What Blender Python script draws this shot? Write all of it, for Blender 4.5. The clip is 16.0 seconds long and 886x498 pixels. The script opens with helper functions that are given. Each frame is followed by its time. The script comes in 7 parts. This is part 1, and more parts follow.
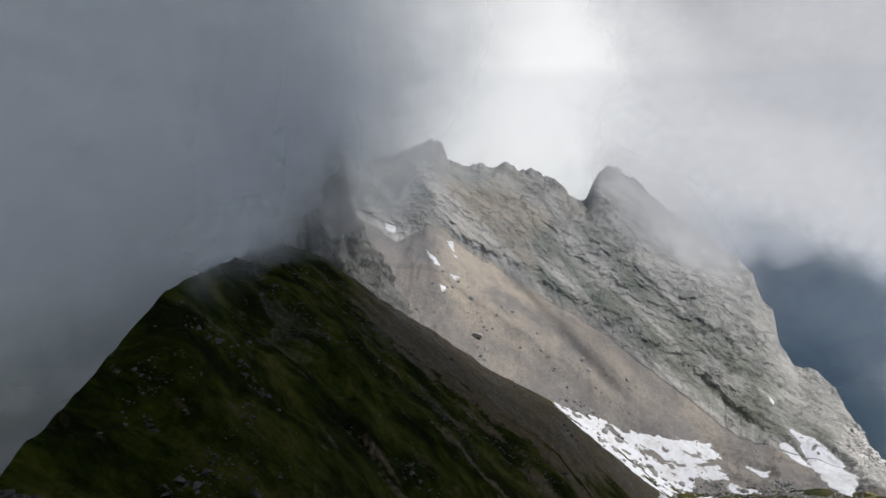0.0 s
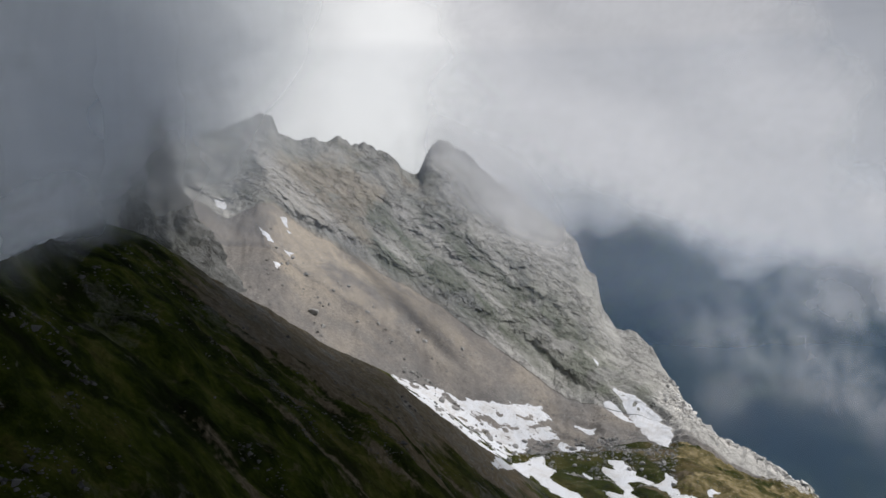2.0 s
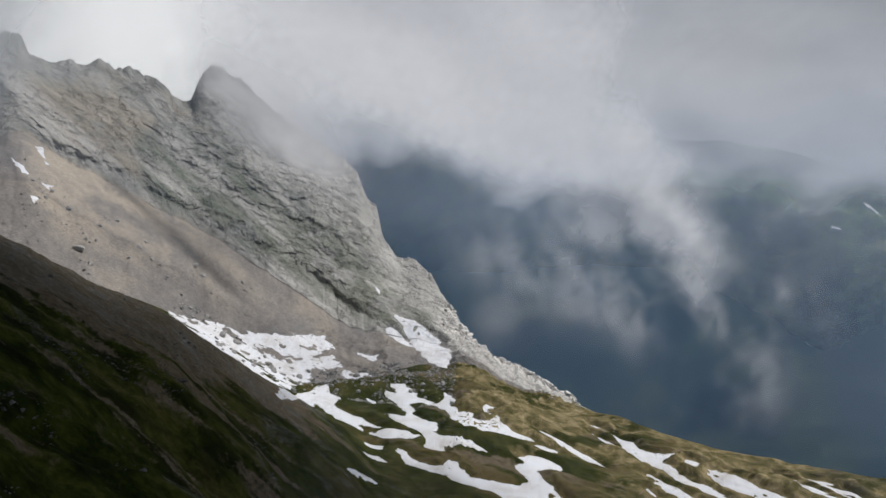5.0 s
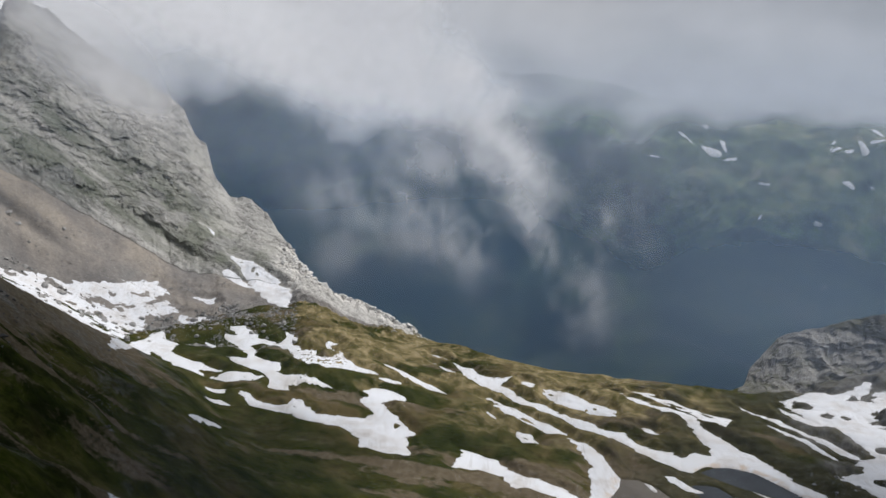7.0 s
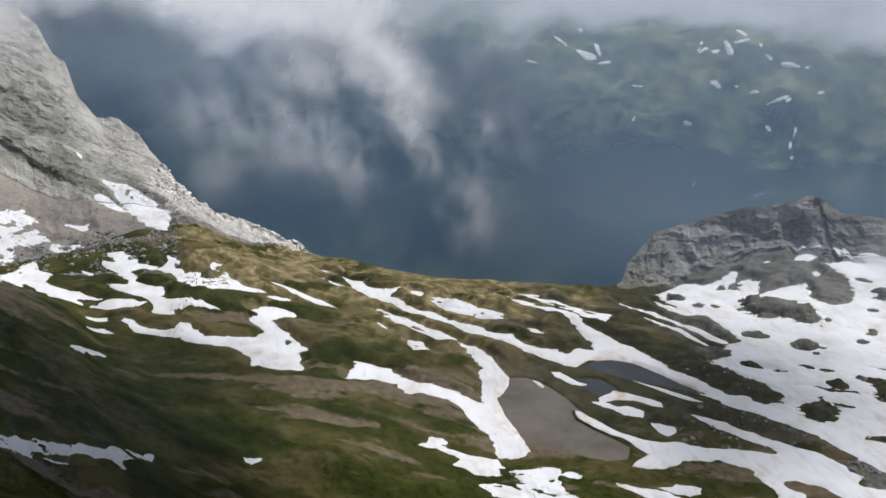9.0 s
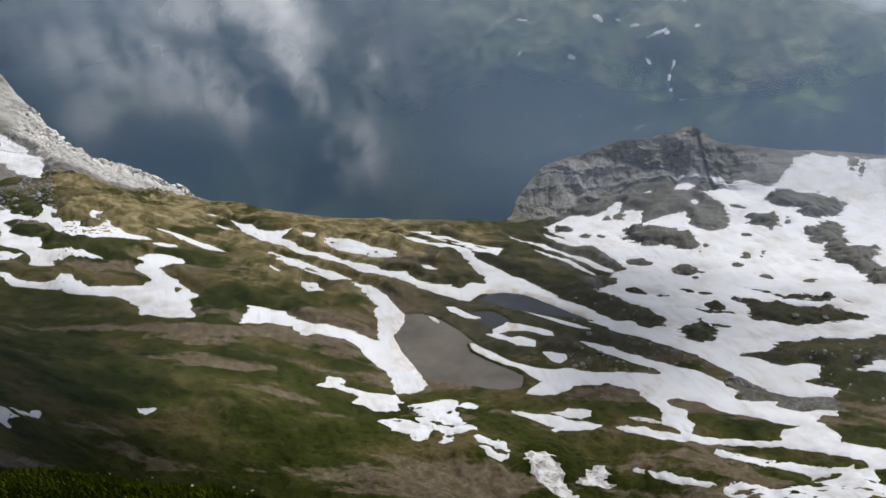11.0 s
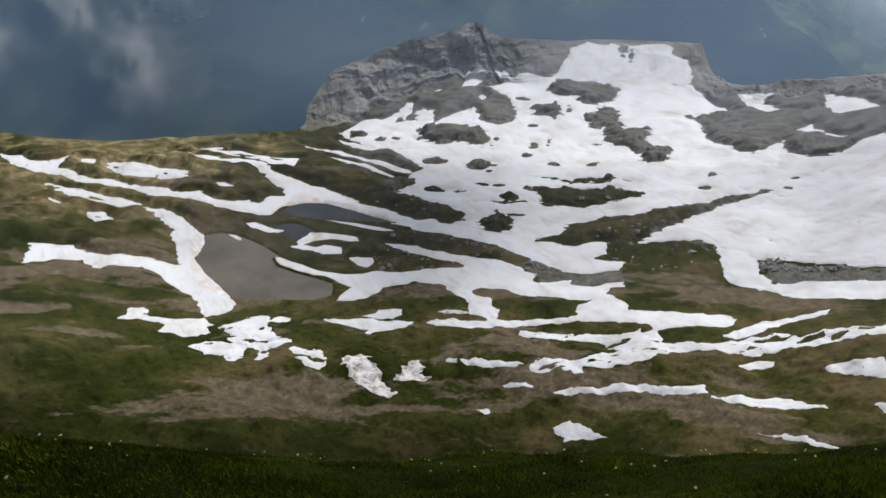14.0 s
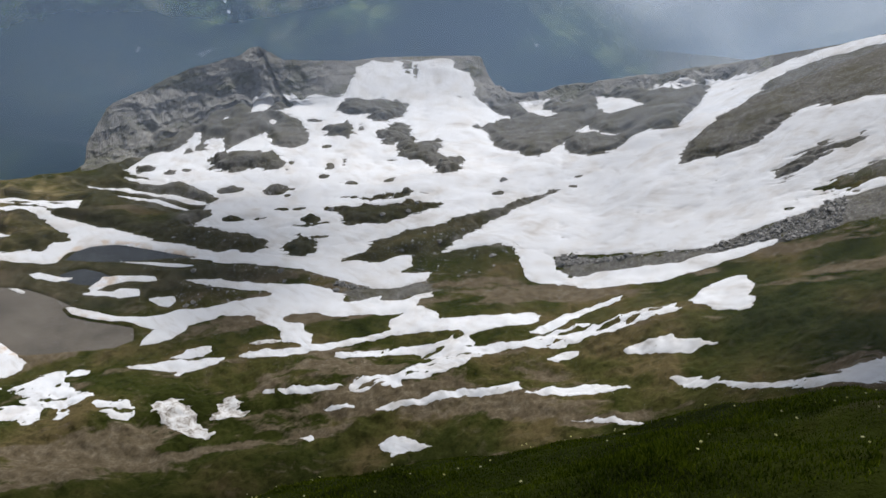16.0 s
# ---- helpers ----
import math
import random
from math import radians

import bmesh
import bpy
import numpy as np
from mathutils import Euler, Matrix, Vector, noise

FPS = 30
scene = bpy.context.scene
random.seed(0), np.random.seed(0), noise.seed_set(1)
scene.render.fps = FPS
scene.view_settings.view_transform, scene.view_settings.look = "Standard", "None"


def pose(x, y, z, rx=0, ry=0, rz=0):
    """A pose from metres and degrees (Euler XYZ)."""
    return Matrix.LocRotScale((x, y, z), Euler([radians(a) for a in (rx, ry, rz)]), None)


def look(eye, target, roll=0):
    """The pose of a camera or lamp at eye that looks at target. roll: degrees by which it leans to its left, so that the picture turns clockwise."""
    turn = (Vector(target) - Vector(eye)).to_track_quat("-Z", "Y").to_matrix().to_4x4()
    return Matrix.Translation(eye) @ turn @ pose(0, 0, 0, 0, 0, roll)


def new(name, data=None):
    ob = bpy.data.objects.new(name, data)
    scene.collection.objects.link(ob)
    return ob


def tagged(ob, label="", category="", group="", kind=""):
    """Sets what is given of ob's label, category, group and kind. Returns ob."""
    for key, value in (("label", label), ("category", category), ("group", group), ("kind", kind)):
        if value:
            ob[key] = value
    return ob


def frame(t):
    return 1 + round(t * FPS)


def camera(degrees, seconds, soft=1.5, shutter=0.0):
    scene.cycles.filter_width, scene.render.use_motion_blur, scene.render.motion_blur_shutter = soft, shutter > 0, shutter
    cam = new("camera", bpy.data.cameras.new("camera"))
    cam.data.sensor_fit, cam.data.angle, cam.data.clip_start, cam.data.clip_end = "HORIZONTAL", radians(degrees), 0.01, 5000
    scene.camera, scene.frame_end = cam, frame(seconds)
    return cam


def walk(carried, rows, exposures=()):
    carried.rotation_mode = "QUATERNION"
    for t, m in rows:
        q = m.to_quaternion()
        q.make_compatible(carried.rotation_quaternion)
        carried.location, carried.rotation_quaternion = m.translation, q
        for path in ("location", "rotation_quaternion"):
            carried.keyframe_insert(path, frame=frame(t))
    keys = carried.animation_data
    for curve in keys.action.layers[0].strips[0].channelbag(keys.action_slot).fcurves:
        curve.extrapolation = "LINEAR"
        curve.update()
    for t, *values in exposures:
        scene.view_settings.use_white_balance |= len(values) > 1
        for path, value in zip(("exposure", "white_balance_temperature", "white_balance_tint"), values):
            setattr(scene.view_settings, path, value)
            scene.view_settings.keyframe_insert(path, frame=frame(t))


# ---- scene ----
cam = camera(53.59, 16.0)
EYE = (0.0, 0.0, 0.0)  # the eye is the origin; the turf at the feet lies 1.62 m below
TURNS = [  # seconds, rx, ry, rz in degrees
    (0.0, 88.04, -0.71, 0.02),
    (0.5, 87.51, -0.59, -2.49),
    (1.0, 87.11, -0.54, -5.62),
    (1.5, 86.94, -0.16, -7.89),
    (2.0, 86.43, 0.09, -10.78),
    (2.5, 85.37, -0.10, -13.98),
    (3.0, 84.67, 0.12, -16.50),
    (3.5, 83.16, 0.33, -18.83),
    (4.0, 82.02, 0.34, -21.10),
    (4.2, 82.06, 0.21, -21.90),
    (6.5, 79.39, -0.28, -32.52),
    (7.0, 77.77, -0.15, -35.76),
    (7.5, 77.35, -0.30, -38.70),
    (8.0, 76.11, 0.05, -40.13),
    (8.5, 74.06, 0.48, -41.12),
    (9.0, 71.97, 0.61, -43.73),
    (9.2, 71.47, 0.69, -44.65),
    (11.5, 66.39, 0.16, -52.79),
    (12.0, 64.64, 0.53, -54.73),
    (12.5, 63.81, 0.79, -56.99),
    (13.0, 62.61, 0.72, -59.76),
    (13.5, 61.91, 0.22, -62.00),
    (14.0, 61.86, -0.46, -65.02),
    (14.5, 61.95, -0.65, -67.97),
    (15.0, 62.58, -0.65, -72.12),
    (15.5, 62.79, -0.57, -75.32),
    (16.0, 63.30, -0.92, -78.99),
]
walk(cam, [(t, pose(*EYE, rx, ry, rz)) for t, rx, ry, rz in TURNS],
     exposures=[(0.0, -0.08), (2.0, -0.2), (4.0, -0.2), (6.5, -0.16), (7.5, 0.05), (9.0, 0.14), (12.0, 0.05), (14.0, 0.09), (16.0, 0.16)])

# ---- light: a high sun ahead and to the right, through broken cloud ----
SUN_AZ, SUN_EL = 98.0, 52.0
SKY_STRENGTH, SUN_STRENGTH = 0.076, 3.8
sun_way = Vector((math.sin(radians(SUN_AZ)) * math.cos(radians(SUN_EL)), math.cos(radians(SUN_AZ)) * math.cos(radians(SUN_EL)), math.sin(radians(SUN_EL))))
sun = new("sun", bpy.data.lights.new("sun", "SUN"))
sun.data.energy, sun.data.angle, sun.data.color = SUN_STRENGTH, radians(4), (1.0, 0.972, 0.945)
sun.matrix_world = look(sun_way * 1000, (0, 0, 0))
world = bpy.data.worlds.new("sky")
world.use_nodes = True
scene.world = world
wt = world.node_tree
wt.nodes.clear()


def wnode(kind, **values):
    n = wt.nodes.new(kind)
    for key, v in values.items():
        n.inputs[key].default_value = v
    return n


sky = wt.nodes.new("ShaderNodeTexSky")
sky.sky_type, sky.sun_disc = "NISHITA", False
sky.sun_elevation, sky.sun_rotation, sky.altitude = radians(SUN_EL), radians(SUN_AZ), 2200
geo = wt.nodes.new("ShaderNodeTexCoord")
stretch = wnode("ShaderNodeVectorMath", Vector_001=(1.0, 1.0, 1.8))
stretch.operation = "MULTIPLY"
billow = wnode("ShaderNodeTexNoise", Scale=3.2, Detail=7.0, Roughness=0.52, Distortion=0.35)
ramp = wt.nodes.new("ShaderNodeValToRGB")
ramp.color_ramp.elements[0].position, ramp.color_ramp.elements[0].color = 0.30, (2.05, 2.3, 2.8, 1)
ramp.color_ramp.elements[1].position, ramp.color_ramp.elements[1].color = 0.72, (6.0, 6.3, 7.0, 1)
# a bright patch set in the cloud, well away from the sun
glow_at = wnode("ShaderNodeVectorMath")
glow_at.operation = "DOT_PRODUCT"
glow_at.inputs[1].default_value = (math.sin(radians(7)) * math.cos(radians(9)), math.cos(radians(7)) * math.cos(radians(9)), math.sin(radians(9)))
glow = wt.nodes.new("ShaderNodeMapRange")
glow.interpolation_type = "SMOOTHSTEP"
for i, v in ((1, 0.966), (2, 0.9990), (3, 0.0), (4, 1.0)):
    glow.inputs[i].default_value = v
tint = wt.nodes.new("ShaderNodeMix")
tint.data_type, tint.blend_type = "RGBA", "MIX"
tint.inputs["B"].default_value = (14, 14, 14, 1)
# thicker, darker cloud to the west, where the fog comes from
west = wnode("ShaderNodeVectorMath")
west.operation = "DOT_PRODUCT"
west.inputs[1].default_value = (0.93, 0.36, 0.0)
dim = wt.nodes.new("ShaderNodeMapRange")
dim.interpolation_type = "SMOOTHSTEP"
for i, v in ((1, -0.9), (2, 0.35), (3, 0.8), (4, 1.0)):
    dim.inputs[i].default_value = v
shade = wt.nodes.new("ShaderNodeVectorMath")
shade.operation = "SCALE"
wt.links.new(geo.outputs["Generated"], west.inputs[0])
wt.links.new(west.outputs["Value"], dim.inputs[0])
wt.links.new(dim.outputs[0], shade.inputs["Scale"])
over = wt.nodes.new("ShaderNodeMix")
over.data_type = "RGBA"
over.inputs["Factor"].default_value = 0.9
back = wnode("ShaderNodeBackground", Strength=SKY_STRENGTH)
out = wt.nodes.new("ShaderNodeOutputWorld")
wt.links.new(geo.outputs["Generated"], stretch.inputs[0])
wt.links.new(stretch.outputs[0], billow.inputs["Vector"])
wt.links.new(billow.outputs["Fac"], ramp.inputs[0])
wt.links.new(geo.outputs["Generated"], glow_at.inputs[0])
wt.links.new(glow_at.outputs["Value"], glow.inputs[0])
wt.links.new(glow.outputs[0], tint.inputs["Factor"])
wt.links.new(ramp.outputs[0], shade.inputs[0])
wt.links.new(shade.outputs[0], tint.inputs["A"])
wt.links.new(sky.outputs[0], over.inputs["A"])
wt.links.new(tint.outputs["Result"], over.inputs["B"])
wt.links.new(over.outputs["Result"], back.inputs["Color"])
wt.links.new(back.outputs[0], out.inputs[0])

# ---- materials ----
def material(name):
    m = bpy.data.materials.new(name)
    m.use_nodes = True
    t = m.node_tree
    b = t.nodes["Principled BSDF"]
    return m, t, b


def add(t, kind, op=None, **values):
    n = t.nodes.new(kind)
    if op:
        n.operation = op
    for key, v in values.items():
        n.inputs[key].default_value = v
    return n


def noise_node(t, scale, detail=6.0, rough=0.6, distort=0.0, squeeze=(1, 1, 1), turn=(0, 0, 0)):
    """Noise over world metres; scale is the number of swells in a metre."""
    p = t.nodes.new("ShaderNodeNewGeometry")
    m = t.nodes.new("ShaderNodeMapping")
    m.inputs["Rotation"].default_value = turn
    q = t.nodes.new("ShaderNodeMapping")
    q.inputs["Scale"].default_value = squeeze
    n = add(t, "ShaderNodeTexNoise", Scale=scale, Detail=detail, Roughness=rough, Distortion=distort)
    t.links.new(p.outputs["Position"], m.inputs[0])
    t.links.new(m.outputs[0], q.inputs[0])
    t.links.new(q.outputs[0], n.inputs["Vector"])
    return n.outputs["Fac"]


def crack_node(t, scale, squeeze, turn, width):
    """Thin joints: 0 in the crack, 1 on the block."""
    p = t.nodes.new("ShaderNodeNewGeometry")
    m, q = t.nodes.new("ShaderNodeMapping"), t.nodes.new("ShaderNodeMapping")
    m.inputs["Rotation"].default_value, q.inputs["Scale"].default_value = turn, squeeze
    w = add(t, "ShaderNodeTexNoise", Scale=scale * 0.9, Detail=7.0, Roughness=0.65)
    mix = add(t, "ShaderNodeVectorMath", "MULTIPLY_ADD", Vector_001=(2.6 / scale, 2.6 / scale, 2.6 / scale))
    v = add(t, "ShaderNodeTexVoronoi", Scale=scale)
    v.feature = "DISTANCE_TO_EDGE"
    t.links.new(p.outputs["Position"], m.inputs[0]), t.links.new(m.outputs[0], q.inputs[0])
    t.links.new(q.outputs[0], w.inputs["Vector"]), t.links.new(w.outputs["Color"], mix.inputs[0]), t.links.new(q.outputs[0], mix.inputs[2])
    t.links.new(mix.outputs[0], v.inputs["Vector"])
    return ramp_node(t, v.outputs["Distance"], [(0.0, (0, 0, 0)), (width, (1, 1, 1))])


def ramp_node(t, source, stops):
    r = t.nodes.new("ShaderNodeValToRGB")
    e = r.color_ramp.elements
    while len(e) < len(stops):
        e.new(0.5)
    for i, (p, c) in enumerate(stops):
        e[i].position, e[i].color = p, (*c, 1) if len(c) == 3 else c
    t.links.new(source, r.inputs[0])
    return r.outputs[0]


def mix_node(t, factor, a, b, kind="MIX"):
    m = t.nodes.new("ShaderNodeMix")
    m.data_type, m.blend_type = "RGBA", kind
    for socket, v in (("Factor", factor), ("A", a), ("B", b)):
        if isinstance(v, (int, float)):
            m.inputs[socket].default_value = v
        elif isinstance(v, tuple):
            m.inputs[socket].default_value = (*v, 1)
        else:
            t.links.new(v, m.inputs[socket])
    return m.outputs["Result"]


def bump_node(t, b, height, distance, strength=1.0, before=None):
    n = add(t, "ShaderNodeBump", Strength=strength, Distance=distance)
    t.links.new(height, n.inputs["Height"])
    if before is not None:
        t.links.new(before, n.inputs["Normal"])
    t.links.new(n.outputs[0], b.inputs["Normal"])
    return n.outputs[0]


def attr(t, name):
    a = t.nodes.new("ShaderNodeAttribute")
    a.attribute_name = name
    return a.outputs["Fac"]


def sum_node(t, a, b, ka=1.0, kb=1.0):
    """ka * a + kb * b."""
    m, n = add(t, "ShaderNodeMath", "MULTIPLY"), add(t, "ShaderNodeMath", "MULTIPLY_ADD")
    m.inputs[1].default_value, n.inputs[1].default_value = ka, kb
    t.links.new(a, m.inputs[0]), t.links.new(b, n.inputs[0]), t.links.new(m.outputs[0], n.inputs[2])
    return n.outputs[0]


def block_node(t, scale, squeeze, turn):
    """Broken blocks: distance from the middle of each."""
    p = t.nodes.new("ShaderNodeNewGeometry")
    m, q = t.nodes.new("ShaderNodeMapping"), t.nodes.new("ShaderNodeMapping")
    m.inputs["Rotation"].default_value, q.inputs["Scale"].default_value = turn, squeeze
    w = add(t, "ShaderNodeTexNoise", Scale=scale * 1.1, Detail=6.0, Roughness=0.6)
    mix = add(t, "ShaderNodeVectorMath", "MULTIPLY_ADD", Vector_001=(1.1 / scale, 1.1 / scale, 1.1 / scale))
    v = add(t, "ShaderNodeTexVoronoi", Scale=scale)
    t.links.new(p.outputs["Position"], m.inputs[0]), t.links.new(m.outputs[0], q.inputs[0])
    t.links.new(q.outputs[0], w.inputs["Vector"]), t.links.new(w.outputs["Color"], mix.inputs[0]), t.links.new(q.outputs[0], mix.inputs[2])
    t.links.new(mix.outputs[0], v.inputs["Vector"])
    return v.outputs["Distance"]


def land_material():
    m, t, b = material("land")
    b.inputs["Roughness"].default_value, b.inputs["Specular IOR Level"].default_value = 0.97, 0.03
    broad = noise_node(t, 0.03, 9, 0.6, 0.3)
    turf = ramp_node(t, broad, [(0.34, (0.022, 0.027, 0.006)), (0.46, (0.036, 0.042, 0.010)), (0.54, (0.060, 0.058, 0.018)), (0.62, (0.105, 0.083, 0.038))])
    fine = ramp_node(t, noise_node(t, 0.9, 9, 0.8), [(0.32, (0.5, 0.5, 0.5)), (0.5, (1.0, 1.0, 1.0)), (0.68, (1.6, 1.57, 1.5))])
    shrub = ramp_node(t, noise_node(t, 0.22, 8, 0.7, 0.4), [(0.40, (0.5, 0.55, 0.5)), (0.50, (1.0, 1.0, 1.0))])
    # turf of ridge and near slope, cloud shade put into its dark colour
    shaded_turf = ramp_node(t, noise_node(t, 0.06, 9, 0.68, 0.3), [(0.36, (0.004, 0.006, 0.0008)), (0.46, (0.012, 0.019, 0.0015)), (0.56, (0.038, 0.051, 0.005)), (0.66, (0.088, 0.080, 0.022))])
    turf = mix_node(t, attr(t, "shaded_turf"), turf, shaded_turf)
    turf = mix_node(t, 0.8, turf, shrub, "MULTIPLY")
    earth = ramp_node(t, noise_node(t, 0.3, 9, 0.75, 0.4), [(0.3, (0.07, 0.055, 0.034)), (0.48, (0.118, 0.094, 0.062)), (0.62, (0.168, 0.14, 0.10)), (0.74, (0.25, 0.22, 0.175))])
    soil = ramp_node(t, sum_node(t, attr(t, "dirt"), noise_node(t, 0.10, 10, 0.75, 0.8), 0.55, 1.3), [(0.74, (0, 0, 0)), (0.92, (0.6, 0.6, 0.6)), (1.12, (0.95, 0.95, 0.95))])
    c = mix_node(t, soil, turf, earth)
    # darker ground close to the snow patches
    dark_ground = ramp_node(t, noise_node(t, 0.25, 9, 0.72), [(0.35, (0.026, 0.027, 0.013)), (0.5, (0.047, 0.046, 0.024)), (0.66, (0.088, 0.076, 0.046))])
    snowside_mask = ramp_node(t, sum_node(t, attr(t, "snowside"), noise_node(t, 0.12, 9, 0.7), 1.0, 0.8), [(0.62, (0, 0, 0)), (1.0, (0.85, 0.85, 0.85))])
    c = mix_node(t, snowside_mask, c, dark_ground)
    # pale scars where the sod has slipped
    scar = ramp_node(t, sum_node(t, attr(t, "dirt"), noise_node(t, 0.16, 10, 0.72, 1.0), 0.30, 1.4), [(1.01, (0, 0, 0)), (1.10, (0.8, 0.8, 0.8))])
    c = mix_node(t, scar, c, ramp_node(t, noise_node(t, 0.8, 8, 0.75), [(0.35, (0.13, 0.115, 0.088)), (0.65, (0.26, 0.24, 0.195))]))
    # dry grass, brightened in colour for the sun on the lip
    sunlit_straw = ramp_node(t, noise_node(t, 0.14, 9, 0.72, 0.3), [(0.34, (0.06, 0.06, 0.02)), (0.45, (0.115, 0.098, 0.042)), (0.56, (0.235, 0.19, 0.10)), (0.68, (0.37, 0.305, 0.185))])
    lit_straw_mask = ramp_node(t, sum_node(t, attr(t, "sunlit_straw"), noise_node(t, 0.08, 9, 0.7, 0.4), 0.75, 1.0), [(0.72, (0, 0, 0)), (1.04, (0.95, 0.95, 0.95))])
    c = mix_node(t, lit_straw_mask, c, sunlit_straw)
    stone = ramp_node(t, noise_node(t, 0.45, 9, 0.8), [(0.3, (0.082, 0.078, 0.071)), (0.5, (0.142, 0.137, 0.128)), (0.7, (0.27, 0.263, 0.25))])
    stone = mix_node(t, ramp_node(t, noise_node(t, 0.07, 9, 0.72, 0.3), [(0.46, (0, 0, 0)), (0.60, (0.7, 0.7, 0.7))]), stone, (0.088, 0.084, 0.056))
    grit = ramp_node(t, sum_node(t, attr(t, "stony"), noise_node(t, 0.2, 10, 0.75, 0.3), 0.9, 0.9), [(0.58, (0, 0, 0)), (0.95, (1, 1, 1))])
    c = mix_node(t, grit, c, stone)
    t.links.new(mix_node(t, 0.55, c, fine, "MULTIPLY"), b.inputs["Base Color"])
    n1 = bump_node(t, b, noise_node(t, 0.12, 9, 0.66), 1.6, 0.55)
    bump_node(t, b, noise_node(t, 0.8, 8, 0.72), 0.45, 0.7, n1)
    return m


def rock_material():
    m, t, b = material("limestone")
    dip = (0, -0.75, 0)
    b.inputs["Roughness"].default_value, b.inputs["Specular IOR Level"].default_value = 0.9, 0.2
    base = ramp_node(t, noise_node(t, 0.02, 9, 0.65, 0.3, (0.35, 0.3, 1), dip), [(0.32, (0.165, 0.172, 0.165)), (0.47, (0.245, 0.252, 0.242)), (0.56, (0.305, 0.305, 0.292)), (0.7, (0.40, 0.395, 0.38))])
    streak = ramp_node(t, noise_node(t, 0.1, 8, 0.7, 0.5, (0.18, 0.2, 1), dip), [(0.36, (0.62, 0.62, 0.62)), (0.55, (1.08, 1.07, 1.05))])
    c = mix_node(t, 0.75, base, streak, "MULTIPLY")
    moss = ramp_node(t, noise_node(t, 0.03, 8, 0.7, 0.3), [(0.5, (0, 0, 0)), (0.68, (0.65, 0.65, 0.65))])
    c = mix_node(t, moss, c, (0.17, 0.18, 0.14))
    lichen = ramp_node(t, noise_node(t, 0.08, 8, 0.7, 0.4, (0.4, 0.4, 1), dip), [(0.35, (0.10, 0.115, 0.085)), (0.65, (0.23, 0.24, 0.20))])
    c = mix_node(t, mix_node(t, 1.0, attr(t, "moss"), (0.8, 0.8, 0.8), "MULTIPLY"), c, lichen)
    # warm tone that puts sunlight into the western wall's colour
    sunlit_ochre = ramp_node(t, noise_node(t, 0.09, 8, 0.7, 0.4, (0.4, 0.4, 1), dip), [(0.35, (0.25, 0.215, 0.17)), (0.65, (0.42, 0.365, 0.29))])
    c = mix_node(t, attr(t, "sunlit_ochre"), c, sunlit_ochre)
    chalk = ramp_node(t, noise_node(t, 0.12, 8, 0.75, 0.4, (0.25, 0.3, 1), dip), [(0.30, (0.36, 0.352, 0.335)), (0.58, (0.74, 0.715, 0.675))])
    c = mix_node(t, attr(t, "pale"), c, chalk)
    pale = ramp_node(t, noise_node(t, 0.05, 7, 0.6, 0.3, (0.10, 0.15, 1), (0, -0.85, 0)), [(0.52, (0, 0, 0)), (0.62, (0.75, 0.75, 0.75))])
    c = mix_node(t, pale, c, (0.44, 0.43, 0.41))
    joints = crack_node(t, 0.055, (0.45, 0.5, 1), dip, 0.05)
    fine = crack_node(t, 0.17, (0.5, 1, 1), (0, -0.3, 0.4), 0.05)
    c = mix_node(t, 0.26, c, joints, "MULTIPLY")
    c = mix_node(t, 0.2, c, fine, "MULTIPLY")
    speck = ramp_node(t, noise_node(t, 0.6, 9, 0.8), [(0.33, (0.7, 0.7, 0.7)), (0.66, (1.28, 1.27, 1.25))])
    c = mix_node(t, 0.7, c, speck, "MULTIPLY")
    t.links.new(c, b.inputs["Base Color"])
    n1 = bump_node(t, b, block_node(t, 0.05, (0.5, 0.6, 1), dip), 4.6, 0.6)
    n2 = bump_node(t, b, block_node(t, 0.2, (0.6, 0.8, 1), (0.2, -0.55, 0.5)), 1.6, 0.6, n1)
    n3 = bump_node(t, b, joints, 1.6, 0.6, n2)
    bump_node(t, b, noise_node(t, 0.3, 9, 0.72), 1.3, 0.8, n3)
    return m


def bluff_material():
    m, t, b = material("ledged_limestone")
    b.inputs["Roughness"].default_value, b.inputs["Specular IOR Level"].default_value = 0.9, 0.2
    base = ramp_node(t, noise_node(t, 0.04, 9, 0.65, 0.3), [(0.32, (0.17, 0.167, 0.16)), (0.5, (0.255, 0.25, 0.24)), (0.68, (0.36, 0.352, 0.335))])
    band = ramp_node(t, noise_node(t, 0.16, 9, 0.72, 0.3, (0.25, 0.25, 1)), [(0.36, (0.66, 0.66, 0.66)), (0.58, (1.15, 1.15, 1.15))])
    c = mix_node(t, 0.4, base, band, "MULTIPLY")
    c = mix_node(t, 0.3, c, crack_node(t, 0.2, (0.22, 0.22, 1.2), (0, 0, 0), 0.08), "MULTIPLY")
    c = mix_node(t, 0.28, c, crack_node(t, 0.13, (1, 1, 0.35), (0, 0, 0), 0.06), "MULTIPLY")
    moss = ramp_node(t, noise_node(t, 0.055, 9, 0.72, 0.3, (0.5, 0.5, 1.2)), [(0.49, (0, 0, 0)), (0.60, (0.75, 0.75, 0.75))])
    c = mix_node(t, moss, c, (0.125, 0.125, 0.082))
    speck = ramp_node(t, noise_node(t, 0.6, 9, 0.8), [(0.33, (0.75, 0.75, 0.75)), (0.66, (1.3, 1.3, 1.28))])
    c = mix_node(t, 0.6, c, speck, "MULTIPLY")
    t.links.new(c, b.inputs["Base Color"])
    n1 = bump_node(t, b, block_node(t, 0.16, (0.45, 0.45, 1), (0, 0, 0)), 1.2, 0.7)
    bump_node(t, b, noise_node(t, 0.4, 9, 0.72), 1.0, 0.8, n1)
    return m


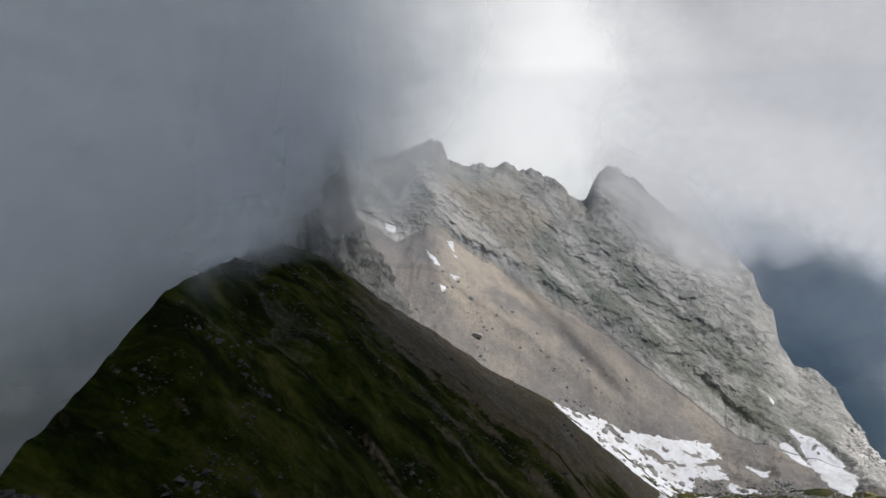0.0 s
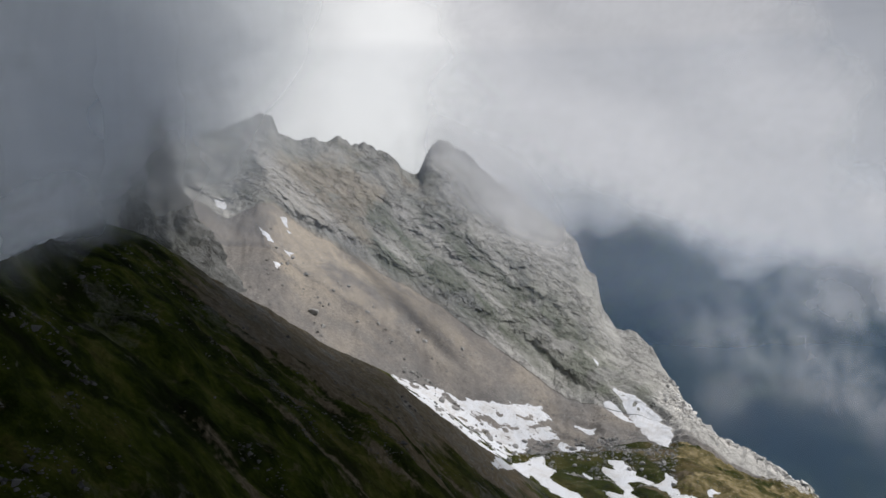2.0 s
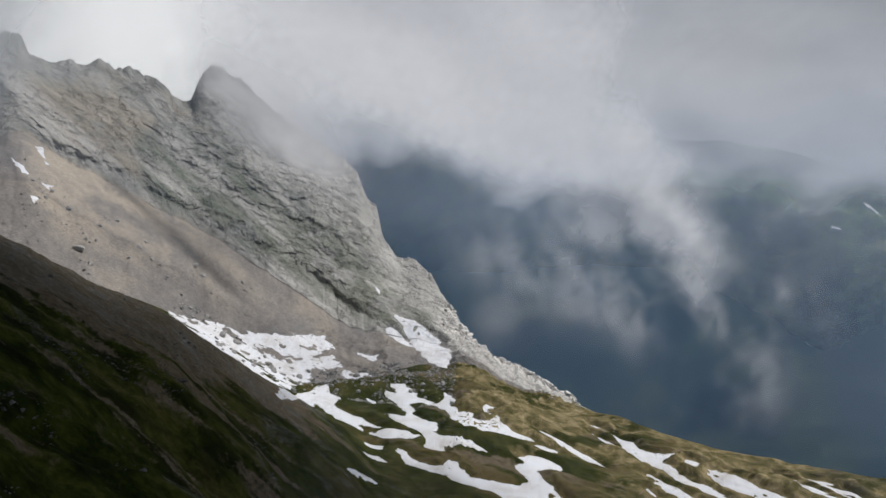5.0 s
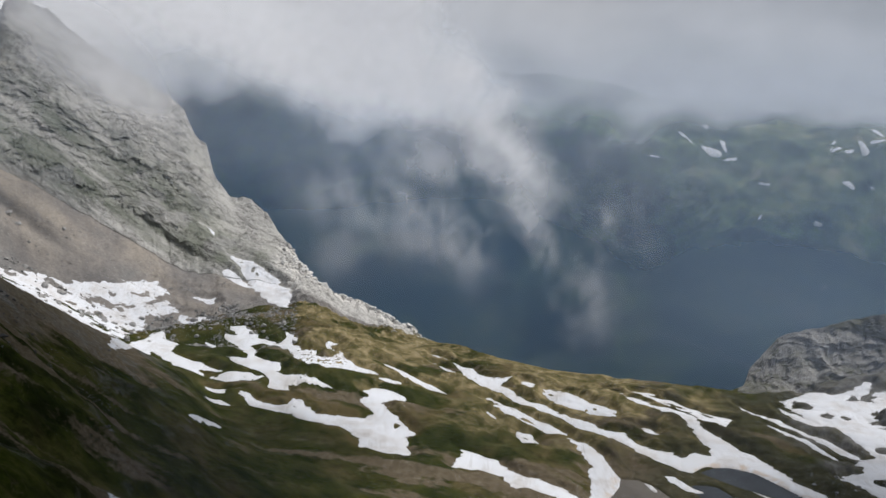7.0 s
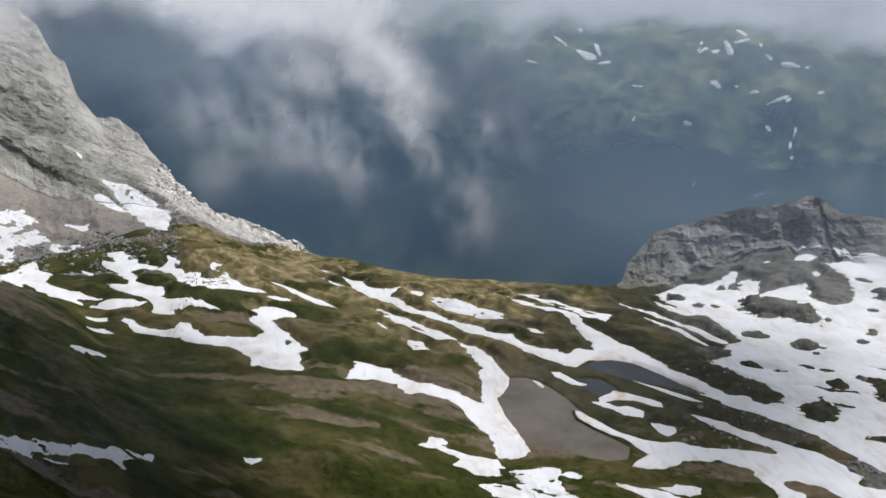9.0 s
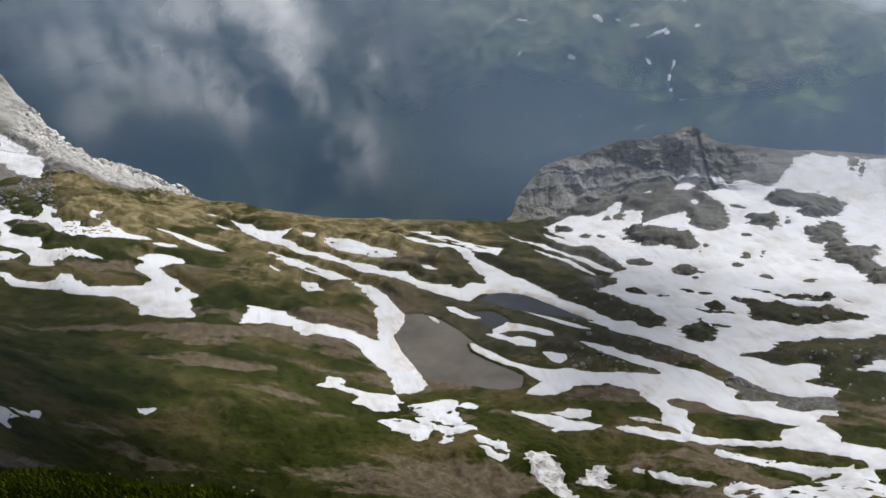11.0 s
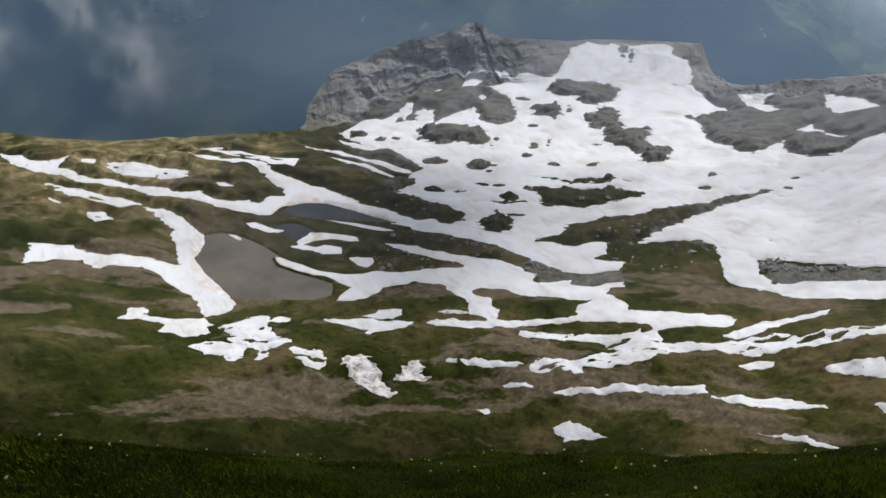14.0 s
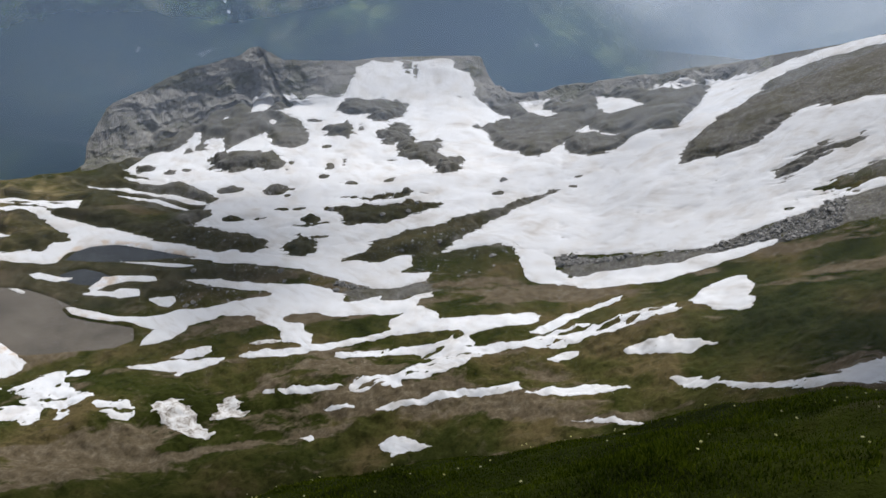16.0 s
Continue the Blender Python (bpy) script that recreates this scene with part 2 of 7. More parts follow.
def scree_material():
    m, t, b = material("scree")
    b.inputs["Roughness"].default_value, b.inputs["Specular IOR Level"].default_value = 0.95, 0.15
    tone = ramp_node(t, noise_node(t, 0.014, 6, 0.6, 0.6), [(0.36, (0.20, 0.195, 0.19)), (0.5, (0.245, 0.228, 0.212)), (0.64, (0.32, 0.288, 0.25))])
    runnel = ramp_node(t, noise_node(t, 0.05, 8, 0.7, 0.4, (1, 0.22, 1)), [(0.36, (0.72, 0.72, 0.74)), (0.6, (1.12, 1.11, 1.09))])
    tone = mix_node(t, 0.8, tone, runnel, "MULTIPLY")
    # sunlit part of the upper scree, put into its colour
    tone = mix_node(t, attr(t, "sunlit_ochre"), tone, (0.45, 0.39, 0.315))
    tone = mix_node(t, attr(t, "pale"), tone, (0.56, 0.545, 0.515))
    grain = ramp_node(t, noise_node(t, 0.55, 8, 0.8), [(0.3, (0.62, 0.62, 0.62)), (0.7, (1.25, 1.25, 1.25))])
    t.links.new(mix_node(t, 1.0, tone, grain, "MULTIPLY"), b.inputs["Base Color"])
    bump_node(t, b, noise_node(t, 0.5, 8, 0.75), 1.2, 0.8)
    return m


def far_material():
    m, t, b = material("far_land")
    b.inputs["Roughness"].default_value, b.inputs["Specular IOR Level"].default_value = 1.0, 0.1
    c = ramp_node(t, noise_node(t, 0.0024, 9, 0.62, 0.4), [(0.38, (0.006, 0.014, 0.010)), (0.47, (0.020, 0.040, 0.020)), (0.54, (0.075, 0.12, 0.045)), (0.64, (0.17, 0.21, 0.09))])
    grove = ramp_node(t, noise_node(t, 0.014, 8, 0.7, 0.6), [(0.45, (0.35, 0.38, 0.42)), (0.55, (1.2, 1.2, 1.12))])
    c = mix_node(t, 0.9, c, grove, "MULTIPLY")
    # meadow green, also used to paint sun on the far slope
    meadow_and_sun = ramp_node(t, noise_node(t, 0.005, 9, 0.68, 0.4), [(0.36, (0.030, 0.050, 0.032)), (0.48, (0.085, 0.115, 0.062)), (0.58, (0.165, 0.185, 0.10)), (0.68, (0.27, 0.25, 0.175))])
    c = mix_node(t, attr(t, "light"), c, mix_node(t, 0.55, meadow_and_sun, grove, "MULTIPLY"))
    t.links.new(c, b.inputs["Base Color"])
    return m


def snow_material():
    m, t, b = material("old_snow")
    b.inputs["Roughness"].default_value, b.inputs["Specular IOR Level"].default_value = 0.7, 0.25
    c = ramp_node(t, noise_node(t, 0.06, 9, 0.68, 0.3), [(0.28, (0.52, 0.50, 0.485)), (0.40, (0.635, 0.63, 0.64)), (0.5, (0.695, 0.71, 0.745)), (0.7, (0.735, 0.76, 0.815))])
    dust = ramp_node(t, noise_node(t, 0.45, 9, 0.75, 0.6, (1, 0.16, 1), (0, 0, 0.6)), [(0.34, (0.74, 0.715, 0.69)), (0.50, (1.0, 1.0, 1.0))])
    c = mix_node(t, 0.75, c, dust, "MULTIPLY")
    sand = ramp_node(t, noise_node(t, 0.10, 6, 0.7, 0.5), [(0.46, (0, 0, 0)), (0.60, (0.75, 0.75, 0.75))])
    c = mix_node(t, mix_node(t, 1.0, sand, attr(t, "stain"), "MULTIPLY"), c, (0.54, 0.41, 0.29))
    t.links.new(c, b.inputs["Base Color"])
    n1 = bump_node(t, b, noise_node(t, 0.10, 4, 0.45, 0.4), 0.5, 0.2)
    bump_node(t, b, noise_node(t, 0.5, 4, 0.5), 0.14, 0.4, n1)
    return m


LAND, ROCK, BLUFF_ROCK, SCREE, FAR, SNOW = land_material(), rock_material(), bluff_material(), scree_material(), far_material(), snow_material()



def dirty_snow_material():
    m, t, b = material("dirty_snow")
    b.inputs["Roughness"].default_value = 0.8
    c = ramp_node(t, noise_node(t, 0.35, 8, 0.75, 0.5), [(0.36, (0.12, 0.105, 0.085)), (0.44, (0.36, 0.335, 0.31)), (0.51, (0.60, 0.59, 0.585)), (0.62, (0.70, 0.71, 0.73))])
    t.links.new(c, b.inputs["Base Color"])
    bump_node(t, b, noise_node(t, 0.6, 6, 0.7), 0.2, 0.4)
    return m


def water_material(name, silt):
    m, t, b = material(name)
    b.inputs["Roughness"].default_value, b.inputs["IOR"].default_value = 0.12, 1.33
    c = ramp_node(t, noise_node(t, 0.05, 4, 0.6), [(0.35, tuple(0.8 * v for v in silt)), (0.65, tuple(1.2 * v for v in silt))])
    t.links.new(c, b.inputs["Base Color"])
    bump_node(t, b, noise_node(t, 0.8, 3, 0.5), 0.02, 0.4)
    return m


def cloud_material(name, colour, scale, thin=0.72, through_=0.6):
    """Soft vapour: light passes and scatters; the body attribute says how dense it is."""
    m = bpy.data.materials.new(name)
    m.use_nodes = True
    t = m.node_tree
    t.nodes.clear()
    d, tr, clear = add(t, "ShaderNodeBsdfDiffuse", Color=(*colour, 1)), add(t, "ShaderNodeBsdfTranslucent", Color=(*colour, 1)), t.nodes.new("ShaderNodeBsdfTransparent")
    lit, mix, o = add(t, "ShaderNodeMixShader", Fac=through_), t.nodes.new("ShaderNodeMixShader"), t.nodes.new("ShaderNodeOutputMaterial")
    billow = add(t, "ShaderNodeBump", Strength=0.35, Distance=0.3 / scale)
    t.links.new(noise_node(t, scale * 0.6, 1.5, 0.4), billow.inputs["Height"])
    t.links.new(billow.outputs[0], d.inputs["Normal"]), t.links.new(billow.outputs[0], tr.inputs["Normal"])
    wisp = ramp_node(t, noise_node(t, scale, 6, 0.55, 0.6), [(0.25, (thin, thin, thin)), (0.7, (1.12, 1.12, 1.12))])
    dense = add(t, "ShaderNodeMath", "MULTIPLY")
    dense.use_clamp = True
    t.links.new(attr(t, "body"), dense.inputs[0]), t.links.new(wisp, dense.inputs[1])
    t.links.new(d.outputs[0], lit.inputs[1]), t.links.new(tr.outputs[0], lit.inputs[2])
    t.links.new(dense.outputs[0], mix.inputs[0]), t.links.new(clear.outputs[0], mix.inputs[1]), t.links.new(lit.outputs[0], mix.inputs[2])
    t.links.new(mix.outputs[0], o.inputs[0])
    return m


DIRTY_SNOW, TARN_WATER, POOL_WATER = dirty_snow_material(), water_material("silty_water", (0.13, 0.115, 0.095)), water_material("dark_water", (0.05, 0.055, 0.06))
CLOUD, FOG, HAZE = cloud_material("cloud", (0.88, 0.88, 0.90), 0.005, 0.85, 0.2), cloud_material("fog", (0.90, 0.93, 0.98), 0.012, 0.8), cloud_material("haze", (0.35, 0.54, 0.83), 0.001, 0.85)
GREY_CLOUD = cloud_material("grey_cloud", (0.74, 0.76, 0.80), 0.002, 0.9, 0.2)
# fog with the shade of its low western part put into the colour
SHADED_FOG = cloud_material("shaded_fog", (0.20, 0.21, 0.225), 0.006, 0.95, 0.4)
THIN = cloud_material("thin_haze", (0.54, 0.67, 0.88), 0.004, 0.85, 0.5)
# dark, so that the added deck overhead passes little light
THICK = cloud_material("thick_cloud", (0.15, 0.155, 0.165), 0.004, 0.97, 0.4)



def stone_material(name, light):
    m, t, b = material(name)
    b.inputs["Roughness"].default_value, b.inputs["Specular IOR Level"].default_value = 0.9, 0.2
    g = t.nodes.new("ShaderNodeNewGeometry")
    tone = ramp_node(t, g.outputs["Random Per Island"], [(0.0, (0.15 * light, 0.15 * light, 0.146 * light)), (0.6, (0.25 * light, 0.246 * light, 0.238 * light)), (1.0, (0.37 * light, 0.362 * light, 0.35 * light))])
    grain = ramp_node(t, noise_node(t, 1.4, 7, 0.75), [(0.3, (0.7, 0.7, 0.7)), (0.7, (1.15, 1.15, 1.15))])
    t.links.new(mix_node(t, 1.0, tone, grain, "MULTIPLY"), b.inputs["Base Color"])
    bump_node(t, b, noise_node(t, 1.6, 6, 0.7), 0.25, 0.8)
    return m


def leaf_material(name, dark, light):
    m, t, b = material(name)
    b.inputs["Roughness"].default_value, b.inputs["Specular IOR Level"].default_value = 0.9, 0.03
    g = t.nodes.new("ShaderNodeNewGeometry")
    tuft = ramp_node(t, noise_node(t, 0.9, 5, 0.65), [(0.36, (0.35, 0.4, 0.4)), (0.62, (1.35, 1.3, 1.1))])
    t.links.new(mix_node(t, 0.9, ramp_node(t, g.outputs["Random Per Island"], [(0.0, dark), (1.0, light)]), tuft, "MULTIPLY"), b.inputs["Base Color"])
    return m


# the last is the stone colour darkened for the shaded ridge
STONE, PALE_STONE, DARK_STONE = stone_material("stone", 1.0), stone_material("pale_stone", 2.2), stone_material("shaded_stone", 0.4)
BLADE, PETAL = leaf_material("grass_blade", (0.045, 0.075, 0.003), (0.16, 0.20, 0.014)), leaf_material("petal", (0.62, 0.60, 0.22), (0.8, 0.79, 0.55))

# ---- plan of the water, in metres ----
TARN = [(267.6, 240.9), (274.2, 234.8), (274.9, 224.2), (271.6, 210.9), (266.7, 198.4), (259.6, 195.7), (258.0, 186.6), (257.8, 175.3), (257.1, 167.2), (249.2, 162.3), (242.6, 168.1), (236.4, 182.7), (231.6, 195.7), (233.6, 208.6), (240.5, 220.2), (252.0, 230.3)]
BANK = [(260.0, 168.8), (260.7, 173.2), (259.2, 177.6), (259.8, 187.2), (260.6, 194.6), (264.5, 199.7), (265.5, 197.9), (264.2, 188.7), (262.5, 176.9), (264.6, 167.6)]  # a tongue of shore beside the tarn
CHANNEL = [(289.1, 218.1), (293.4, 215.1), (296.4, 211.0), (295.1, 202.8), (292.1, 195.7), (286.3, 194.4), (283.8, 200.0), (283.7, 207.1), (285.1, 213.3)]
POOL = [(301.9, 223.6), (311.5, 223.1), (319.9, 215.7), (320.9, 201.9), (317.9, 183.0), (316.6, 171.9), (312.5, 183.0), (307.9, 193.9), (304.2, 205.5)]
# ---- relief: one polar height sheet round the standing place; heights count from the eye ----
GRADS = np.random.RandomState(7).normal(size=(256, 3)).astype(np.float32)
GRADS /= np.linalg.norm(GRADS, axis=1)[:, None]


def perlin(x, y, z, seed=0):
    """Gradient noise, about -0.7 to 0.7."""
    ix, iy, iz = np.floor(x).astype(np.int64), np.floor(y).astype(np.int64), np.floor(z).astype(np.int64)
    fx, fy, fz = (x - ix).astype(np.float32), (y - iy).astype(np.float32), (z - iz).astype(np.float32)
    ux, uy, uz = [f * f * f * (f * (f * 6 - 15) + 10) for f in (fx, fy, fz)]
    total = 0
    for dx in (0, 1):
        for dy in (0, 1):
            for dz in (0, 1):
                h = (ix + dx) * 73856093 ^ (iy + dy) * 19349663 ^ (iz + dz) * 83492791 ^ (seed * 9176 + 131)
                h = (h ^ (h >> 13)) * 1274126177 & 0x7FFFFFFF
                g = GRADS[(h >> 11) & 255]
                w = (ux if dx else 1 - ux) * (uy if dy else 1 - uy) * (uz if dz else 1 - uz)
                total = total + w * (g[..., 0] * (fx - dx) + g[..., 1] * (fy - dy) + g[..., 2] * (fz - dz))
    return total


def fbm(x, y, z, size, octaves=4, gain=0.5, seed=0, ridged=False):
    total, amp, f = 0, 1.0, 1.0 / size
    for o in range(octaves):
        n = perlin(x * f, y * f, z * f, seed + o)
        total = total + amp * ((1 - 2.6 * np.abs(n)) * 0.6 if ridged else n)
        amp, f = amp * gain, f * 2.03
    return total


def smooth(a, b, x):
    t = np.clip((x - a) / (b - a), 0, 1)
    return t * t * (3 - 2 * t)


def guide(az, knots, blur=0.0):
    """A line across the land: knots of bearing, angle above the eye's level, distance. Gives distance and height."""
    k = np.array(knots)
    el, r = np.interp(az, k[:, 0], k[:, 1]), np.interp(az, k[:, 0], k[:, 2])
    if blur:
        g = np.exp(-0.5 * np.linspace(-2.5, 2.5, 2 * int(2.5 * blur) + 1) ** 2)
        el, r = [np.convolve(np.pad(v, len(g) // 2, "edge"), g / g.sum(), "valid") for v in (el, r)]
    return r, r * np.tan(np.radians(el))


NEAR_LIP = [(-180, -25, 9), (-15, -25, 9), (0, -28, 9), (14, -31.5, 9), (26.8, -34.2, 9), (33.7, -36.7, 9), (41.7, -38.9, 9.5), (55, -41.4, 10),
            (69, -41.9, 10.5), (80, -40.2, 11), (90, -38.5, 11), (98, -35.7, 11), (105.7, -33, 11), (111, -30.8, 11), (125, -26, 10), (180, -25, 9)]
MID_SLOPE = [(-180, -32, 60), (-40, -30, 40), (-27, -26, 55), (-10, -24, 90), (5, -25.5, 130), (15, -29.5, 170), (26, -35, 190), (41, -39.5, 190), (55, -41.8, 190),
             (70, -42.2, 190), (80, -40.6, 190), (90, -38.9, 190), (98, -36, 190), (105.7, -33.3, 190), (111, -31, 190), (125, -29, 150), (180, -32, 60)]
RIDGE = [(-180, -30, 200), (-60, -30, 60), (-40, -24, 62), (-27, -14.9, 85), (-23.9, -12, 100), (-20.7, -8.5, 125), (-17.7, -4.8, 150), (-16, -3.7, 165), (-13.9, -3, 200),
         (-11.1, -1.9, 250), (-10.4, -1.7, 262), (-8.2, -2.4, 275), (-6, -3.8, 285), (-3, -5.9, 295), (0, -7.7, 305), (2.5, -9.3, 315), (7, -11.6, 335), (11.8, -15.2, 362),
         (15, -17.2, 385), (18.6, -19.6, 388), (20.5, -22.2, 365), (26, -25.5, 322), (34, -28.3, 298), (42, -30.6, 290), (48, -31.6, 290),
         (60, -31.5, 291), (75, -30.2, 300)]
RIDGE_EAST = [(90, -28.2, 308), (100, -26, 290), (110, -23, 270), (130, -22, 230), (180, -30, 200)]
SCREE_FOOT = [(-180, -45, 420), (-40, -30, 420), (-20, -18, 440), (-12, -6, 470), (-6, -5.7, 480), (0, -8.6, 480), (7, -11.4, 500), (11, -14, 500), (15.4, -16.5, 505), (19, -16.7, 515),
              (22.4, -15.9, 532), (24.5, -15.6, 545), (27, -15.9, 545), (34, -18.7, 520), (40, -20.6, 470), (48, -21.8, 440), (56, -22.1, 440), (65, -21.6, 455),
              (75, -21, 460), (83, -20.5, 460), (90, -19.4, 455), (100, -16.8, 410), (110, -13.8, 360), (140, -15, 330), (180, -45, 420)]
ROCK_FOOT = [(-180, -50, 560), (-40, -35, 560), (-20, -20, 560), (-12, -3, 575), (-5.3, 0, 600), (-3.1, -1.6, 605), (-0.5, -0.3, 620), (1.7, -2.2, 625), (4.3, -3.6, 630), (6.5, -5, 635),
             (9.8, -6.8, 640), (12.7, -8.8, 630), (15.9, -11.1, 615), (18.7, -13.1, 595), (21.7, -13.7, 582), (24, -14.1, 580), (27, -14.9, 572), (29.2, -15.9, 566), (34, -18.1, 545)]
LIP = [(38.3, -19.1, 507), (43.2, -19.97, 493), (48.1, -20.47, 483), (52.3, -20.57, 482), (56, -20.8, 490), (58.7, -20.1, 505), (62.2, -18.9, 530), (65, -17.7, 553), (67, -17.3, 560),
       (70, -17.3, 560), (75, -17.5, 560), (80, -17.4, 560), (83, -17.7, 560), (87, -17.1, 558), (92.9, -15.9, 545), (98, -14.6, 520), (106, -12, 455), (112, -10, 425), (140, -12, 400), (180, -50, 560)]
CREST = [(-180, -52, 700), (-40, -38, 700), (-20, -22, 700), (-14, -5, 700), (-10.5, 2, 700), (-8, 3, 695), (-5.4, 3.6, 700), (-3.2, 4.1, 715), (-0.9, 5.15, 720), (-0.2, 5, 720), (0.2, 4.1, 722), (1.3, 3.35, 725), (2.4, 3.7, 727),
         (3, 3.3, 730), (4, 3.8, 735), (4.9, 3.2, 737), (5.7, 3.3, 740), (7.7, 2.4, 748), (8.1, 1.6, 751), (8.8, 1.25, 755), (9.3, 1.5, 760), (9.6, 2.5, 764), (10.1, 3.3, 767), (10.6, 3.5, 769), (11.2, 3.35, 771), (11.8, 2.9, 773)]
CREST_EAST = [(12.5, 2.5, 775), (14.1, 0.9, 770), (17.2, -1.3, 750), (19.4, -2.95, 732), (20.0, -4.5, 726), (20.75, -5.4, 718), (21.1, -7.3, 710), (22.0, -8.65, 698), (23.3, -8.75, 682), (24.65, -10.35, 662),
              (25.9, -12.5, 640), (27.4, -14.45, 612), (28.8, -15.6, 592), (31, -16.5, 570), (32.2, -16.8, 562), (33.6, -17.9, 553), (34.4, -18.2, 545), (38.3, -19.0, 520), (43.2, -19.9, 505), (48.1, -20.4, 496), (52.3, -20.5, 494), (55.3, -20.75, 498)]
BLUFF = [(55.7, -20.2, 505), (56, -18.8, 518), (57.6, -16.7, 535), (60.3, -15.7, 550), (63.3, -14.6, 566), (66.2, -14.1, 580), (66.8, -13.65, 585), (67.4, -13.6, 586), (67.8, -13.9, 587), (68.8, -14.45, 588), (73.2, -14.6, 596), (74.9, -14.4, 605), (81.7, -14.2, 615),
         (82.3, -15.4, 615), (83.1, -16.5, 600), (85.3, -16.4, 595), (87, -16, 590), (92.9, -14.75, 575), (98, -13.6, 548), (103.6, -12, 492), (106, -11.1, 478), (112, -9.3, 445), (140, -11, 420), (180, -52, 700)]
FAR_SLOPE = [(-180, -8, 4300), (-40, -9, 4300), (0, -8, 4300), (10, -2.5, 4450), (20, -1.2, 4500), (32, -2.2, 4450), (44, -4.0, 4400), (52, -4.6, 4350), (64, -4.2, 4350), (75, -6, 4200), (80, -9.8, 3700), (84, -12.2, 3500), (87.5, -13.7, 3400), (90, -15, 3300), (93, -18, 3200),
             (100, -19, 3200), (130, -18, 3300), (180, -8, 4300)]

STEP = 0.11
AZ = np.concatenate([np.arange(-31, 112, STEP), np.arange(113, 328, 3.0)])
BEAR = np.where(AZ > 180, AZ - 360, AZ)
lines = []
for knots, blur in ((NEAR_LIP, 40), (MID_SLOPE, 30), (RIDGE + RIDGE_EAST, 4), (SCREE_FOOT, 12), (ROCK_FOOT + LIP, 4), (CREST + CREST_EAST + BLUFF, 0), (FAR_SLOPE, 30)):
    r, z = np.zeros(len(AZ)), np.zeros(len(AZ))
    fine = np.arange(-180, 180, STEP)
    fr, fz = guide(fine, knots, blur)
    r[:], z[:] = np.interp(BEAR, fine, fr), np.interp(BEAR, fine, fz)
    lines.append((r, z))
lip, mid, ridge, foot, rock, crest, far = lines
one = np.ones(len(AZ))
hidden = 1 - smooth(14, 22, BEAR) * (1 - smooth(112, 130, BEAR))
dip_r = ridge[0] + 45
dip_z = hidden * dip_r * (ridge[1] / ridge[0] - 0.022) + (1 - hidden) * (ridge[1] * 0.75 + foot[1] * 0.25)
spur = smooth(77, 84, BEAR) * (1 - smooth(120, 150, BEAR))
PROFILE = [  # distance, height, rows up to the next
    (-0.03 * one, -1.62 * one, 8), (2.2 * one, -1.62 + (lip[1] + 1.62) * 0.2, 40), (*lip, 14), (55 * one, 55 * (lip[1] / lip[0] - 0.06), 12), (*mid, 140), (*ridge, 44), (dip_r, dip_z, 110),
    (*foot, 95), (*rock, 130), (*crest, 14), (crest[0] + 130, crest[1] - 190, 12), (1500 * one, -820 + 0 * one, 14), (2300 * one, -1010 * one, 36),
    (2950 * one, -1000 * one, 150), (*far, 8), (far[0] + 180, far[1] - 60 * spur, 24), (4800 * one, far[1] + 150 + spur * (-560 - far[1]), 1)]
rr, zz, seg = [], [], []
soft = np.exp(-0.5 * np.linspace(-2.5, 2.5, 51) ** 2)
blunt_r, blunt_z = [np.where(np.arange(len(AZ)) < 1275, np.convolve(np.pad(v, 25, "edge"), soft / soft.sum(), "valid"), v) for v in crest]
for k in range(len(PROFILE) - 1):
    (r0, z0, n), (r1, z1, _) = PROFILE[k], PROFILE[k + 1]
    for j in range(n):
        t = j / n
        if k == 8:  # a steep wall at the foot of the rock, slabs above it
            tr = t - 0.075 * math.exp(-((t - 0.16) / 0.11) ** 2)
            tip = float(smooth(0.62, 1.0, t))  # notches and horns belong to the crest alone
            top_r, top_z = blunt_r + (r1 - blunt_r) * tip, blunt_z + (z1 - blunt_z) * tip
            rr.append(r0 + (top_r - r0) * tr), zz.append(z0 + (top_z - z0) * t), seg.append(k + t)
            continue
        rr.append(r0 + (r1 - r0) * t), zz.append(z0 + (z1 - z0) * t), seg.append(k + t)
rr, zz, seg = np.array(rr), np.array(zz), np.array(seg)
R0, S = rr, np.broadcast_to(seg[:, None], rr.shape)
A = np.broadcast_to(BEAR[None, :], rr.shape)
SIN, COS = np.sin(np.radians(A)), np.cos(np.radians(A))
X, Y, Z = rr * SIN, rr * COS, zz.copy()

# where each kind of land lies
east = smooth(20, 30, A)
peak = smooth(-13, -9, A) * (1 - smooth(33.2, 34.6, A))
on_face = smooth(8, 8.12, S) * (1 - smooth(9.5, 10, S)) * peak
bluff = smooth(55.2, 55.8, A) * (1 - smooth(95, 104, A)) * smooth(7.9, 8.1, S) * (1 - smooth(9.6, 10, S))
scree = smooth(7, 7.15, S) * (1 - smooth(8.05, 8.15, S)) * peak
basin = smooth(5.2, 6.2, S) * (1 - smooth(8.4, 9, S)) * smooth(12, 24, A) * (1 - smooth(95, 112, A))
away = smooth(10, 11.5, S)
flank = smooth(3.4, 4.2, S) * (1 - smooth(5.0, 5.5, S))

# broad swells and hummocks of the meadow
warp = fbm(X, Y, 0 * X, 60, 2, seed=3) * 14
across, along = X * 0.83 - Y * 0.55 + warp, X * 0.55 + Y * 0.83
hum = fbm(across * 0.62, along * 1.0, 0 * X, 34, 3, 0.45, seed=11)
POND_Z = -178.6


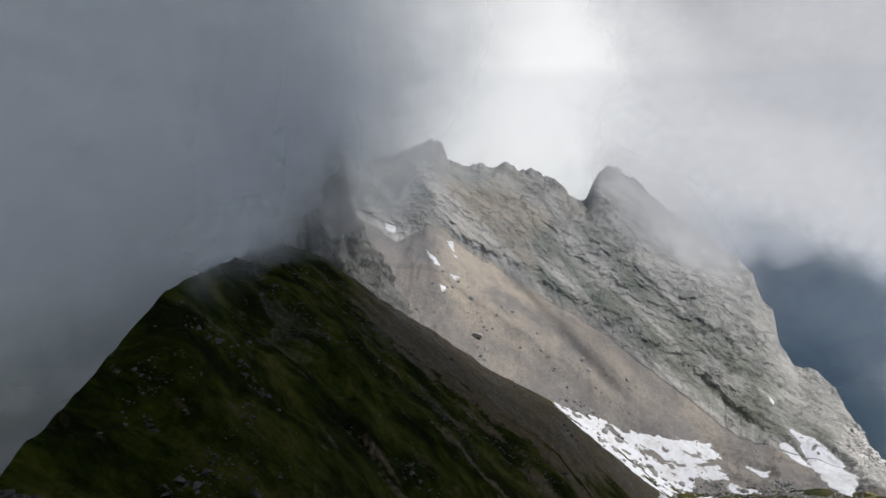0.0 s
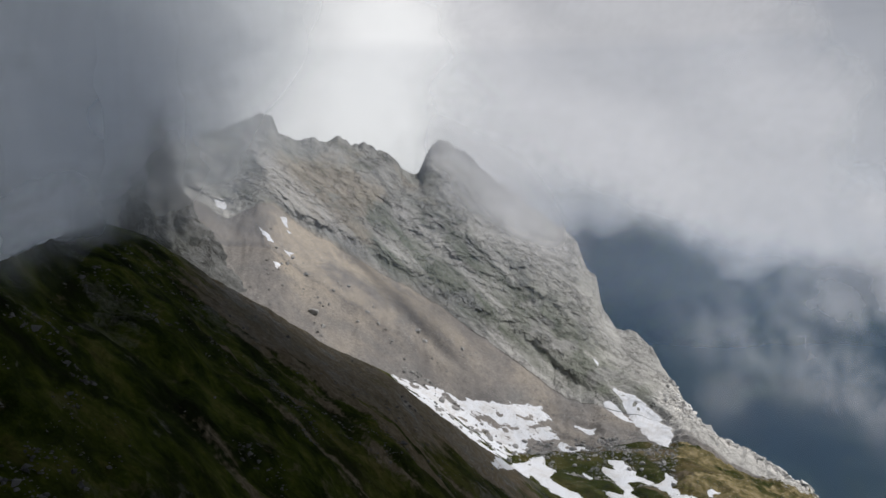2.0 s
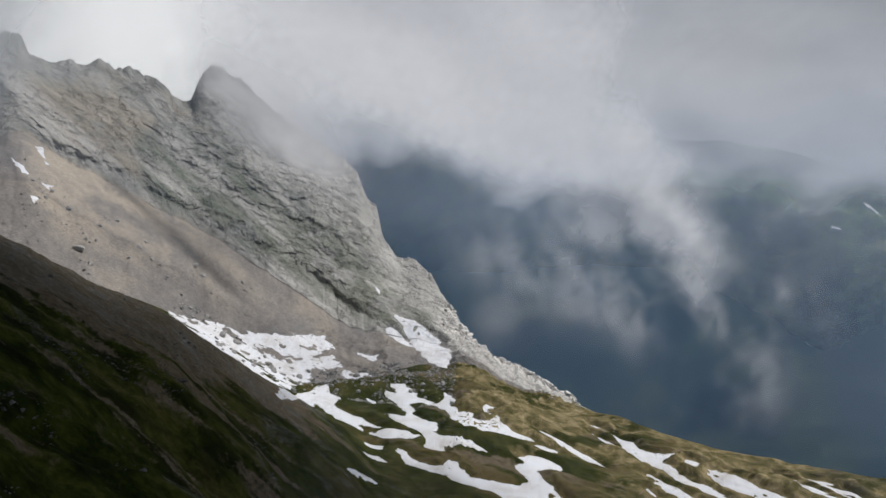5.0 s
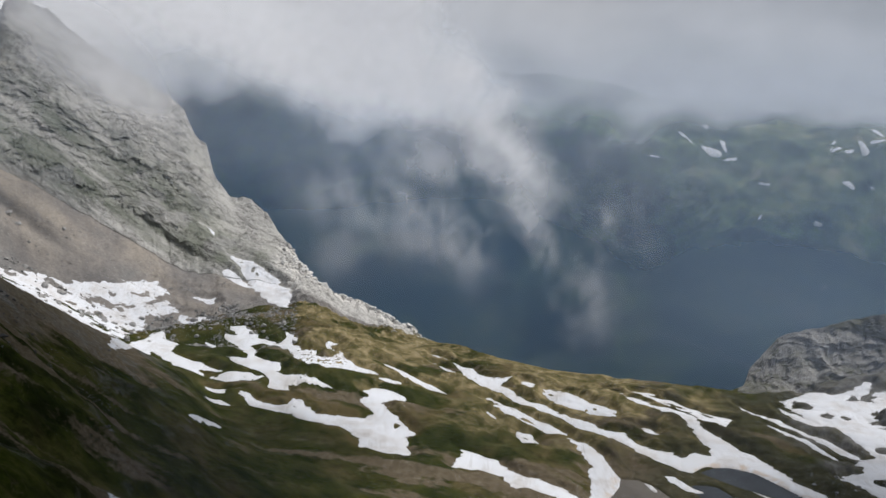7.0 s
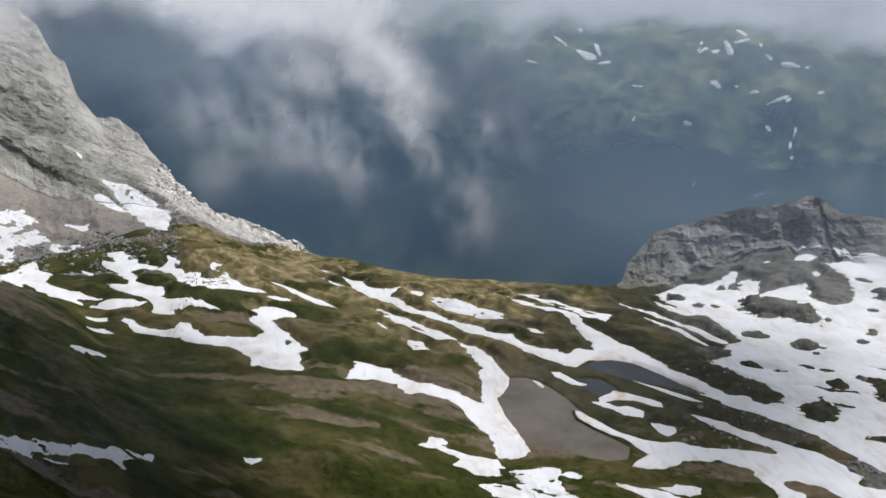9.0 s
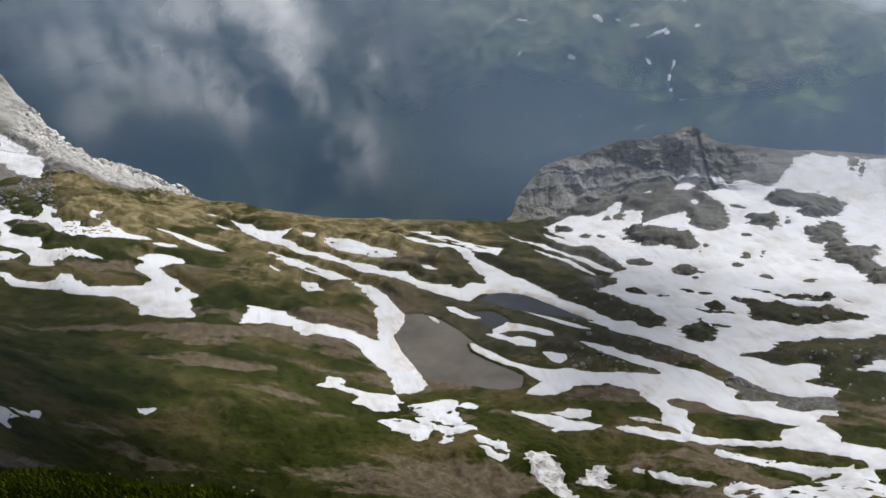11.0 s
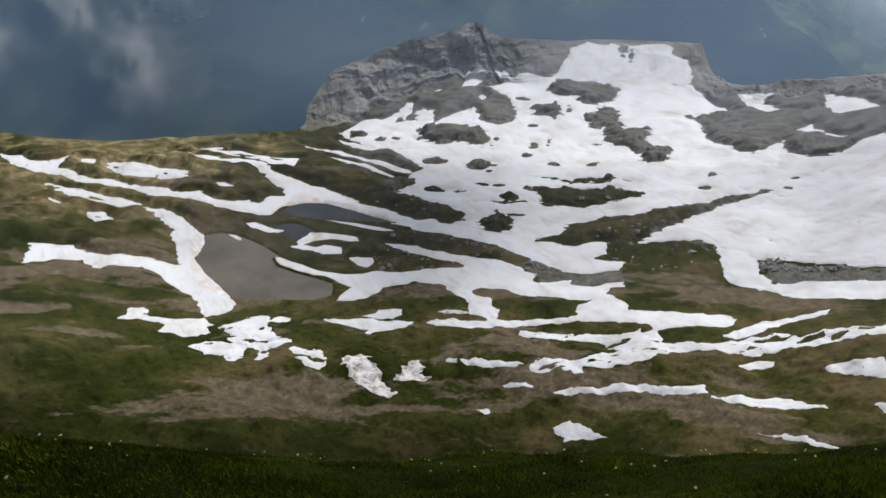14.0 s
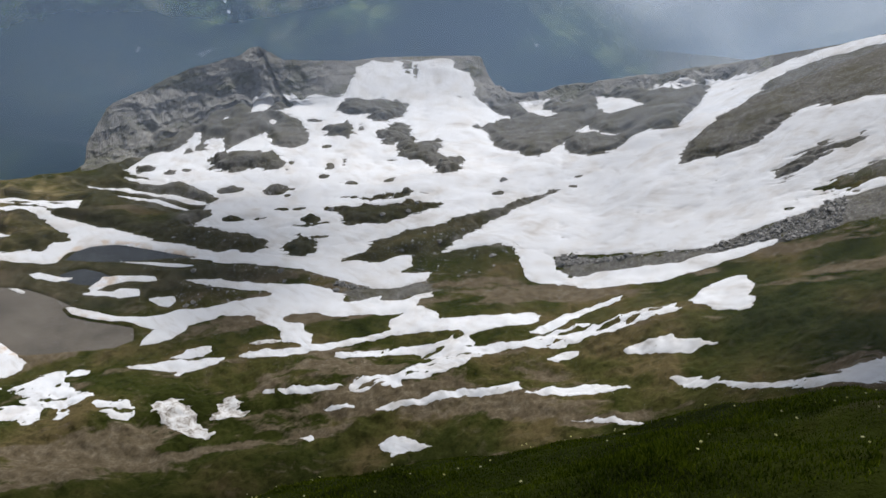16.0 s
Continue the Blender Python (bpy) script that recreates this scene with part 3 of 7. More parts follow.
def outline_field(px, py, outline):
    """Distance in metres to an outline in the plan, positive inside."""
    q = np.array(outline)
    best, inside = np.full(px.shape, 1e9), np.zeros(px.shape, bool)
    for (ax, ay), (bx, by) in zip(q, np.roll(q, -1, 0)):
        dx, dy = bx - ax, by - ay
        t = np.clip(((px - ax) * dx + (py - ay) * dy) / (dx * dx + dy * dy + 1e-9), 0, 1)
        best = np.minimum(best, (px - ax - t * dx) ** 2 + (py - ay - t * dy) ** 2)
        if dy:
            inside ^= ((ay > py) != (by > py)) & (px < ax + (py - ay) * dx / dy)
    return np.where(inside, 1, -1) * np.sqrt(best)


def near(outline, margin, far_off=False):
    """The part of the sheet round an outline, as two slices."""
    q = np.array(outline)
    bear, dist = np.degrees(np.arctan2(q[:, 0], q[:, 1])), np.hypot(q[:, 0], q[:, 1])
    pad = math.degrees(margin / dist.min())
    cols = np.nonzero((AZ > bear.min() - pad) & (AZ < bear.max() + pad))[0]
    hit = ((R0[:, cols] > dist.min() - margin) & (R0[:, cols] < dist.max() + margin) & ((S[:, cols] > 13) if far_off else (S[:, cols] < 9.3))).any(1)
    rows = np.nonzero(hit)[0]
    return slice(rows[0], rows[-1] + 1), slice(cols[0], cols[-1] + 1)


pond = np.full(X.shape, -99.0)
for outline in (TARN, POOL, CHANNEL):
    at = near(outline, 30)
    pond[at] = np.maximum(pond[at], outline_field(X[at], Y[at], outline))
at = near(BANK, 12)
pond[at] = np.minimum(pond[at], -1.6 - outline_field(X[at], Y[at], BANK))
calm = 1 - smooth(-28, -4, pond)
Z += basin * calm * hum * 4.5
Z += basin * calm * fbm(X, Y, 0 * X, 11, 3, 0.5, seed=15) * 1.0
Z = Z + (POND_Z + 0.6 - Z) * smooth(-22, -1, pond)
Z = Z - 2.2 * smooth(-1.5, 2.5, pond)

# the ridge's flank: ribs, turf steps, stones
Z += flank * (fbm(X, Y, Z, 42, 5, 0.5, seed=21) * 7 * (1 - 0.85 * smooth(4.5, 5.0, S)) + fbm(X, Y, Z, 7, 3, 0.55, seed=25) * 0.9 + fbm(X, Y, Z, 3.2, 3, 0.6, seed=26) * 0.5 * (1 - smooth(4.6, 5.0, S)))
Z += smooth(0.6, 1.3, S) * (1 - smooth(2, 3.2, S)) * fbm(X, Y, 0 * X, 2.6, 4, 0.5, seed=27) * 0.5

# bedded rock of the face: beds fall to the east
arc = np.radians(A) * 650
bed, run = Z + 0.85 * arc, arc - 0.7 * Z
fold = fbm(arc, R0, Z, 120, 2, seed=41) * 11
beds = fbm((bed + fold) * 1.0, run * 0.12, R0 * 0.2, 34, 5, 0.55, seed=43, ridged=True)
gully = fbm((bed + fold) * 0.22, run, R0 * 0.1, 40, 4, 0.5, seed=47, ridged=True)
rough = fbm(arc, R0, Z, 16, 5, 0.6, seed=51)
edge = 1 - 0.8 * smooth(8.35, 9.0, S)
broad = fbm((bed + fold) * 0.8, run * 0.3, R0 * 0.3, 75, 3, 0.5, seed=55)


def steps(v, period, sharp=0.75):
    """Saw-toothed slabs: a long slope, then a short break."""
    u = v / period - np.floor(v / period)
    return np.where(u < sharp, u / sharp, (1 - u) / (1 - sharp)) - 0.5


shift = fbm(arc, R0, Z, 45, 4, 0.55, seed=57)
slabs = steps(bed + 0.6 * fold + 15 * shift, 31) * 1.5 + steps(bed + 0.7 * fold + 13 * rough, 12, 0.65) * 0.6
cross = steps(run * 0.8 + 0.5 * Z + 18 * shift, 44, 0.6) * 2.2 + steps(run * 0.9 + 0.8 * Z + 12 * rough, 17, 0.6) * 0.7
R1 = rr + on_face * (beds * 3.0 + gully * 5 + rough * 5 + shift * 5 + fbm(arc, R0, Z, 8, 4, 0.65, seed=58) * 2.2 + broad * 13 + slabs + cross * (0.45 + 0.55 * (1 - smooth(8.4, 8.8, S)))) * edge
toe = smooth(24, 27, A) * (1 - smooth(33.6, 34.4, A)) * smooth(7.05, 7.4, S + 0.15 * (34 - A)) * (1 - smooth(9.3, 9.8, S))
Z += toe * fbm(arc, R0, 0 * Z, 5, 3, 0.65, seed=59, ridged=True) * 2.4
Z += on_face * (rough * 2.5 + beds * 1) * edge + on_face * smooth(8.9, 9, S) * (1 - smooth(9, 9.3, S)) * fbm(arc, 0 * arc, 0 * arc, 9, 4, 0.6, seed=53) * 5
# scree: long low ribs down the slope
Z += scree * (fbm(arc * 1.0, R0 * 0.25, 0 * arc, 14, 4, 0.55, seed=61) * 2.2 + fbm(X, Y, 0 * X, 5, 3, 0.6, seed=63) * 0.5)
# the bluff: level ledges
barc = np.radians(A) * 560
ledge = fbm(barc * 0.18, R0 * 0.1, Z * 1.25, 9, 4, 0.6, seed=71, ridged=True)
calm_top = 1 - 0.45 * smooth(71.5, 73, A) * (1 - smooth(80, 81, A)) - 0.45 * smooth(68.5, 71, A) * (1 - smooth(81.5, 83, A))
crags = fbm(barc, R0, Z, 14, 5, 0.6, seed=77)
level = Z + 2 * fbm(barc, R0, 0 * Z, 40, 3, seed=79) + 1.4 * crags
ledges = steps(level, 8.5, 0.5) * 1.2 + steps(level + 0.8 * crags, 3.1, 0.5) * 0.5
chimneys = steps(barc + 7.3 * np.floor(level / 8.5) + 5 * crags, 19, 0.8) * 2.0 + steps(barc + 3.7 * np.floor(level / 3.1) + 4 * crags, 7.5, 0.75) * 0.9
cleft = np.exp(-((A - 67.55 + 0.05 * (Z + 150)) / 0.13) ** 2) * 3.5
R1 = R1 + bluff * calm_top * (ledge * 0.8 + ledges + chimneys + cleft + crags * 2.5 + fbm(barc, R0, Z, 5, 4, 0.65, seed=78) * 1.3 + fbm(barc, R0, Z, 30, 3, 0.5, seed=73) * 6) * (1 - 0.6 * smooth(8.8, 9, S))
Z += bluff * calm_top * (fbm(X, Y, 0 * X, 26, 5, 0.55, seed=75) * 6 + crags * 3) * (1 - 0.75 * smooth(8.8, 9, S))
# far country
Z += away * (fbm(X, Y, 0 * X, 900, 3, 0.5, seed=81) * 230 * smooth(11, 13, S) * (1 - 0.6 * smooth(13.6, 14, S)) + fbm(X, Y, 0 * X, 420, 3, 0.45, seed=84, ridged=True) * 60 * smooth(12.5, 13.2, S))
X, Y = R1 * SIN, R1 * COS
ramped = smooth(69.5, 73, A) * (1 - smooth(80.5, 82, A)) * smooth(7.55, 7.75, S) * (1 - smooth(8.45, 8.75, S))
for _ in range(2):
    for g in (X, Y, Z):
        p = np.cumsum(np.pad(g, ((22, 22), (0, 0)), "edge"), 0)
        g += ramped * ((p[44:] - np.concatenate([np.zeros((1, g.shape[1])), p[:-45]])) / 45 - g)
# ---- plan of the snow, in metres: kind, raggedness, outline ----
PATCHES, BARE = [], []
PATCHES.append(('meadow', 0.8, [(184.8, 466.6), (192.2, 464.9), (193.1, 454.9), (192.0, 443.8), (194.3, 437.2), (197.6, 430.6), (192.6, 428.4), (189.0, 434.1), (183.1, 435.1), (181.2, 422.9), (175.7, 410.3), (176.9, 400.7), (183.1, 396.3), (179.2, 387.3), (174.3, 381.8), (175.9, 376.3), (182.3, 371.7), (188.2, 369.1), (191.2, 364.0), (192.3, 359.3), (185.7, 362.1), (178.0, 363.9), (172.0, 366.3), (169.8, 360.6), (166.4, 363.9), (162.2, 369.3), (165.1, 372.2), (168.0, 376.7), (167.0, 384.6), (164.5, 397.5), (162.0, 407.8), (161.7, 419.3), (165.0, 411.2), (168.5, 406.1), (171.8, 411.4), (177.3, 432.7), (176.3, 440.7), (175.0, 451.5), (177.5, 455.5), (182.6, 450.9)]))
PATCHES.append(('meadow', 0.8, [(85.4, 340.3), (123.2, 448.6), (131.2, 457.8), (141.4, 472.1), (150.4, 481.8), (149.0, 471.1), (146.0, 461.3), (149.1, 454.0), (140.8, 438.9), (142.4, 428.7), (146.7, 418.5), (150.4, 407.6), (153.4, 394.6), (148.3, 402.5), (144.7, 407.1), (142.1, 397.3), (137.3, 401.3), (134.6, 414.8), (132.1, 429.7), (130.5, 440.0), (100.4, 366.9)]))
PATCHES.append(('meadow', 0.6, [(146.2, 393.0), (152.7, 393.0), (160.1, 387.9), (165.6, 380.0), (160.0, 378.8), (155.2, 383.4), (151.3, 380.8)]))
PATCHES.append(('meadow', 0.5, [(135.8, 376.1), (143.6, 372.4), (141.7, 369.2), (134.3, 371.3)]))
PATCHES.append(('meadow', 0.5, [(128.1, 357.1), (135.5, 359.5), (138.2, 350.3), (132.9, 353.2)]))
PATCHES.append(('meadow', 0.5, [(101.3, 299.8), (109.2, 309.0), (118.4, 314.5), (107.1, 303.3)]))
PATCHES.append(('meadow', 0.8, [(148.1, 368.8), (151.8, 364.4), (151.0, 357.3), (155.3, 346.9), (160.8, 340.7), (166.3, 348.3), (169.3, 345.0), (168.6, 338.8), (168.1, 330.6), (178.5, 329.5), (190.0, 325.0), (199.1, 329.9), (199.3, 337.4), (200.2, 345.8), (204.4, 348.9), (207.2, 347.4), (207.0, 353.5), (214.3, 358.5), (220.2, 357.7), (227.6, 349.0), (225.0, 343.4), (218.6, 340.6), (210.6, 343.0), (208.6, 332.7), (207.3, 323.8), (207.2, 314.6), (206.0, 305.5), (199.3, 305.4), (193.2, 294.4), (190.3, 286.2), (181.4, 289.6), (175.6, 293.3), (171.4, 296.3), (175.1, 305.4), (173.8, 316.8), (167.4, 319.7), (157.9, 326.3), (151.7, 339.8), (146.0, 349.1), (146.9, 359.5)]))
PATCHES.append(('meadow', 0.4, [(164.2, 451.7), (167.0, 443.9), (165.2, 441.3), (163.8, 448.6)]))
PATCHES.append(('meadow', 0.8, [(209.1, 446.6), (209.2, 438.1), (207.8, 428.9), (202.6, 421.1), (202.7, 410.1), (209.1, 407.1), (203.1, 394.1), (209.5, 393.0), (223.5, 405.9), (220.3, 397.9), (222.2, 387.0), (227.5, 382.1), (228.4, 376.5), (219.8, 377.8), (211.8, 380.5), (202.2, 380.2), (191.8, 383.6), (189.1, 392.8), (196.0, 409.6), (196.0, 422.4), (192.6, 428.4), (200.2, 430.4), (205.4, 434.0)]))
PATCHES.append(('meadow', 0.4, [(220.0, 417.6), (229.0, 418.3), (220.9, 413.2), (219.8, 405.4), (217.9, 410.9)]))
PATCHES.append(('meadow', 0.5, [(227.6, 372.7), (233.6, 373.1), (239.7, 369.3), (237.5, 367.1), (228.4, 367.8)]))
PATCHES.append(('meadow', 0.5, [(244.7, 401.1), (250.2, 393.0), (254.0, 374.5), (259.4, 356.5), (253.6, 361.2), (248.0, 368.4), (243.2, 382.4)]))
PATCHES.append(('meadow', 0.4, [(287.2, 409.8), (291.2, 401.3), (290.9, 398.1), (286.9, 403.8)]))
PATCHES.append(('meadow', 0.4, [(279.8, 396.9), (284.3, 386.7), (283.1, 377.3), (281.6, 388.7)]))
PATCHES.append(('meadow', 0.8, [(293.1, 395.5), (295.7, 380.2), (293.2, 366.9), (299.3, 359.1), (306.2, 357.3), (292.1, 350.7), (290.8, 335.1), (294.4, 322.2), (294.9, 310.5), (296.2, 299.1), (299.8, 288.4), (294.7, 275.6), (301.0, 268.1), (297.7, 260.7), (300.9, 251.4), (307.6, 244.6), (306.5, 237.8), (295.5, 229.0), (294.8, 242.7), (291.4, 254.0), (290.3, 267.8), (288.3, 279.3), (290.4, 295.4), (288.5, 310.2), (286.6, 330.3), (284.0, 345.9), (282.4, 363.5), (289.8, 386.0)]))
PATCHES.append(('meadow', 0.8, [(341.3, 319.5), (340.5, 303.7), (341.3, 281.9), (345.0, 269.5), (345.1, 262.0), (336.7, 248.1), (337.9, 241.9), (335.8, 228.4), (335.4, 216.5), (332.1, 207.9), (326.9, 192.4), (326.6, 179.1), (321.5, 160.6), (317.5, 158.4), (316.8, 171.9), (319.3, 190.4), (320.8, 209.7), (316.5, 219.4), (307.5, 225.8), (298.0, 225.0), (294.3, 230.3), (305.5, 237.7), (316.2, 237.6), (318.8, 231.0), (324.8, 237.3), (331.7, 250.8), (338.5, 262.4), (338.0, 275.2), (334.5, 292.1)]))
PATCHES.append(('meadow', 0.6, [(349.5, 305.3), (353.3, 296.1), (355.0, 283.3), (356.1, 266.7), (359.6, 251.5), (350.1, 246.7), (347.2, 256.2), (348.5, 268.4), (349.7, 281.0), (349.4, 292.8)]))
PATCHES.append(('meadow', 0.7, [(307.2, 332.3), (314.3, 328.5), (314.8, 315.7), (313.9, 302.0), (317.2, 290.7), (312.9, 286.7), (308.0, 296.3), (303.4, 308.5), (303.8, 324.2)]))
PATCHES.append(('meadow', 0.4, [(304.5, 346.6), (308.1, 340.3), (302.7, 336.6), (300.2, 342.2)]))
PATCHES.append(('meadow', 0.6, [(274.8, 339.7), (276.6, 328.0), (276.3, 309.8), (277.0, 289.7), (277.6, 284.4), (272.8, 289.5), (268.9, 301.7), (268.1, 318.0)]))
PATCHES.append(('meadow', 0.6, [(257.6, 295.3), (259.5, 289.3), (256.1, 278.8), (252.6, 283.7), (253.6, 290.0)]))
PATCHES.append(('meadow', 0.8, [(274.7, 278.7), (277.0, 270.1), (275.9, 258.0), (271.2, 247.1), (268.0, 240.0), (261.5, 234.8), (249.7, 230.0), (245.8, 225.0), (240.5, 216.6), (233.7, 202.9), (227.3, 192.3), (220.5, 191.2), (214.1, 196.9), (219.6, 203.4), (224.2, 210.9), (226.3, 222.3), (229.6, 232.1), (228.6, 239.5), (221.2, 249.0), (216.2, 248.7), (218.9, 260.8), (212.7, 268.4), (201.1, 273.0), (210.0, 278.6), (217.9, 287.5), (222.1, 282.0), (224.9, 271.7), (225.2, 262.5), (231.1, 252.6), (236.1, 243.9), (239.2, 236.6), (241.3, 232.0), (250.8, 239.0), (256.8, 247.6), (264.8, 254.6), (269.1, 264.3), (271.8, 272.7)]))
PATCHES.append(('meadow', 0.4, [(315.0, 271.0), (317.7, 265.8), (316.7, 260.1), (312.1, 262.8)]))
PATCHES.append(('dirty', 1.3, [(207.6, 132.2), (212.9, 128.6), (211.3, 122.1), (207.2, 117.7), (204.1, 113.8), (200.7, 109.4), (197.6, 114.3), (197.9, 120.9), (199.3, 125.0), (202.0, 128.8)]))
PATCHES.append(('dirty', 1.3, [(209.8, 113.1), (219.9, 113.7), (221.1, 110.0), (215.0, 104.8), (214.1, 101.2), (208.7, 105.8), (207.9, 112.7)]))
PATCHES.append(('field', 0.6, [(336.1, 31.0), (323.4, 27.6), (309.2, 23.8), (304.7, 16.6), (301.7, 3.4), (293.2, -13.2), (288.1, -28.6), (290.3, -40.0), (290.9, -50.9), (291.8, -64.5), (295.0, -64.4), (297.3, -55.1), (300.4, -44.4), (301.6, -33.0), (305.4, -23.3), (308.9, -13.2), (311.1, -2.6), (310.3, 6.1), (316.7, 12.1), (328.3, 14.1), (336.5, 19.5)]))
PATCHES.append(('meadow', 0.8, [(216.1, -26.2), (217.2, -28.4), (215.0, -32.2), (200.2, -37.9), (189.9, -51.5), (185.2, -55.1), (185.2, -61.9), (187.5, -74.1), (172.7, -69.7), (178.6, -60.8), (184.3, -52.8), (196.5, -40.1), (213.6, -28.5)]))
PATCHES.append(('meadow', 0.5, [(201.8, 0.2), (200.8, -7.3), (195.9, -16.2), (193.7, -22.5), (195.5, -14.7), (199.7, -5.9)]))
PATCHES.append(('meadow', 0.5, [(390.1, 267.9), (389.3, 251.0), (378.6, 225.3), (378.0, 203.5), (377.9, 192.8), (372.1, 190.0), (373.7, 210.4), (376.8, 230.7), (386.1, 255.7)]))
PATCHES.append(('meadow', 0.5, [(373.4, 239.8), (370.6, 227.2), (369.7, 208.5), (365.2, 185.2), (364.9, 191.2), (366.1, 206.7), (367.5, 225.5)]))
PATCHES.append(('meadow', 0.6, [(45.3, 185.2), (53.8, 192.1), (61.6, 191.1), (73.1, 198.3), (90.1, 216.7), (71.1, 193.2), (59.8, 189.6), (50.9, 186.8), (43.2, 177.5)]))
PATCHES.append(('meadow', 0.4, [(53.2, 184.2), (59.5, 185.8), (59.2, 185.1), (55.2, 183.8)]))
PATCHES.append(('meadow', 0.5, [(123.2, 223.9), (128.7, 221.1), (123.1, 218.7)]))
PATCHES.append(('field', 1.2, [(566.2, 55.0), (572.5, 48.1), (575.3, 35.3), (545.4, 38.3), (523.9, 14.2), (526.7, 33.1), (534.0, 44.3)]))
PATCHES.append(('field', 1.0, [(554.9, 5.4), (545.2, -7.0), (515.0, -24.1), (509.1, -13.9), (511.1, -1.1), (531.7, 2.8)]))
PATCHES.append(('field', 1.0, [(549.3, -25.6), (558.6, -30.7), (547.9, -43.4), (535.5, -55.9), (531.7, -42.9), (538.8, -26.9)]))
PATCHES.append(('field', 1.0, [(489.2, 14.0), (499.0, 8.1), (471.5, 1.1), (463.3, -13.8), (463.4, -8.1), (469.8, 7.1)]))
PATCHES.append(('foot', 2.2, [(64.6, 496.2), (71.8, 498.0), (82.3, 503.3), (97.0, 510.8), (102.3, 503.7), (120.8, 509.9), (111.0, 497.7), (126.3, 504.0), (141.1, 506.6), (167.5, 520.5), (168.4, 506.3), (153.1, 498.5), (143.4, 490.0), (119.9, 454.1), (104.2, 441.1), (91.4, 437.3), (79.1, 433.7), (69.0, 440.5), (65.8, 467.6)]))
PATCHES.append(('foot', 1.6, [(97.4, 509.5), (107.6, 512.8), (123.8, 522.1), (132.3, 527.1), (149.2, 534.8), (166.3, 540.9), (170.4, 529.4), (160.7, 523.0), (149.0, 508.8), (137.9, 508.0), (123.3, 505.8), (104.4, 498.1), (100.3, 502.2)]))
PATCHES.append(('foot', 1.2, [(184.6, 522.5), (194.7, 516.0), (193.5, 505.8), (186.5, 514.7)]))
PATCHES.append(('foot', 1.2, [(165.8, 504.1), (175.3, 499.3), (186.7, 485.3), (169.4, 482.7), (163.8, 492.5)]))
PATCHES.append(('foot', 1.0, [(225.8, 564.3), (235.7, 552.2), (243.8, 527.6), (243.0, 505.6), (229.4, 481.9), (224.0, 497.2), (223.1, 517.8), (224.5, 540.4)]))
PATCHES.append(('foot', 0.8, [(211.4, 548.3), (217.8, 549.7), (222.9, 536.8), (224.4, 520.9), (216.0, 525.0)]))
PATCHES.append(('face', 0.7, [(-40.1, 613.7), (-33.4, 620.3), (-33.3, 612.3), (-38.6, 608.7)]))
PATCHES.append(('face', 0.7, [(-12.1, 586.4), (-7.1, 580.4), (-0.2, 571.1), (-5.7, 568.1)]))
PATCHES.append(('face', 0.6, [(2.7, 610.4), (7.1, 618.9), (8.6, 605.5), (5.8, 603.2)]))
PATCHES.append(('face', 0.6, [(6.2, 601.6), (10.5, 601.2), (8.5, 591.6)]))
PATCHES.append(('face', 0.6, [(3.1, 570.6), (11.4, 575.3), (8.3, 566.5)]))
PATCHES.append(('face', 0.5, [(-2.6, 547.0), (2.4, 551.4), (0.3, 540.8)]))
PATCHES.append(('foot', 0.6, [(222.0, 598.6), (226.1, 585.2), (221.6, 583.7)]))
PATCHES.append(("far", 2.0, [(3325.9, 2787.4), (3303.5, 2715.1), (3284.7, 2635.0), (3241.1, 2536.9), (3256.0, 2544.6), (3294.4, 2628.6), (3311.4, 2706.3), (3332.4, 2788.9)]))
PATCHES.append(("far", 2.0, [(3227.6, 2512.4), (3224.4, 2476.7), (3223.9, 2439.5), (3255.0, 2418.7), (3274.8, 2428.5), (3270.4, 2458.0), (3270.0, 2497.4), (3250.5, 2526.9)]))
PATCHES.append(("far", 2.0, [(3373.2, 2521.5), (3325.6, 2481.2), (3302.0, 2449.0), (3288.5, 2423.5), (3297.3, 2421.2), (3311.0, 2441.7), (3352.9, 2480.4), (3383.2, 2520.5)]))
PATCHES.append(("far", 2.0, [(3414.8, 2657.0), (3407.2, 2639.9), (3390.8, 2618.7), (3390.7, 2598.4), (3402.1, 2599.7), (3421.7, 2621.7), (3429.2, 2642.5), (3430.0, 2661.2)]))
PATCHES.append(("far", 2.0, [(3242.5, 2400.4), (3256.2, 2386.1), (3276.1, 2374.6), (3295.8, 2362.7), (3303.8, 2370.6), (3287.5, 2381.4), (3269.5, 2394.9), (3247.3, 2405.2)]))
PATCHES.append(("far", 2.0, [(3558.5, 2086.1), (3580.7, 2092.0), (3617.6, 2105.5), (3659.1, 2127.8), (3663.4, 2136.5), (3634.2, 2128.1), (3592.9, 2110.5), (3562.8, 2097.1)]))
PATCHES.append(("far", 2.0, [(3544.5, 2073.7), (3551.0, 2061.8), (3570.9, 2058.6), (3592.8, 2057.0), (3604.7, 2067.8), (3593.8, 2077.0), (3573.7, 2079.9), (3551.8, 2080.4)]))
PATCHES.append(("far", 2.0, [(3572.2, 2035.3), (3578.0, 2025.3), (3589.2, 2018.0), (3605.8, 2014.9), (3614.3, 2021.6), (3606.0, 2029.1), (3598.6, 2040.1), (3580.7, 2042.4)]))
PATCHES.append(("far", 2.0, [(3671.9, 2033.9), (3643.6, 2006.4), (3606.7, 1978.5), (3591.6, 1947.5), (3600.6, 1940.6), (3635.4, 1962.1), (3660.4, 1996.1), (3683.6, 2031.8)]))
PATCHES.append(("far", 2.0, [(3679.3, 1987.6), (3675.9, 1962.8), (3689.0, 1944.5), (3723.9, 1939.0), (3737.1, 1946.8), (3714.3, 1956.5), (3708.8, 1980.0), (3689.0, 1993.7)]))
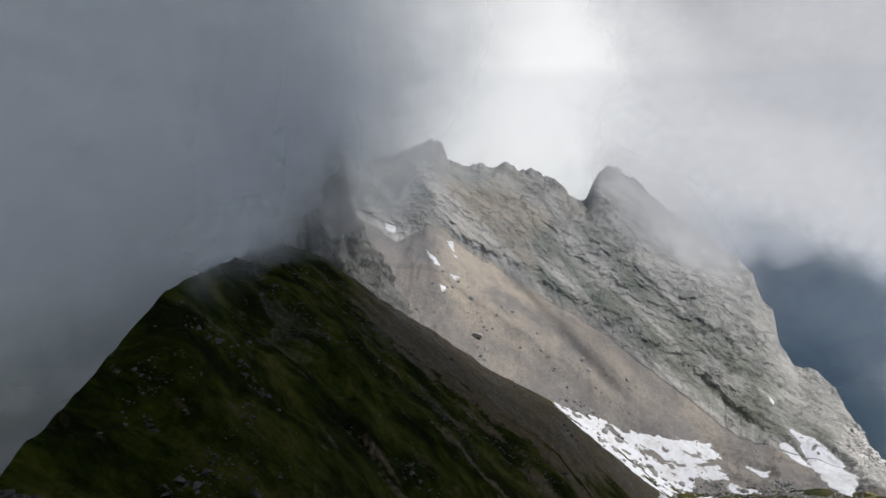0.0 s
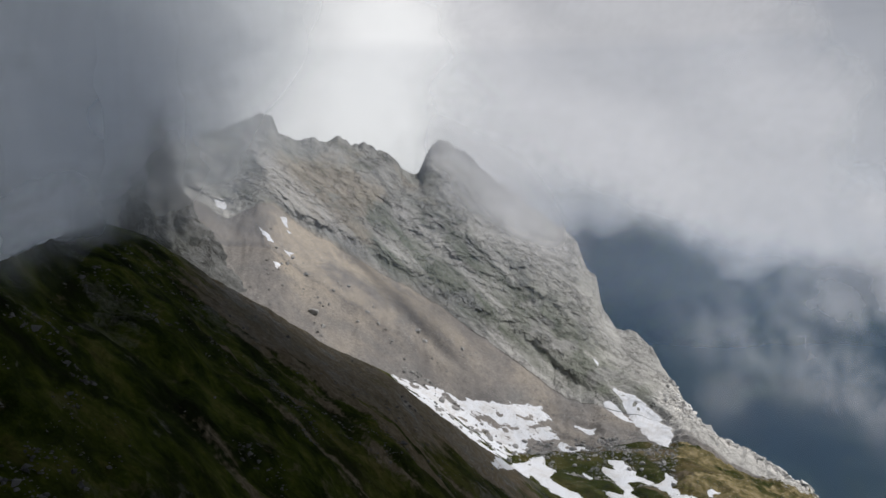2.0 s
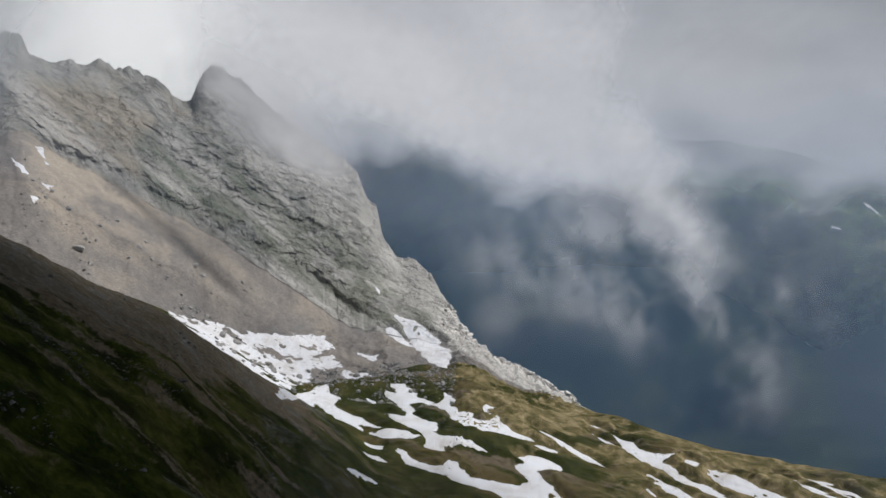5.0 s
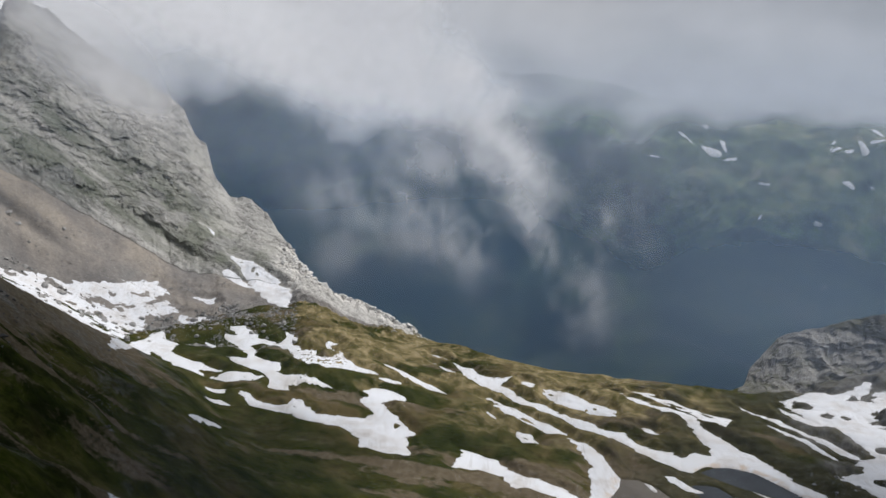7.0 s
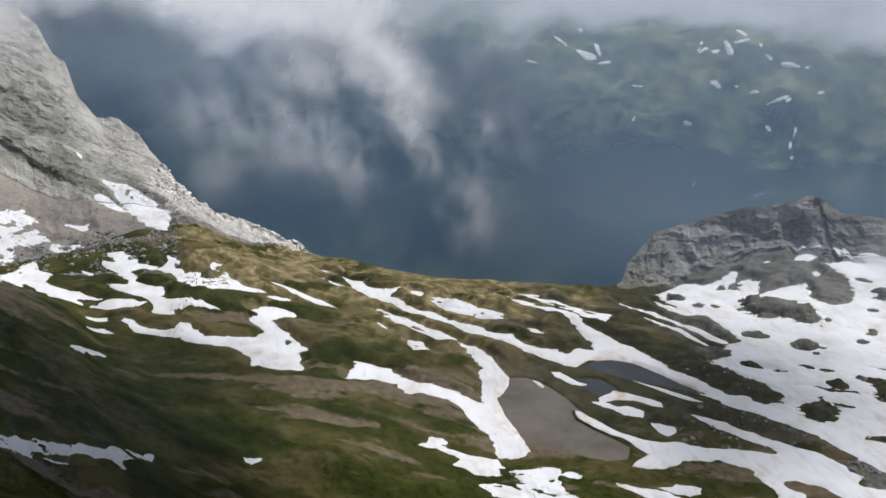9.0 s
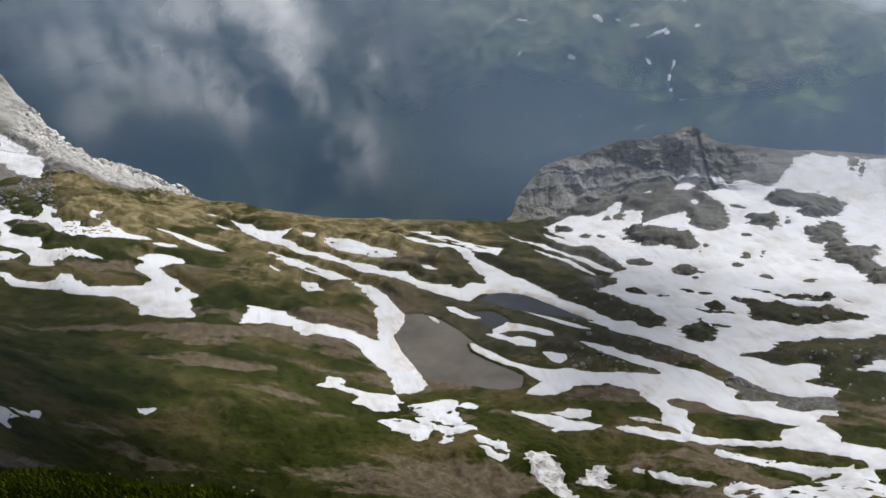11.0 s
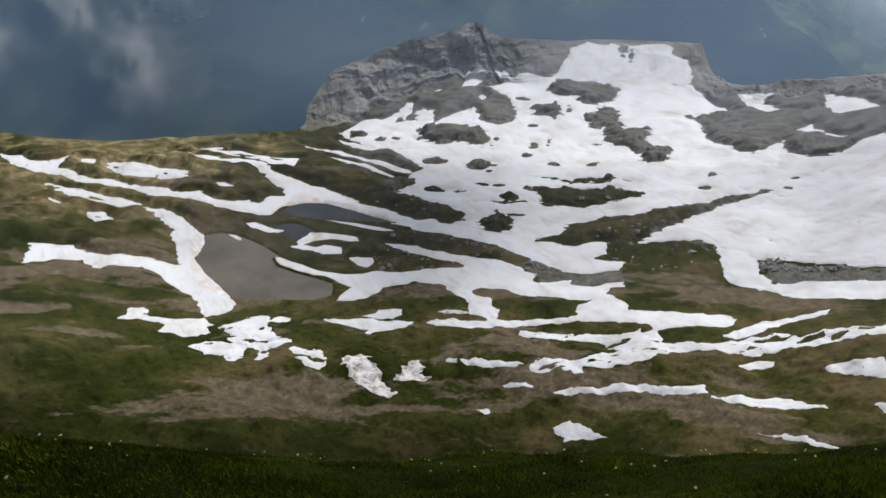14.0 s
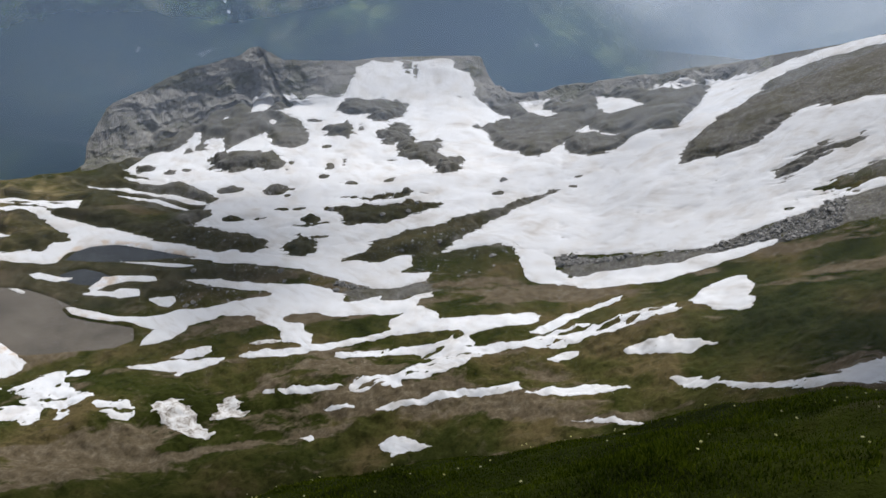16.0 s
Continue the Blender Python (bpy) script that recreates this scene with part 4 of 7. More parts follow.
PATCHES.append(("far", 2.0, [(3799.8, 2054.0), (3785.0, 2028.5), (3784.9, 2005.3), (3777.4, 1978.5), (3797.9, 1986.7), (3811.3, 2012.3), (3824.4, 2040.5), (3813.5, 2059.0)]))
PATCHES.append(("far", 2.0, [(3760.1, 1913.9), (3742.8, 1903.1), (3724.5, 1889.2), (3719.1, 1877.3), (3722.6, 1876.2), (3743.5, 1886.0), (3754.6, 1899.6), (3767.7, 1912.4)]))
PATCHES.append(("far", 2.0, [(3688.7, 1847.3), (3682.8, 1834.0), (3675.2, 1817.6), (3671.6, 1801.4), (3676.6, 1799.7), (3686.5, 1813.7), (3694.4, 1830.4), (3696.9, 1846.5)]))
PATCHES.append(("far", 2.0, [(3651.6, 1744.6), (3658.7, 1711.1), (3670.4, 1674.0), (3687.9, 1639.8), (3694.6, 1642.6), (3685.3, 1674.5), (3679.1, 1714.2), (3661.5, 1749.1)]))
PATCHES.append(("far", 2.0, [(3434.7, 1952.5), (3436.9, 1935.9), (3434.4, 1915.3), (3439.0, 1896.4), (3447.0, 1898.2), (3454.9, 1917.2), (3454.2, 1937.3), (3443.2, 1954.6)]))
PATCHES.append(("far", 2.0, [(3467.9, 1783.3), (3468.2, 1771.0), (3470.1, 1757.5), (3480.7, 1749.1), (3488.3, 1753.7), (3488.7, 1766.8), (3480.9, 1776.4), (3475.0, 1787.7)]))
PATCHES.append(("far", 2.0, [(3425.8, 1674.8), (3435.1, 1649.1), (3460.8, 1631.7), (3495.2, 1617.1), (3502.2, 1623.6), (3473.1, 1638.1), (3448.8, 1658.4), (3430.1, 1680.2)]))
PATCHES.append(("far", 2.0, [(3459.3, 1617.5), (3466.8, 1608.7), (3480.3, 1602.6), (3498.4, 1598.6), (3501.6, 1602.3), (3489.0, 1607.5), (3477.0, 1615.9), (3463.8, 1621.8)]))
PATCHES.append(("far", 2.0, [(3592.4, 1547.7), (3597.9, 1540.8), (3603.0, 1531.8), (3616.0, 1528.9), (3620.5, 1532.2), (3617.2, 1540.4), (3610.7, 1548.4), (3596.9, 1551.0)]))
PATCHES.append(("far", 2.0, [(3129.5, 1989.4), (3142.2, 1989.7), (3156.9, 1989.7), (3175.7, 2000.8), (3178.6, 2009.8), (3162.8, 2005.2), (3144.9, 2000.9), (3128.9, 1995.1)]))
PATCHES.append(("far", 2.0, [(3163.9, 1897.6), (3164.4, 1886.3), (3165.6, 1873.6), (3170.8, 1863.3), (3175.6, 1865.8), (3174.8, 1876.9), (3178.2, 1892.2), (3171.7, 1902.0)]))
PATCHES.append(("far", 2.0, [(3061.2, 2071.7), (3071.4, 2072.2), (3082.8, 2072.8), (3095.3, 2079.5), (3095.8, 2085.5), (3085.7, 2083.9), (3074.3, 2080.2), (3061.5, 2075.5)]))
PATCHES.append(("far", 2.0, [(3361.5, 1652.2), (3351.9, 1634.6), (3339.7, 1613.3), (3329.9, 1591.8), (3333.2, 1590.5), (3343.9, 1607.3), (3357.5, 1627.7), (3364.7, 1650.5)]))
PATCHES.append(("far", 2.0, [(3302.2, 1508.9), (3317.3, 1509.4), (3333.4, 1515.0), (3347.2, 1522.1), (3346.0, 1526.5), (3333.6, 1526.4), (3318.9, 1521.4), (3302.6, 1511.6)]))
PATCHES.append(("far", 2.0, [(3368.4, 1527.1), (3383.3, 1528.9), (3397.5, 1534.1), (3410.6, 1540.5), (3409.8, 1544.1), (3396.2, 1541.5), (3382.3, 1536.9), (3367.8, 1530.4)]))
PATCHES.append(("far", 2.0, [(3270.2, 1488.1), (3258.9, 1478.5), (3240.7, 1465.7), (3234.6, 1452.3), (3239.9, 1450.8), (3257.8, 1462.3), (3273.9, 1475.3), (3280.6, 1487.7)]))
PATCHES.append(("far", 2.0, [(3200.2, 1411.5), (3195.1, 1405.9), (3194.8, 1398.1), (3191.3, 1391.3), (3196.2, 1389.7), (3201.4, 1395.1), (3206.4, 1401.4), (3206.5, 1409.6)]))
PATCHES.append(("far", 2.0, [(2818.5, 1638.5), (2822.9, 1631.4), (2831.7, 1630.2), (2841.9, 1631.2), (2846.4, 1636.8), (2841.9, 1643.9), (2832.9, 1644.8), (2823.8, 1645.6)]))
PATCHES.append(("far", 2.0, [(2965.1, 1465.1), (2968.8, 1453.1), (2976.8, 1440.9), (3012.2, 1442.5), (3024.5, 1449.4), (3026.0, 1464.7), (3014.7, 1475.3), (2983.5, 1475.3)]))
PATCHES.append(("far", 2.0, [(3915.8, 1839.9), (3919.6, 1827.5), (3924.5, 1814.6), (3929.3, 1799.5), (3930.0, 1798.2), (3925.9, 1809.3), (3921.4, 1823.5), (3916.7, 1838.0)]))
PATCHES.append(("far", 2.0, [(3932.5, 1787.7), (3935.3, 1779.1), (3939.2, 1767.8), (3944.6, 1750.5), (3944.6, 1747.7), (3941.7, 1756.8), (3938.3, 1769.8), (3934.0, 1784.4)]))
PATCHES.append(("far", 2.0, [(3389.7, 1749.0), (3396.1, 1737.0), (3407.6, 1727.9), (3415.0, 1715.4), (3420.9, 1720.1), (3414.8, 1731.6), (3406.6, 1744.1), (3395.5, 1754.4)]))
PATCHES.append(("far", 2.0, [(3369.4, 2008.5), (3369.7, 2003.2), (3373.3, 1999.4), (3377.7, 1995.7), (3380.8, 1997.9), (3380.7, 2003.4), (3378.4, 2008.4), (3372.8, 2010.9)]))
PATCHES.append(("far", 2.0, [(3235.9, 2220.4), (3238.8, 2203.6), (3244.0, 2185.2), (3249.7, 2167.1), (3253.9, 2169.5), (3249.9, 2185.4), (3247.1, 2205.2), (3239.1, 2222.4)]))
PATCHES.append(("far", 2.0, [(3471.1, 1862.0), (3470.1, 1852.3), (3470.0, 1841.0), (3473.7, 1830.8), (3481.0, 1832.9), (3483.8, 1843.1), (3480.2, 1853.1), (3475.6, 1863.1)]))
PATCHES.append(("far", 2.0, [(2844.3, 1579.5), (2838.7, 1573.5), (2840.4, 1568.4), (2839.9, 1563.0), (2844.2, 1563.6), (2850.8, 1569.8), (2852.0, 1575.1), (2848.7, 1580.0)]))
PATCHES.append(("far", 2.0, [(3243.0, 1681.5), (3241.0, 1676.8), (3245.9, 1673.7), (3249.4, 1670.3), (3252.4, 1670.9), (3253.4, 1674.7), (3252.5, 1679.6), (3248.0, 1682.7)]))
PATCHES.append(("far", 2.0, [(3046.2, 2642.0), (3058.6, 2634.2), (3073.4, 2625.2), (3089.3, 2617.3), (3092.5, 2619.7), (3083.2, 2630.0), (3066.3, 2637.5), (3050.0, 2645.1)]))
PATCHES.append(("far", 2.0, [(2957.3, 1479.1), (2980.0, 1449.9), (2921.2, 1427.9), (2915.0, 1445.8)]))
PATCHES.append(("far", 2.0, [(3339.9, 297.6), (3340.9, 278.8), (3323.1, 280.4), (3320.4, 298.7)]))
PATCHES.append(("far", 2.0, [(3313.1, 281.7), (3313.2, 263.3), (3295.8, 266.4), (3299.2, 281.8)]))
PATCHES.append(('meadow', 0.5, [(192.6, 216.3), (197.4, 217.0), (198.9, 219.7), (201.7, 219.7), (203.7, 215.1), (202.5, 212.9), (199.9, 212.5), (202.1, 207.5), (206.8, 201.8), (211.3, 198.1), (214.2, 196.6), (212.0, 192.5), (212.4, 189.1), (209.4, 191.1), (205.1, 187.1), (199.6, 188.5), (197.3, 192.7), (196.7, 196.9), (195.0, 199.7), (199.2, 201.3), (198.9, 207.3), (197.4, 212.1), (193.9, 213.8)]))
PATCHES.append(('meadow', 0.6, [(211.3, 186.9), (215.8, 182.9), (219.4, 181.7), (224.0, 178.8), (222.8, 174.6), (220.0, 172.2), (224.8, 170.6), (225.2, 167.7), (221.2, 169.4), (218.3, 170.6), (214.7, 167.4), (209.3, 158.7), (208.4, 154.5), (203.4, 156.9), (202.2, 160.3), (196.3, 155.8), (194.4, 157.4), (201.4, 160.9), (203.2, 167.4), (203.7, 172.6), (205.7, 177.7), (209.5, 178.2), (210.8, 182.8)]))
PATCHES.append(('meadow', 0.6, [(193.4, 184.6), (198.2, 182.7), (200.7, 179.9), (201.1, 175.5), (203.1, 172.2), (201.8, 169.4), (194.7, 166.8), (193.0, 163.9), (190.2, 165.7), (192.1, 168.2), (194.0, 175.8), (194.1, 181.8)]))
PATCHES.append(('meadow', 0.6, [(204.8, 149.9), (203.6, 144.6), (205.9, 140.6), (203.0, 137.7), (198.2, 137.0), (197.3, 140.5), (199.0, 143.3)]))
PATCHES.append(('field', 0.6, [(332.6, 216.8), (331.7, 209.9), (327.2, 199.5), (325.4, 187.9), (323.1, 171.9), (319.1, 163.5), (323.6, 161.1), (327.0, 156.5), (326.0, 151.7), (327.5, 142.5), (321.6, 131.8), (319.8, 123.0), (323.7, 116.5), (333.8, 116.2), (339.4, 111.4), (346.2, 105.6), (340.8, 97.2), (334.3, 95.2), (328.9, 102.5), (320.0, 104.7), (322.8, 96.7), (321.6, 87.4), (328.7, 80.8), (331.2, 75.2), (321.4, 72.5), (315.2, 76.9), (315.3, 63.8), (307.4, 64.2), (301.1, 76.4), (300.5, 84.5), (302.0, 91.0), (304.6, 98.1), (307.0, 105.2), (308.0, 109.3), (309.7, 115.1), (311.1, 122.2), (311.7, 134.3), (314.5, 147.8), (314.5, 160.4), (315.6, 168.1), (317.6, 177.8), (319.1, 187.4), (320.3, 197.1), (321.0, 209.7)]))
TARN_BAND_1 = [(296.6, 163.8), (297.9, 156.3), (300.0, 150.5), (298.4, 143.1), (300.2, 136.0), (298.7, 127.4), (299.0, 119.8), (300.0, 113.9), (299.5, 108.7), (298.8, 103.4), (296.1, 100.0), (294.5, 94.6), (289.3, 93.2), (290.7, 87.3), (294.3, 79.6), (290.0, 81.3), (291.6, 76.0), (294.0, 67.5), (295.8, 65.7), (298.6, 59.7), (295.0, 58.8), (292.6, 62.7), (287.8, 63.6), (284.1, 58.3), (281.5, 54.4), (275.9, 52.5), (278.4, 40.4), (277.6, 28.0), (279.9, 19.2), (278.3, 15.6), (272.6, 15.4), (267.1, 22.6), (264.8, 32.0), (263.0, 39.6), (266.8, 42.3), (268.2, 50.8), (268.5, 59.2), (267.1, 67.6), (263.2, 73.9), (258.6, 81.1), (253.2, 87.9), (249.1, 95.1), (244.4, 102.0), (245.2, 111.3), (245.0, 119.2)]
TARN_BAND_2 = [(247.7, 117.0), (250.4, 110.2), (249.7, 103.1), (251.1, 98.1), (251.4, 96.0), (255.0, 100.8), (256.7, 107.2), (259.2, 109.4), (262.4, 109.6), (265.8, 113.4), (266.7, 117.3), (270.0, 122.4), (273.1, 124.3), (273.3, 128.8), (271.1, 137.7), (267.2, 143.3), (262.4, 147.2), (257.0, 148.0), (251.0, 149.7), (247.5, 153.9), (245.5, 157.7), (249.6, 158.9), (257.4, 158.3), (258.1, 163.8), (260.0, 168.8), (260.7, 173.2), (259.2, 177.6), (259.8, 187.2), (260.6, 194.6), (264.5, 199.7), (265.5, 197.9), (264.2, 188.7), (262.5, 176.9), (264.6, 167.6), (269.4, 159.9), (273.5, 157.0), (276.7, 145.6), (282.8, 138.3), (286.3, 129.7), (289.3, 124.7), (291.3, 123.0), (293.0, 128.8), (292.7, 137.8), (293.7, 146.2), (294.6, 153.3), (294.7, 160.1)]
PATCHES.append(('meadow', 0.5, TARN_BAND_1 + TARN_BAND_2))
PATCHES.append(('meadow', 0.4, [(268.8, 102.9), (272.5, 97.3), (272.9, 91.7), (272.7, 85.5), (269.1, 89.2), (266.8, 97.5)]))
PATCHES.append(('meadow', 0.4, [(270.0, 84.6), (274.8, 79.9), (272.5, 74.7), (269.1, 79.1)]))
PATCHES.append(('meadow', 0.5, [(231.9, 155.7), (233.7, 149.5), (237.7, 144.7), (239.9, 138.8), (239.1, 136.0), (241.8, 131.5), (244.4, 124.2), (239.4, 124.5), (235.1, 129.2), (232.6, 132.5), (230.6, 136.0), (233.6, 136.6), (232.0, 142.7), (229.6, 149.5)]))
PATCHES.append(('meadow', 0.5, [(239.0, 144.9), (243.1, 140.5), (246.7, 140.1), (250.5, 132.4), (247.0, 130.6), (242.9, 132.1), (241.3, 137.2), (240.0, 141.2)]))
PATCHES.append(('dirty', 0.5, [(253.8, 119.1), (256.4, 112.8), (257.5, 107.1), (253.6, 109.3), (252.4, 115.7)]))
PATCHES.append(('meadow', 0.4, [(285.5, 230.5), (288.4, 226.5), (286.7, 217.9), (287.8, 210.9), (282.6, 215.1), (283.2, 224.4)]))
PATCHES.append(('meadow', 0.4, [(280.2, 199.1), (291.4, 199.1), (293.9, 190.4), (296.9, 179.3), (293.6, 176.1), (290.5, 185.6), (284.5, 193.2), (279.0, 196.8)]))
PATCHES.append(('meadow', 0.4, [(275.8, 199.1), (279.0, 195.5), (280.2, 189.2), (283.8, 187.2), (284.8, 180.0), (279.6, 176.4), (276.2, 182.6), (277.1, 188.6), (275.6, 194.7)]))
PATCHES.append(('meadow', 0.4, [(278.5, 172.2), (281.1, 169.1), (283.1, 163.5), (279.3, 160.6), (274.8, 161.6), (275.1, 165.7), (276.6, 169.2)]))
PATCHES.append(('meadow', 0.3, [(304.7, 199.2), (307.6, 183.9), (308.8, 173.1), (309.1, 165.6), (306.0, 171.6), (305.3, 182.6)]))
PATCHES.append(('dirty', 0.3, [(274.5, 233.1), (274.7, 227.3), (273.1, 222.4), (270.9, 223.3), (273.0, 229.1)]))
PATCHES.append(('meadow', 0.3, [(260.4, 323.2), (261.2, 318.8), (256.4, 310.1), (257.2, 317.6)]))
PATCHES.append(('meadow', 0.4, [(405.2, 253.7), (397.5, 234.5), (395.2, 218.4), (389.2, 222.8), (392.0, 236.7)]))
PATCHES.append(('meadow', 0.7, [(250.2, 83.7), (251.8, 75.8), (256.6, 66.6), (259.8, 57.0), (257.5, 50.4), (259.2, 46.8), (262.1, 44.4), (262.8, 40.5), (256.4, 37.7), (252.8, 43.5), (253.2, 35.8), (252.1, 29.0), (253.7, 17.1), (260.6, 8.5), (263.1, -0.3), (258.6, -8.9), (259.3, -18.9), (261.7, -29.5), (256.2, -29.7), (254.1, -20.5), (254.0, -10.8), (255.1, -3.3), (252.5, 0.8), (251.4, 11.4), (250.3, 5.8), (249.1, 14.7), (249.5, 27.6), (243.0, 34.1), (236.6, 39.4), (232.8, 45.0), (229.7, 51.7), (228.5, 56.7), (225.0, 56.1), (224.0, 59.6), (225.8, 63.9), (224.8, 67.4), (225.3, 70.5), (229.1, 69.7), (231.9, 63.8), (232.9, 58.2), (234.8, 54.9), (242.7, 52.0), (251.6, 52.0), (256.5, 56.2), (253.9, 65.9), (248.1, 74.7)]))
PATCHES.append(('meadow', 0.4, [(260.7, 17.0), (267.5, 12.9), (276.7, 7.9), (280.0, 0.6), (282.1, -6.7), (282.4, -12.9), (279.3, -12.1), (278.9, -6.0), (274.6, 0.3), (265.6, 6.3), (261.5, 12.3)]))
PATCHES.append(('meadow', 0.5, [(262.1, -34.4), (271.7, -39.0), (276.2, -45.8), (275.8, -50.4), (271.7, -52.2), (263.3, -52.7), (254.9, -51.1), (249.8, -51.7), (243.5, -49.8), (247.6, -46.2), (251.8, -40.7), (258.7, -35.7)]))
PATCHES.append(('meadow', 0.5, [(239.1, -13.0), (241.1, -17.7), (239.7, -22.1), (239.1, -27.4), (236.3, -28.9), (232.9, -35.2), (229.1, -39.9), (229.9, -35.3), (228.8, -32.5), (230.5, -28.2), (234.9, -20.9), (237.0, -15.5)]))
PATCHES.append(('meadow', 0.5, [(223.6, 95.8), (224.9, 89.2), (225.4, 83.3), (226.2, 75.3), (223.4, 76.7), (222.5, 86.3), (222.4, 93.3)]))
PATCHES.append(('meadow', 0.5, [(215.9, 79.5), (216.8, 75.3), (217.1, 70.3), (216.2, 68.1), (214.2, 74.5)]))
PATCHES.append(('meadow', 0.5, [(214.1, 60.4), (216.3, 57.4), (217.4, 50.4), (221.0, 44.1), (225.0, 35.9), (225.5, 25.5), (225.5, 17.9), (221.1, 15.6), (220.9, 23.1), (222.6, 33.6), (218.6, 43.5), (215.4, 51.7), (213.1, 56.5)]))
PATCHES.append(('meadow', 0.5, [(219.7, 14.6), (222.1, 6.7), (224.6, -2.9), (219.3, -9.2), (214.9, -15.1), (215.0, -10.8), (216.3, -3.3), (217.7, 4.6)]))
PATCHES.append(('meadow', 0.5, [(199.4, 55.1), (201.5, 53.1), (202.3, 48.1), (200.6, 45.1), (198.6, 42.9), (198.1, 39.4), (195.3, 44.5), (192.1, 49.6), (196.7, 53.4)]))
PATCHES.append(('meadow', 0.4, [(241.4, 9.4), (245.4, 4.5), (244.3, 0.2), (241.9, 0.5), (240.2, 6.6)]))
PATCHES.append(('meadow', 0.4, [(223.3, 100.8), (223.3, 97.7), (222.3, 96.7), (222.3, 100.0)]))
PATCHES.append(('meadow', 0.4, [(202.9, 80.8), (204.5, 78.6), (202.6, 76.2), (201.1, 78.2)]))
PATCHES.append(('field', 0.6, [(498.4, 217.5), (517.5, 223.0), (521.4, 218.6), (525.4, 214.2), (521.1, 216.4), (520.3, 212.0), (503.8, 210.4)]))
PATCHES.append(('field', 0.4, [(485.4, 233.3), (490.4, 232.0), (494.9, 230.1), (488.3, 227.9), (483.4, 229.6)]))
PATCHES.append(('field', 0.4, [(452.3, 238.7), (459.3, 237.5), (467.4, 238.4), (460.2, 235.3), (445.6, 231.3)]))
PATCHES.append(('field', 0.5, [(453.0, 211.7), (462.9, 208.7), (469.0, 205.8), (474.8, 201.9), (463.7, 194.3), (450.9, 189.6), (443.7, 194.7), (441.9, 201.1)]))
PATCHES.append(('field', 0.4, [(491.5, 202.9), (498.0, 202.9), (494.5, 198.7), (488.5, 198.6)]))
ISLES = [[(272.6, 113.9), (276.4, 110.6), (278.6, 103.2), (276.6, 94.2), (278.6, 83.4), (281.8, 67.5), (275.4, 72.3), (269.4, 69.4), (265.9, 74.8), (261.9, 82.3), (257.1, 89.4), (255.1, 95.3), (262.4, 96.9), (265.0, 101.4), (269.2, 103.0), (270.1, 109.3)], [(200.4, 318.3), (203.5, 318.3), (205.3, 316.5), (200.6, 314.9)]]  # turf and rubble that break the snow
FIELDS = []
WEST_FIELD_1 = [(415.9, 261.1), (427.0, 258.5), (441.8, 258.7), (443.4, 245.7), (454.2, 241.9), (466.6, 240.3), (465.8, 235.5), (454.4, 232.3), (463.2, 227.9), (465.7, 221.8), (446.6, 212.5), (462.6, 208.0), (476.3, 199.1), (457.5, 187.6), (455.8, 173.8), (466.6, 167.9), (485.2, 175.3), (497.5, 184.9), (506.7, 199.3), (508.6, 219.0), (517.0, 220.0), (522.9, 216.4), (523.8, 209.2), (531.9, 206.3), (532.6, 198.9), (528.7, 195.7), (536.5, 190.5), (537.4, 175.2), (541.9, 168.8), (551.0, 167.5), (570.7, 167.0), (579.7, 159.5), (583.4, 146.4), (600.2, 107.7), (590.7, 103.9), (590.1, 93.7), (575.1, 85.2), (567.5, 85.8), (559.0, 76.8), (529.3, 51.5)]
WEST_FIELD_2 = [(527.8, 64.9), (511.8, 73.3), (498.5, 66.0), (469.6, 57.0), (455.6, 42.7), (443.5, 30.9), (467.9, 19.1), (401.1, 14.6), (396.4, 18.2), (395.3, 33.0), (381.9, 43.7), (372.0, 59.8), (361.9, 69.9), (357.3, 83.7), (346.2, 96.9), (332.5, 95.8), (323.8, 103.5), (316.9, 106.4), (311.9, 117.3), (313.5, 133.1), (313.7, 154.1), (313.9, 172.5), (322.1, 163.0), (326.1, 148.7), (332.8, 142.0), (338.9, 145.7), (344.1, 156.1), (342.6, 169.3), (342.7, 182.0), (349.4, 183.7), (356.2, 179.6), (370.7, 189.4), (383.9, 189.3), (391.8, 206.8), (395.3, 231.0), (405.6, 246.7)]
FIELDS.append(WEST_FIELD_1 + WEST_FIELD_2)
EAST_FIELD_1 = [(455.1, 21.4), (445.9, 14.8), (436.3, 2.7), (438.7, -8.5), (445.1, -15.2), (447.0, -24.7), (439.1, -38.0), (484.1, -51.9), (517.3, -59.0), (537.0, -57.2), (528.7, -70.7), (507.6, -82.5), (497.5, -96.9), (475.4, -118.1), (454.0, -136.3), (442.8, -134.1), (461.3, -115.6), (478.4, -94.3), (466.6, -79.6), (453.3, -76.7), (438.7, -63.7), (417.6, -46.9), (407.8, -40.4), (388.0, -35.9), (385.1, -49.8), (381.6, -60.6), (380.0, -67.0), (391.6, -78.8), (394.9, -89.9), (381.1, -95.7), (377.7, -104.9), (358.9, -113.7), (302.0, -102.8), (307.9, -87.7), (306.7, -70.3), (307.1, -52.3), (306.7, -40.9)]
EAST_FIELD_2 = [(312.8, -27.4), (321.8, -13.0), (327.2, 0.3), (330.4, 7.3), (328.4, 13.0), (320.8, 15.8), (321.0, 25.0), (331.2, 29.7), (338.4, 31.8), (339.3, 39.3), (338.1, 48.9), (334.5, 58.2), (333.9, 63.1), (358.6, 49.6), (370.4, 43.5), (389.5, 29.7), (396.4, 18.2)]
FIELDS.append(EAST_FIELD_1 + EAST_FIELD_2)
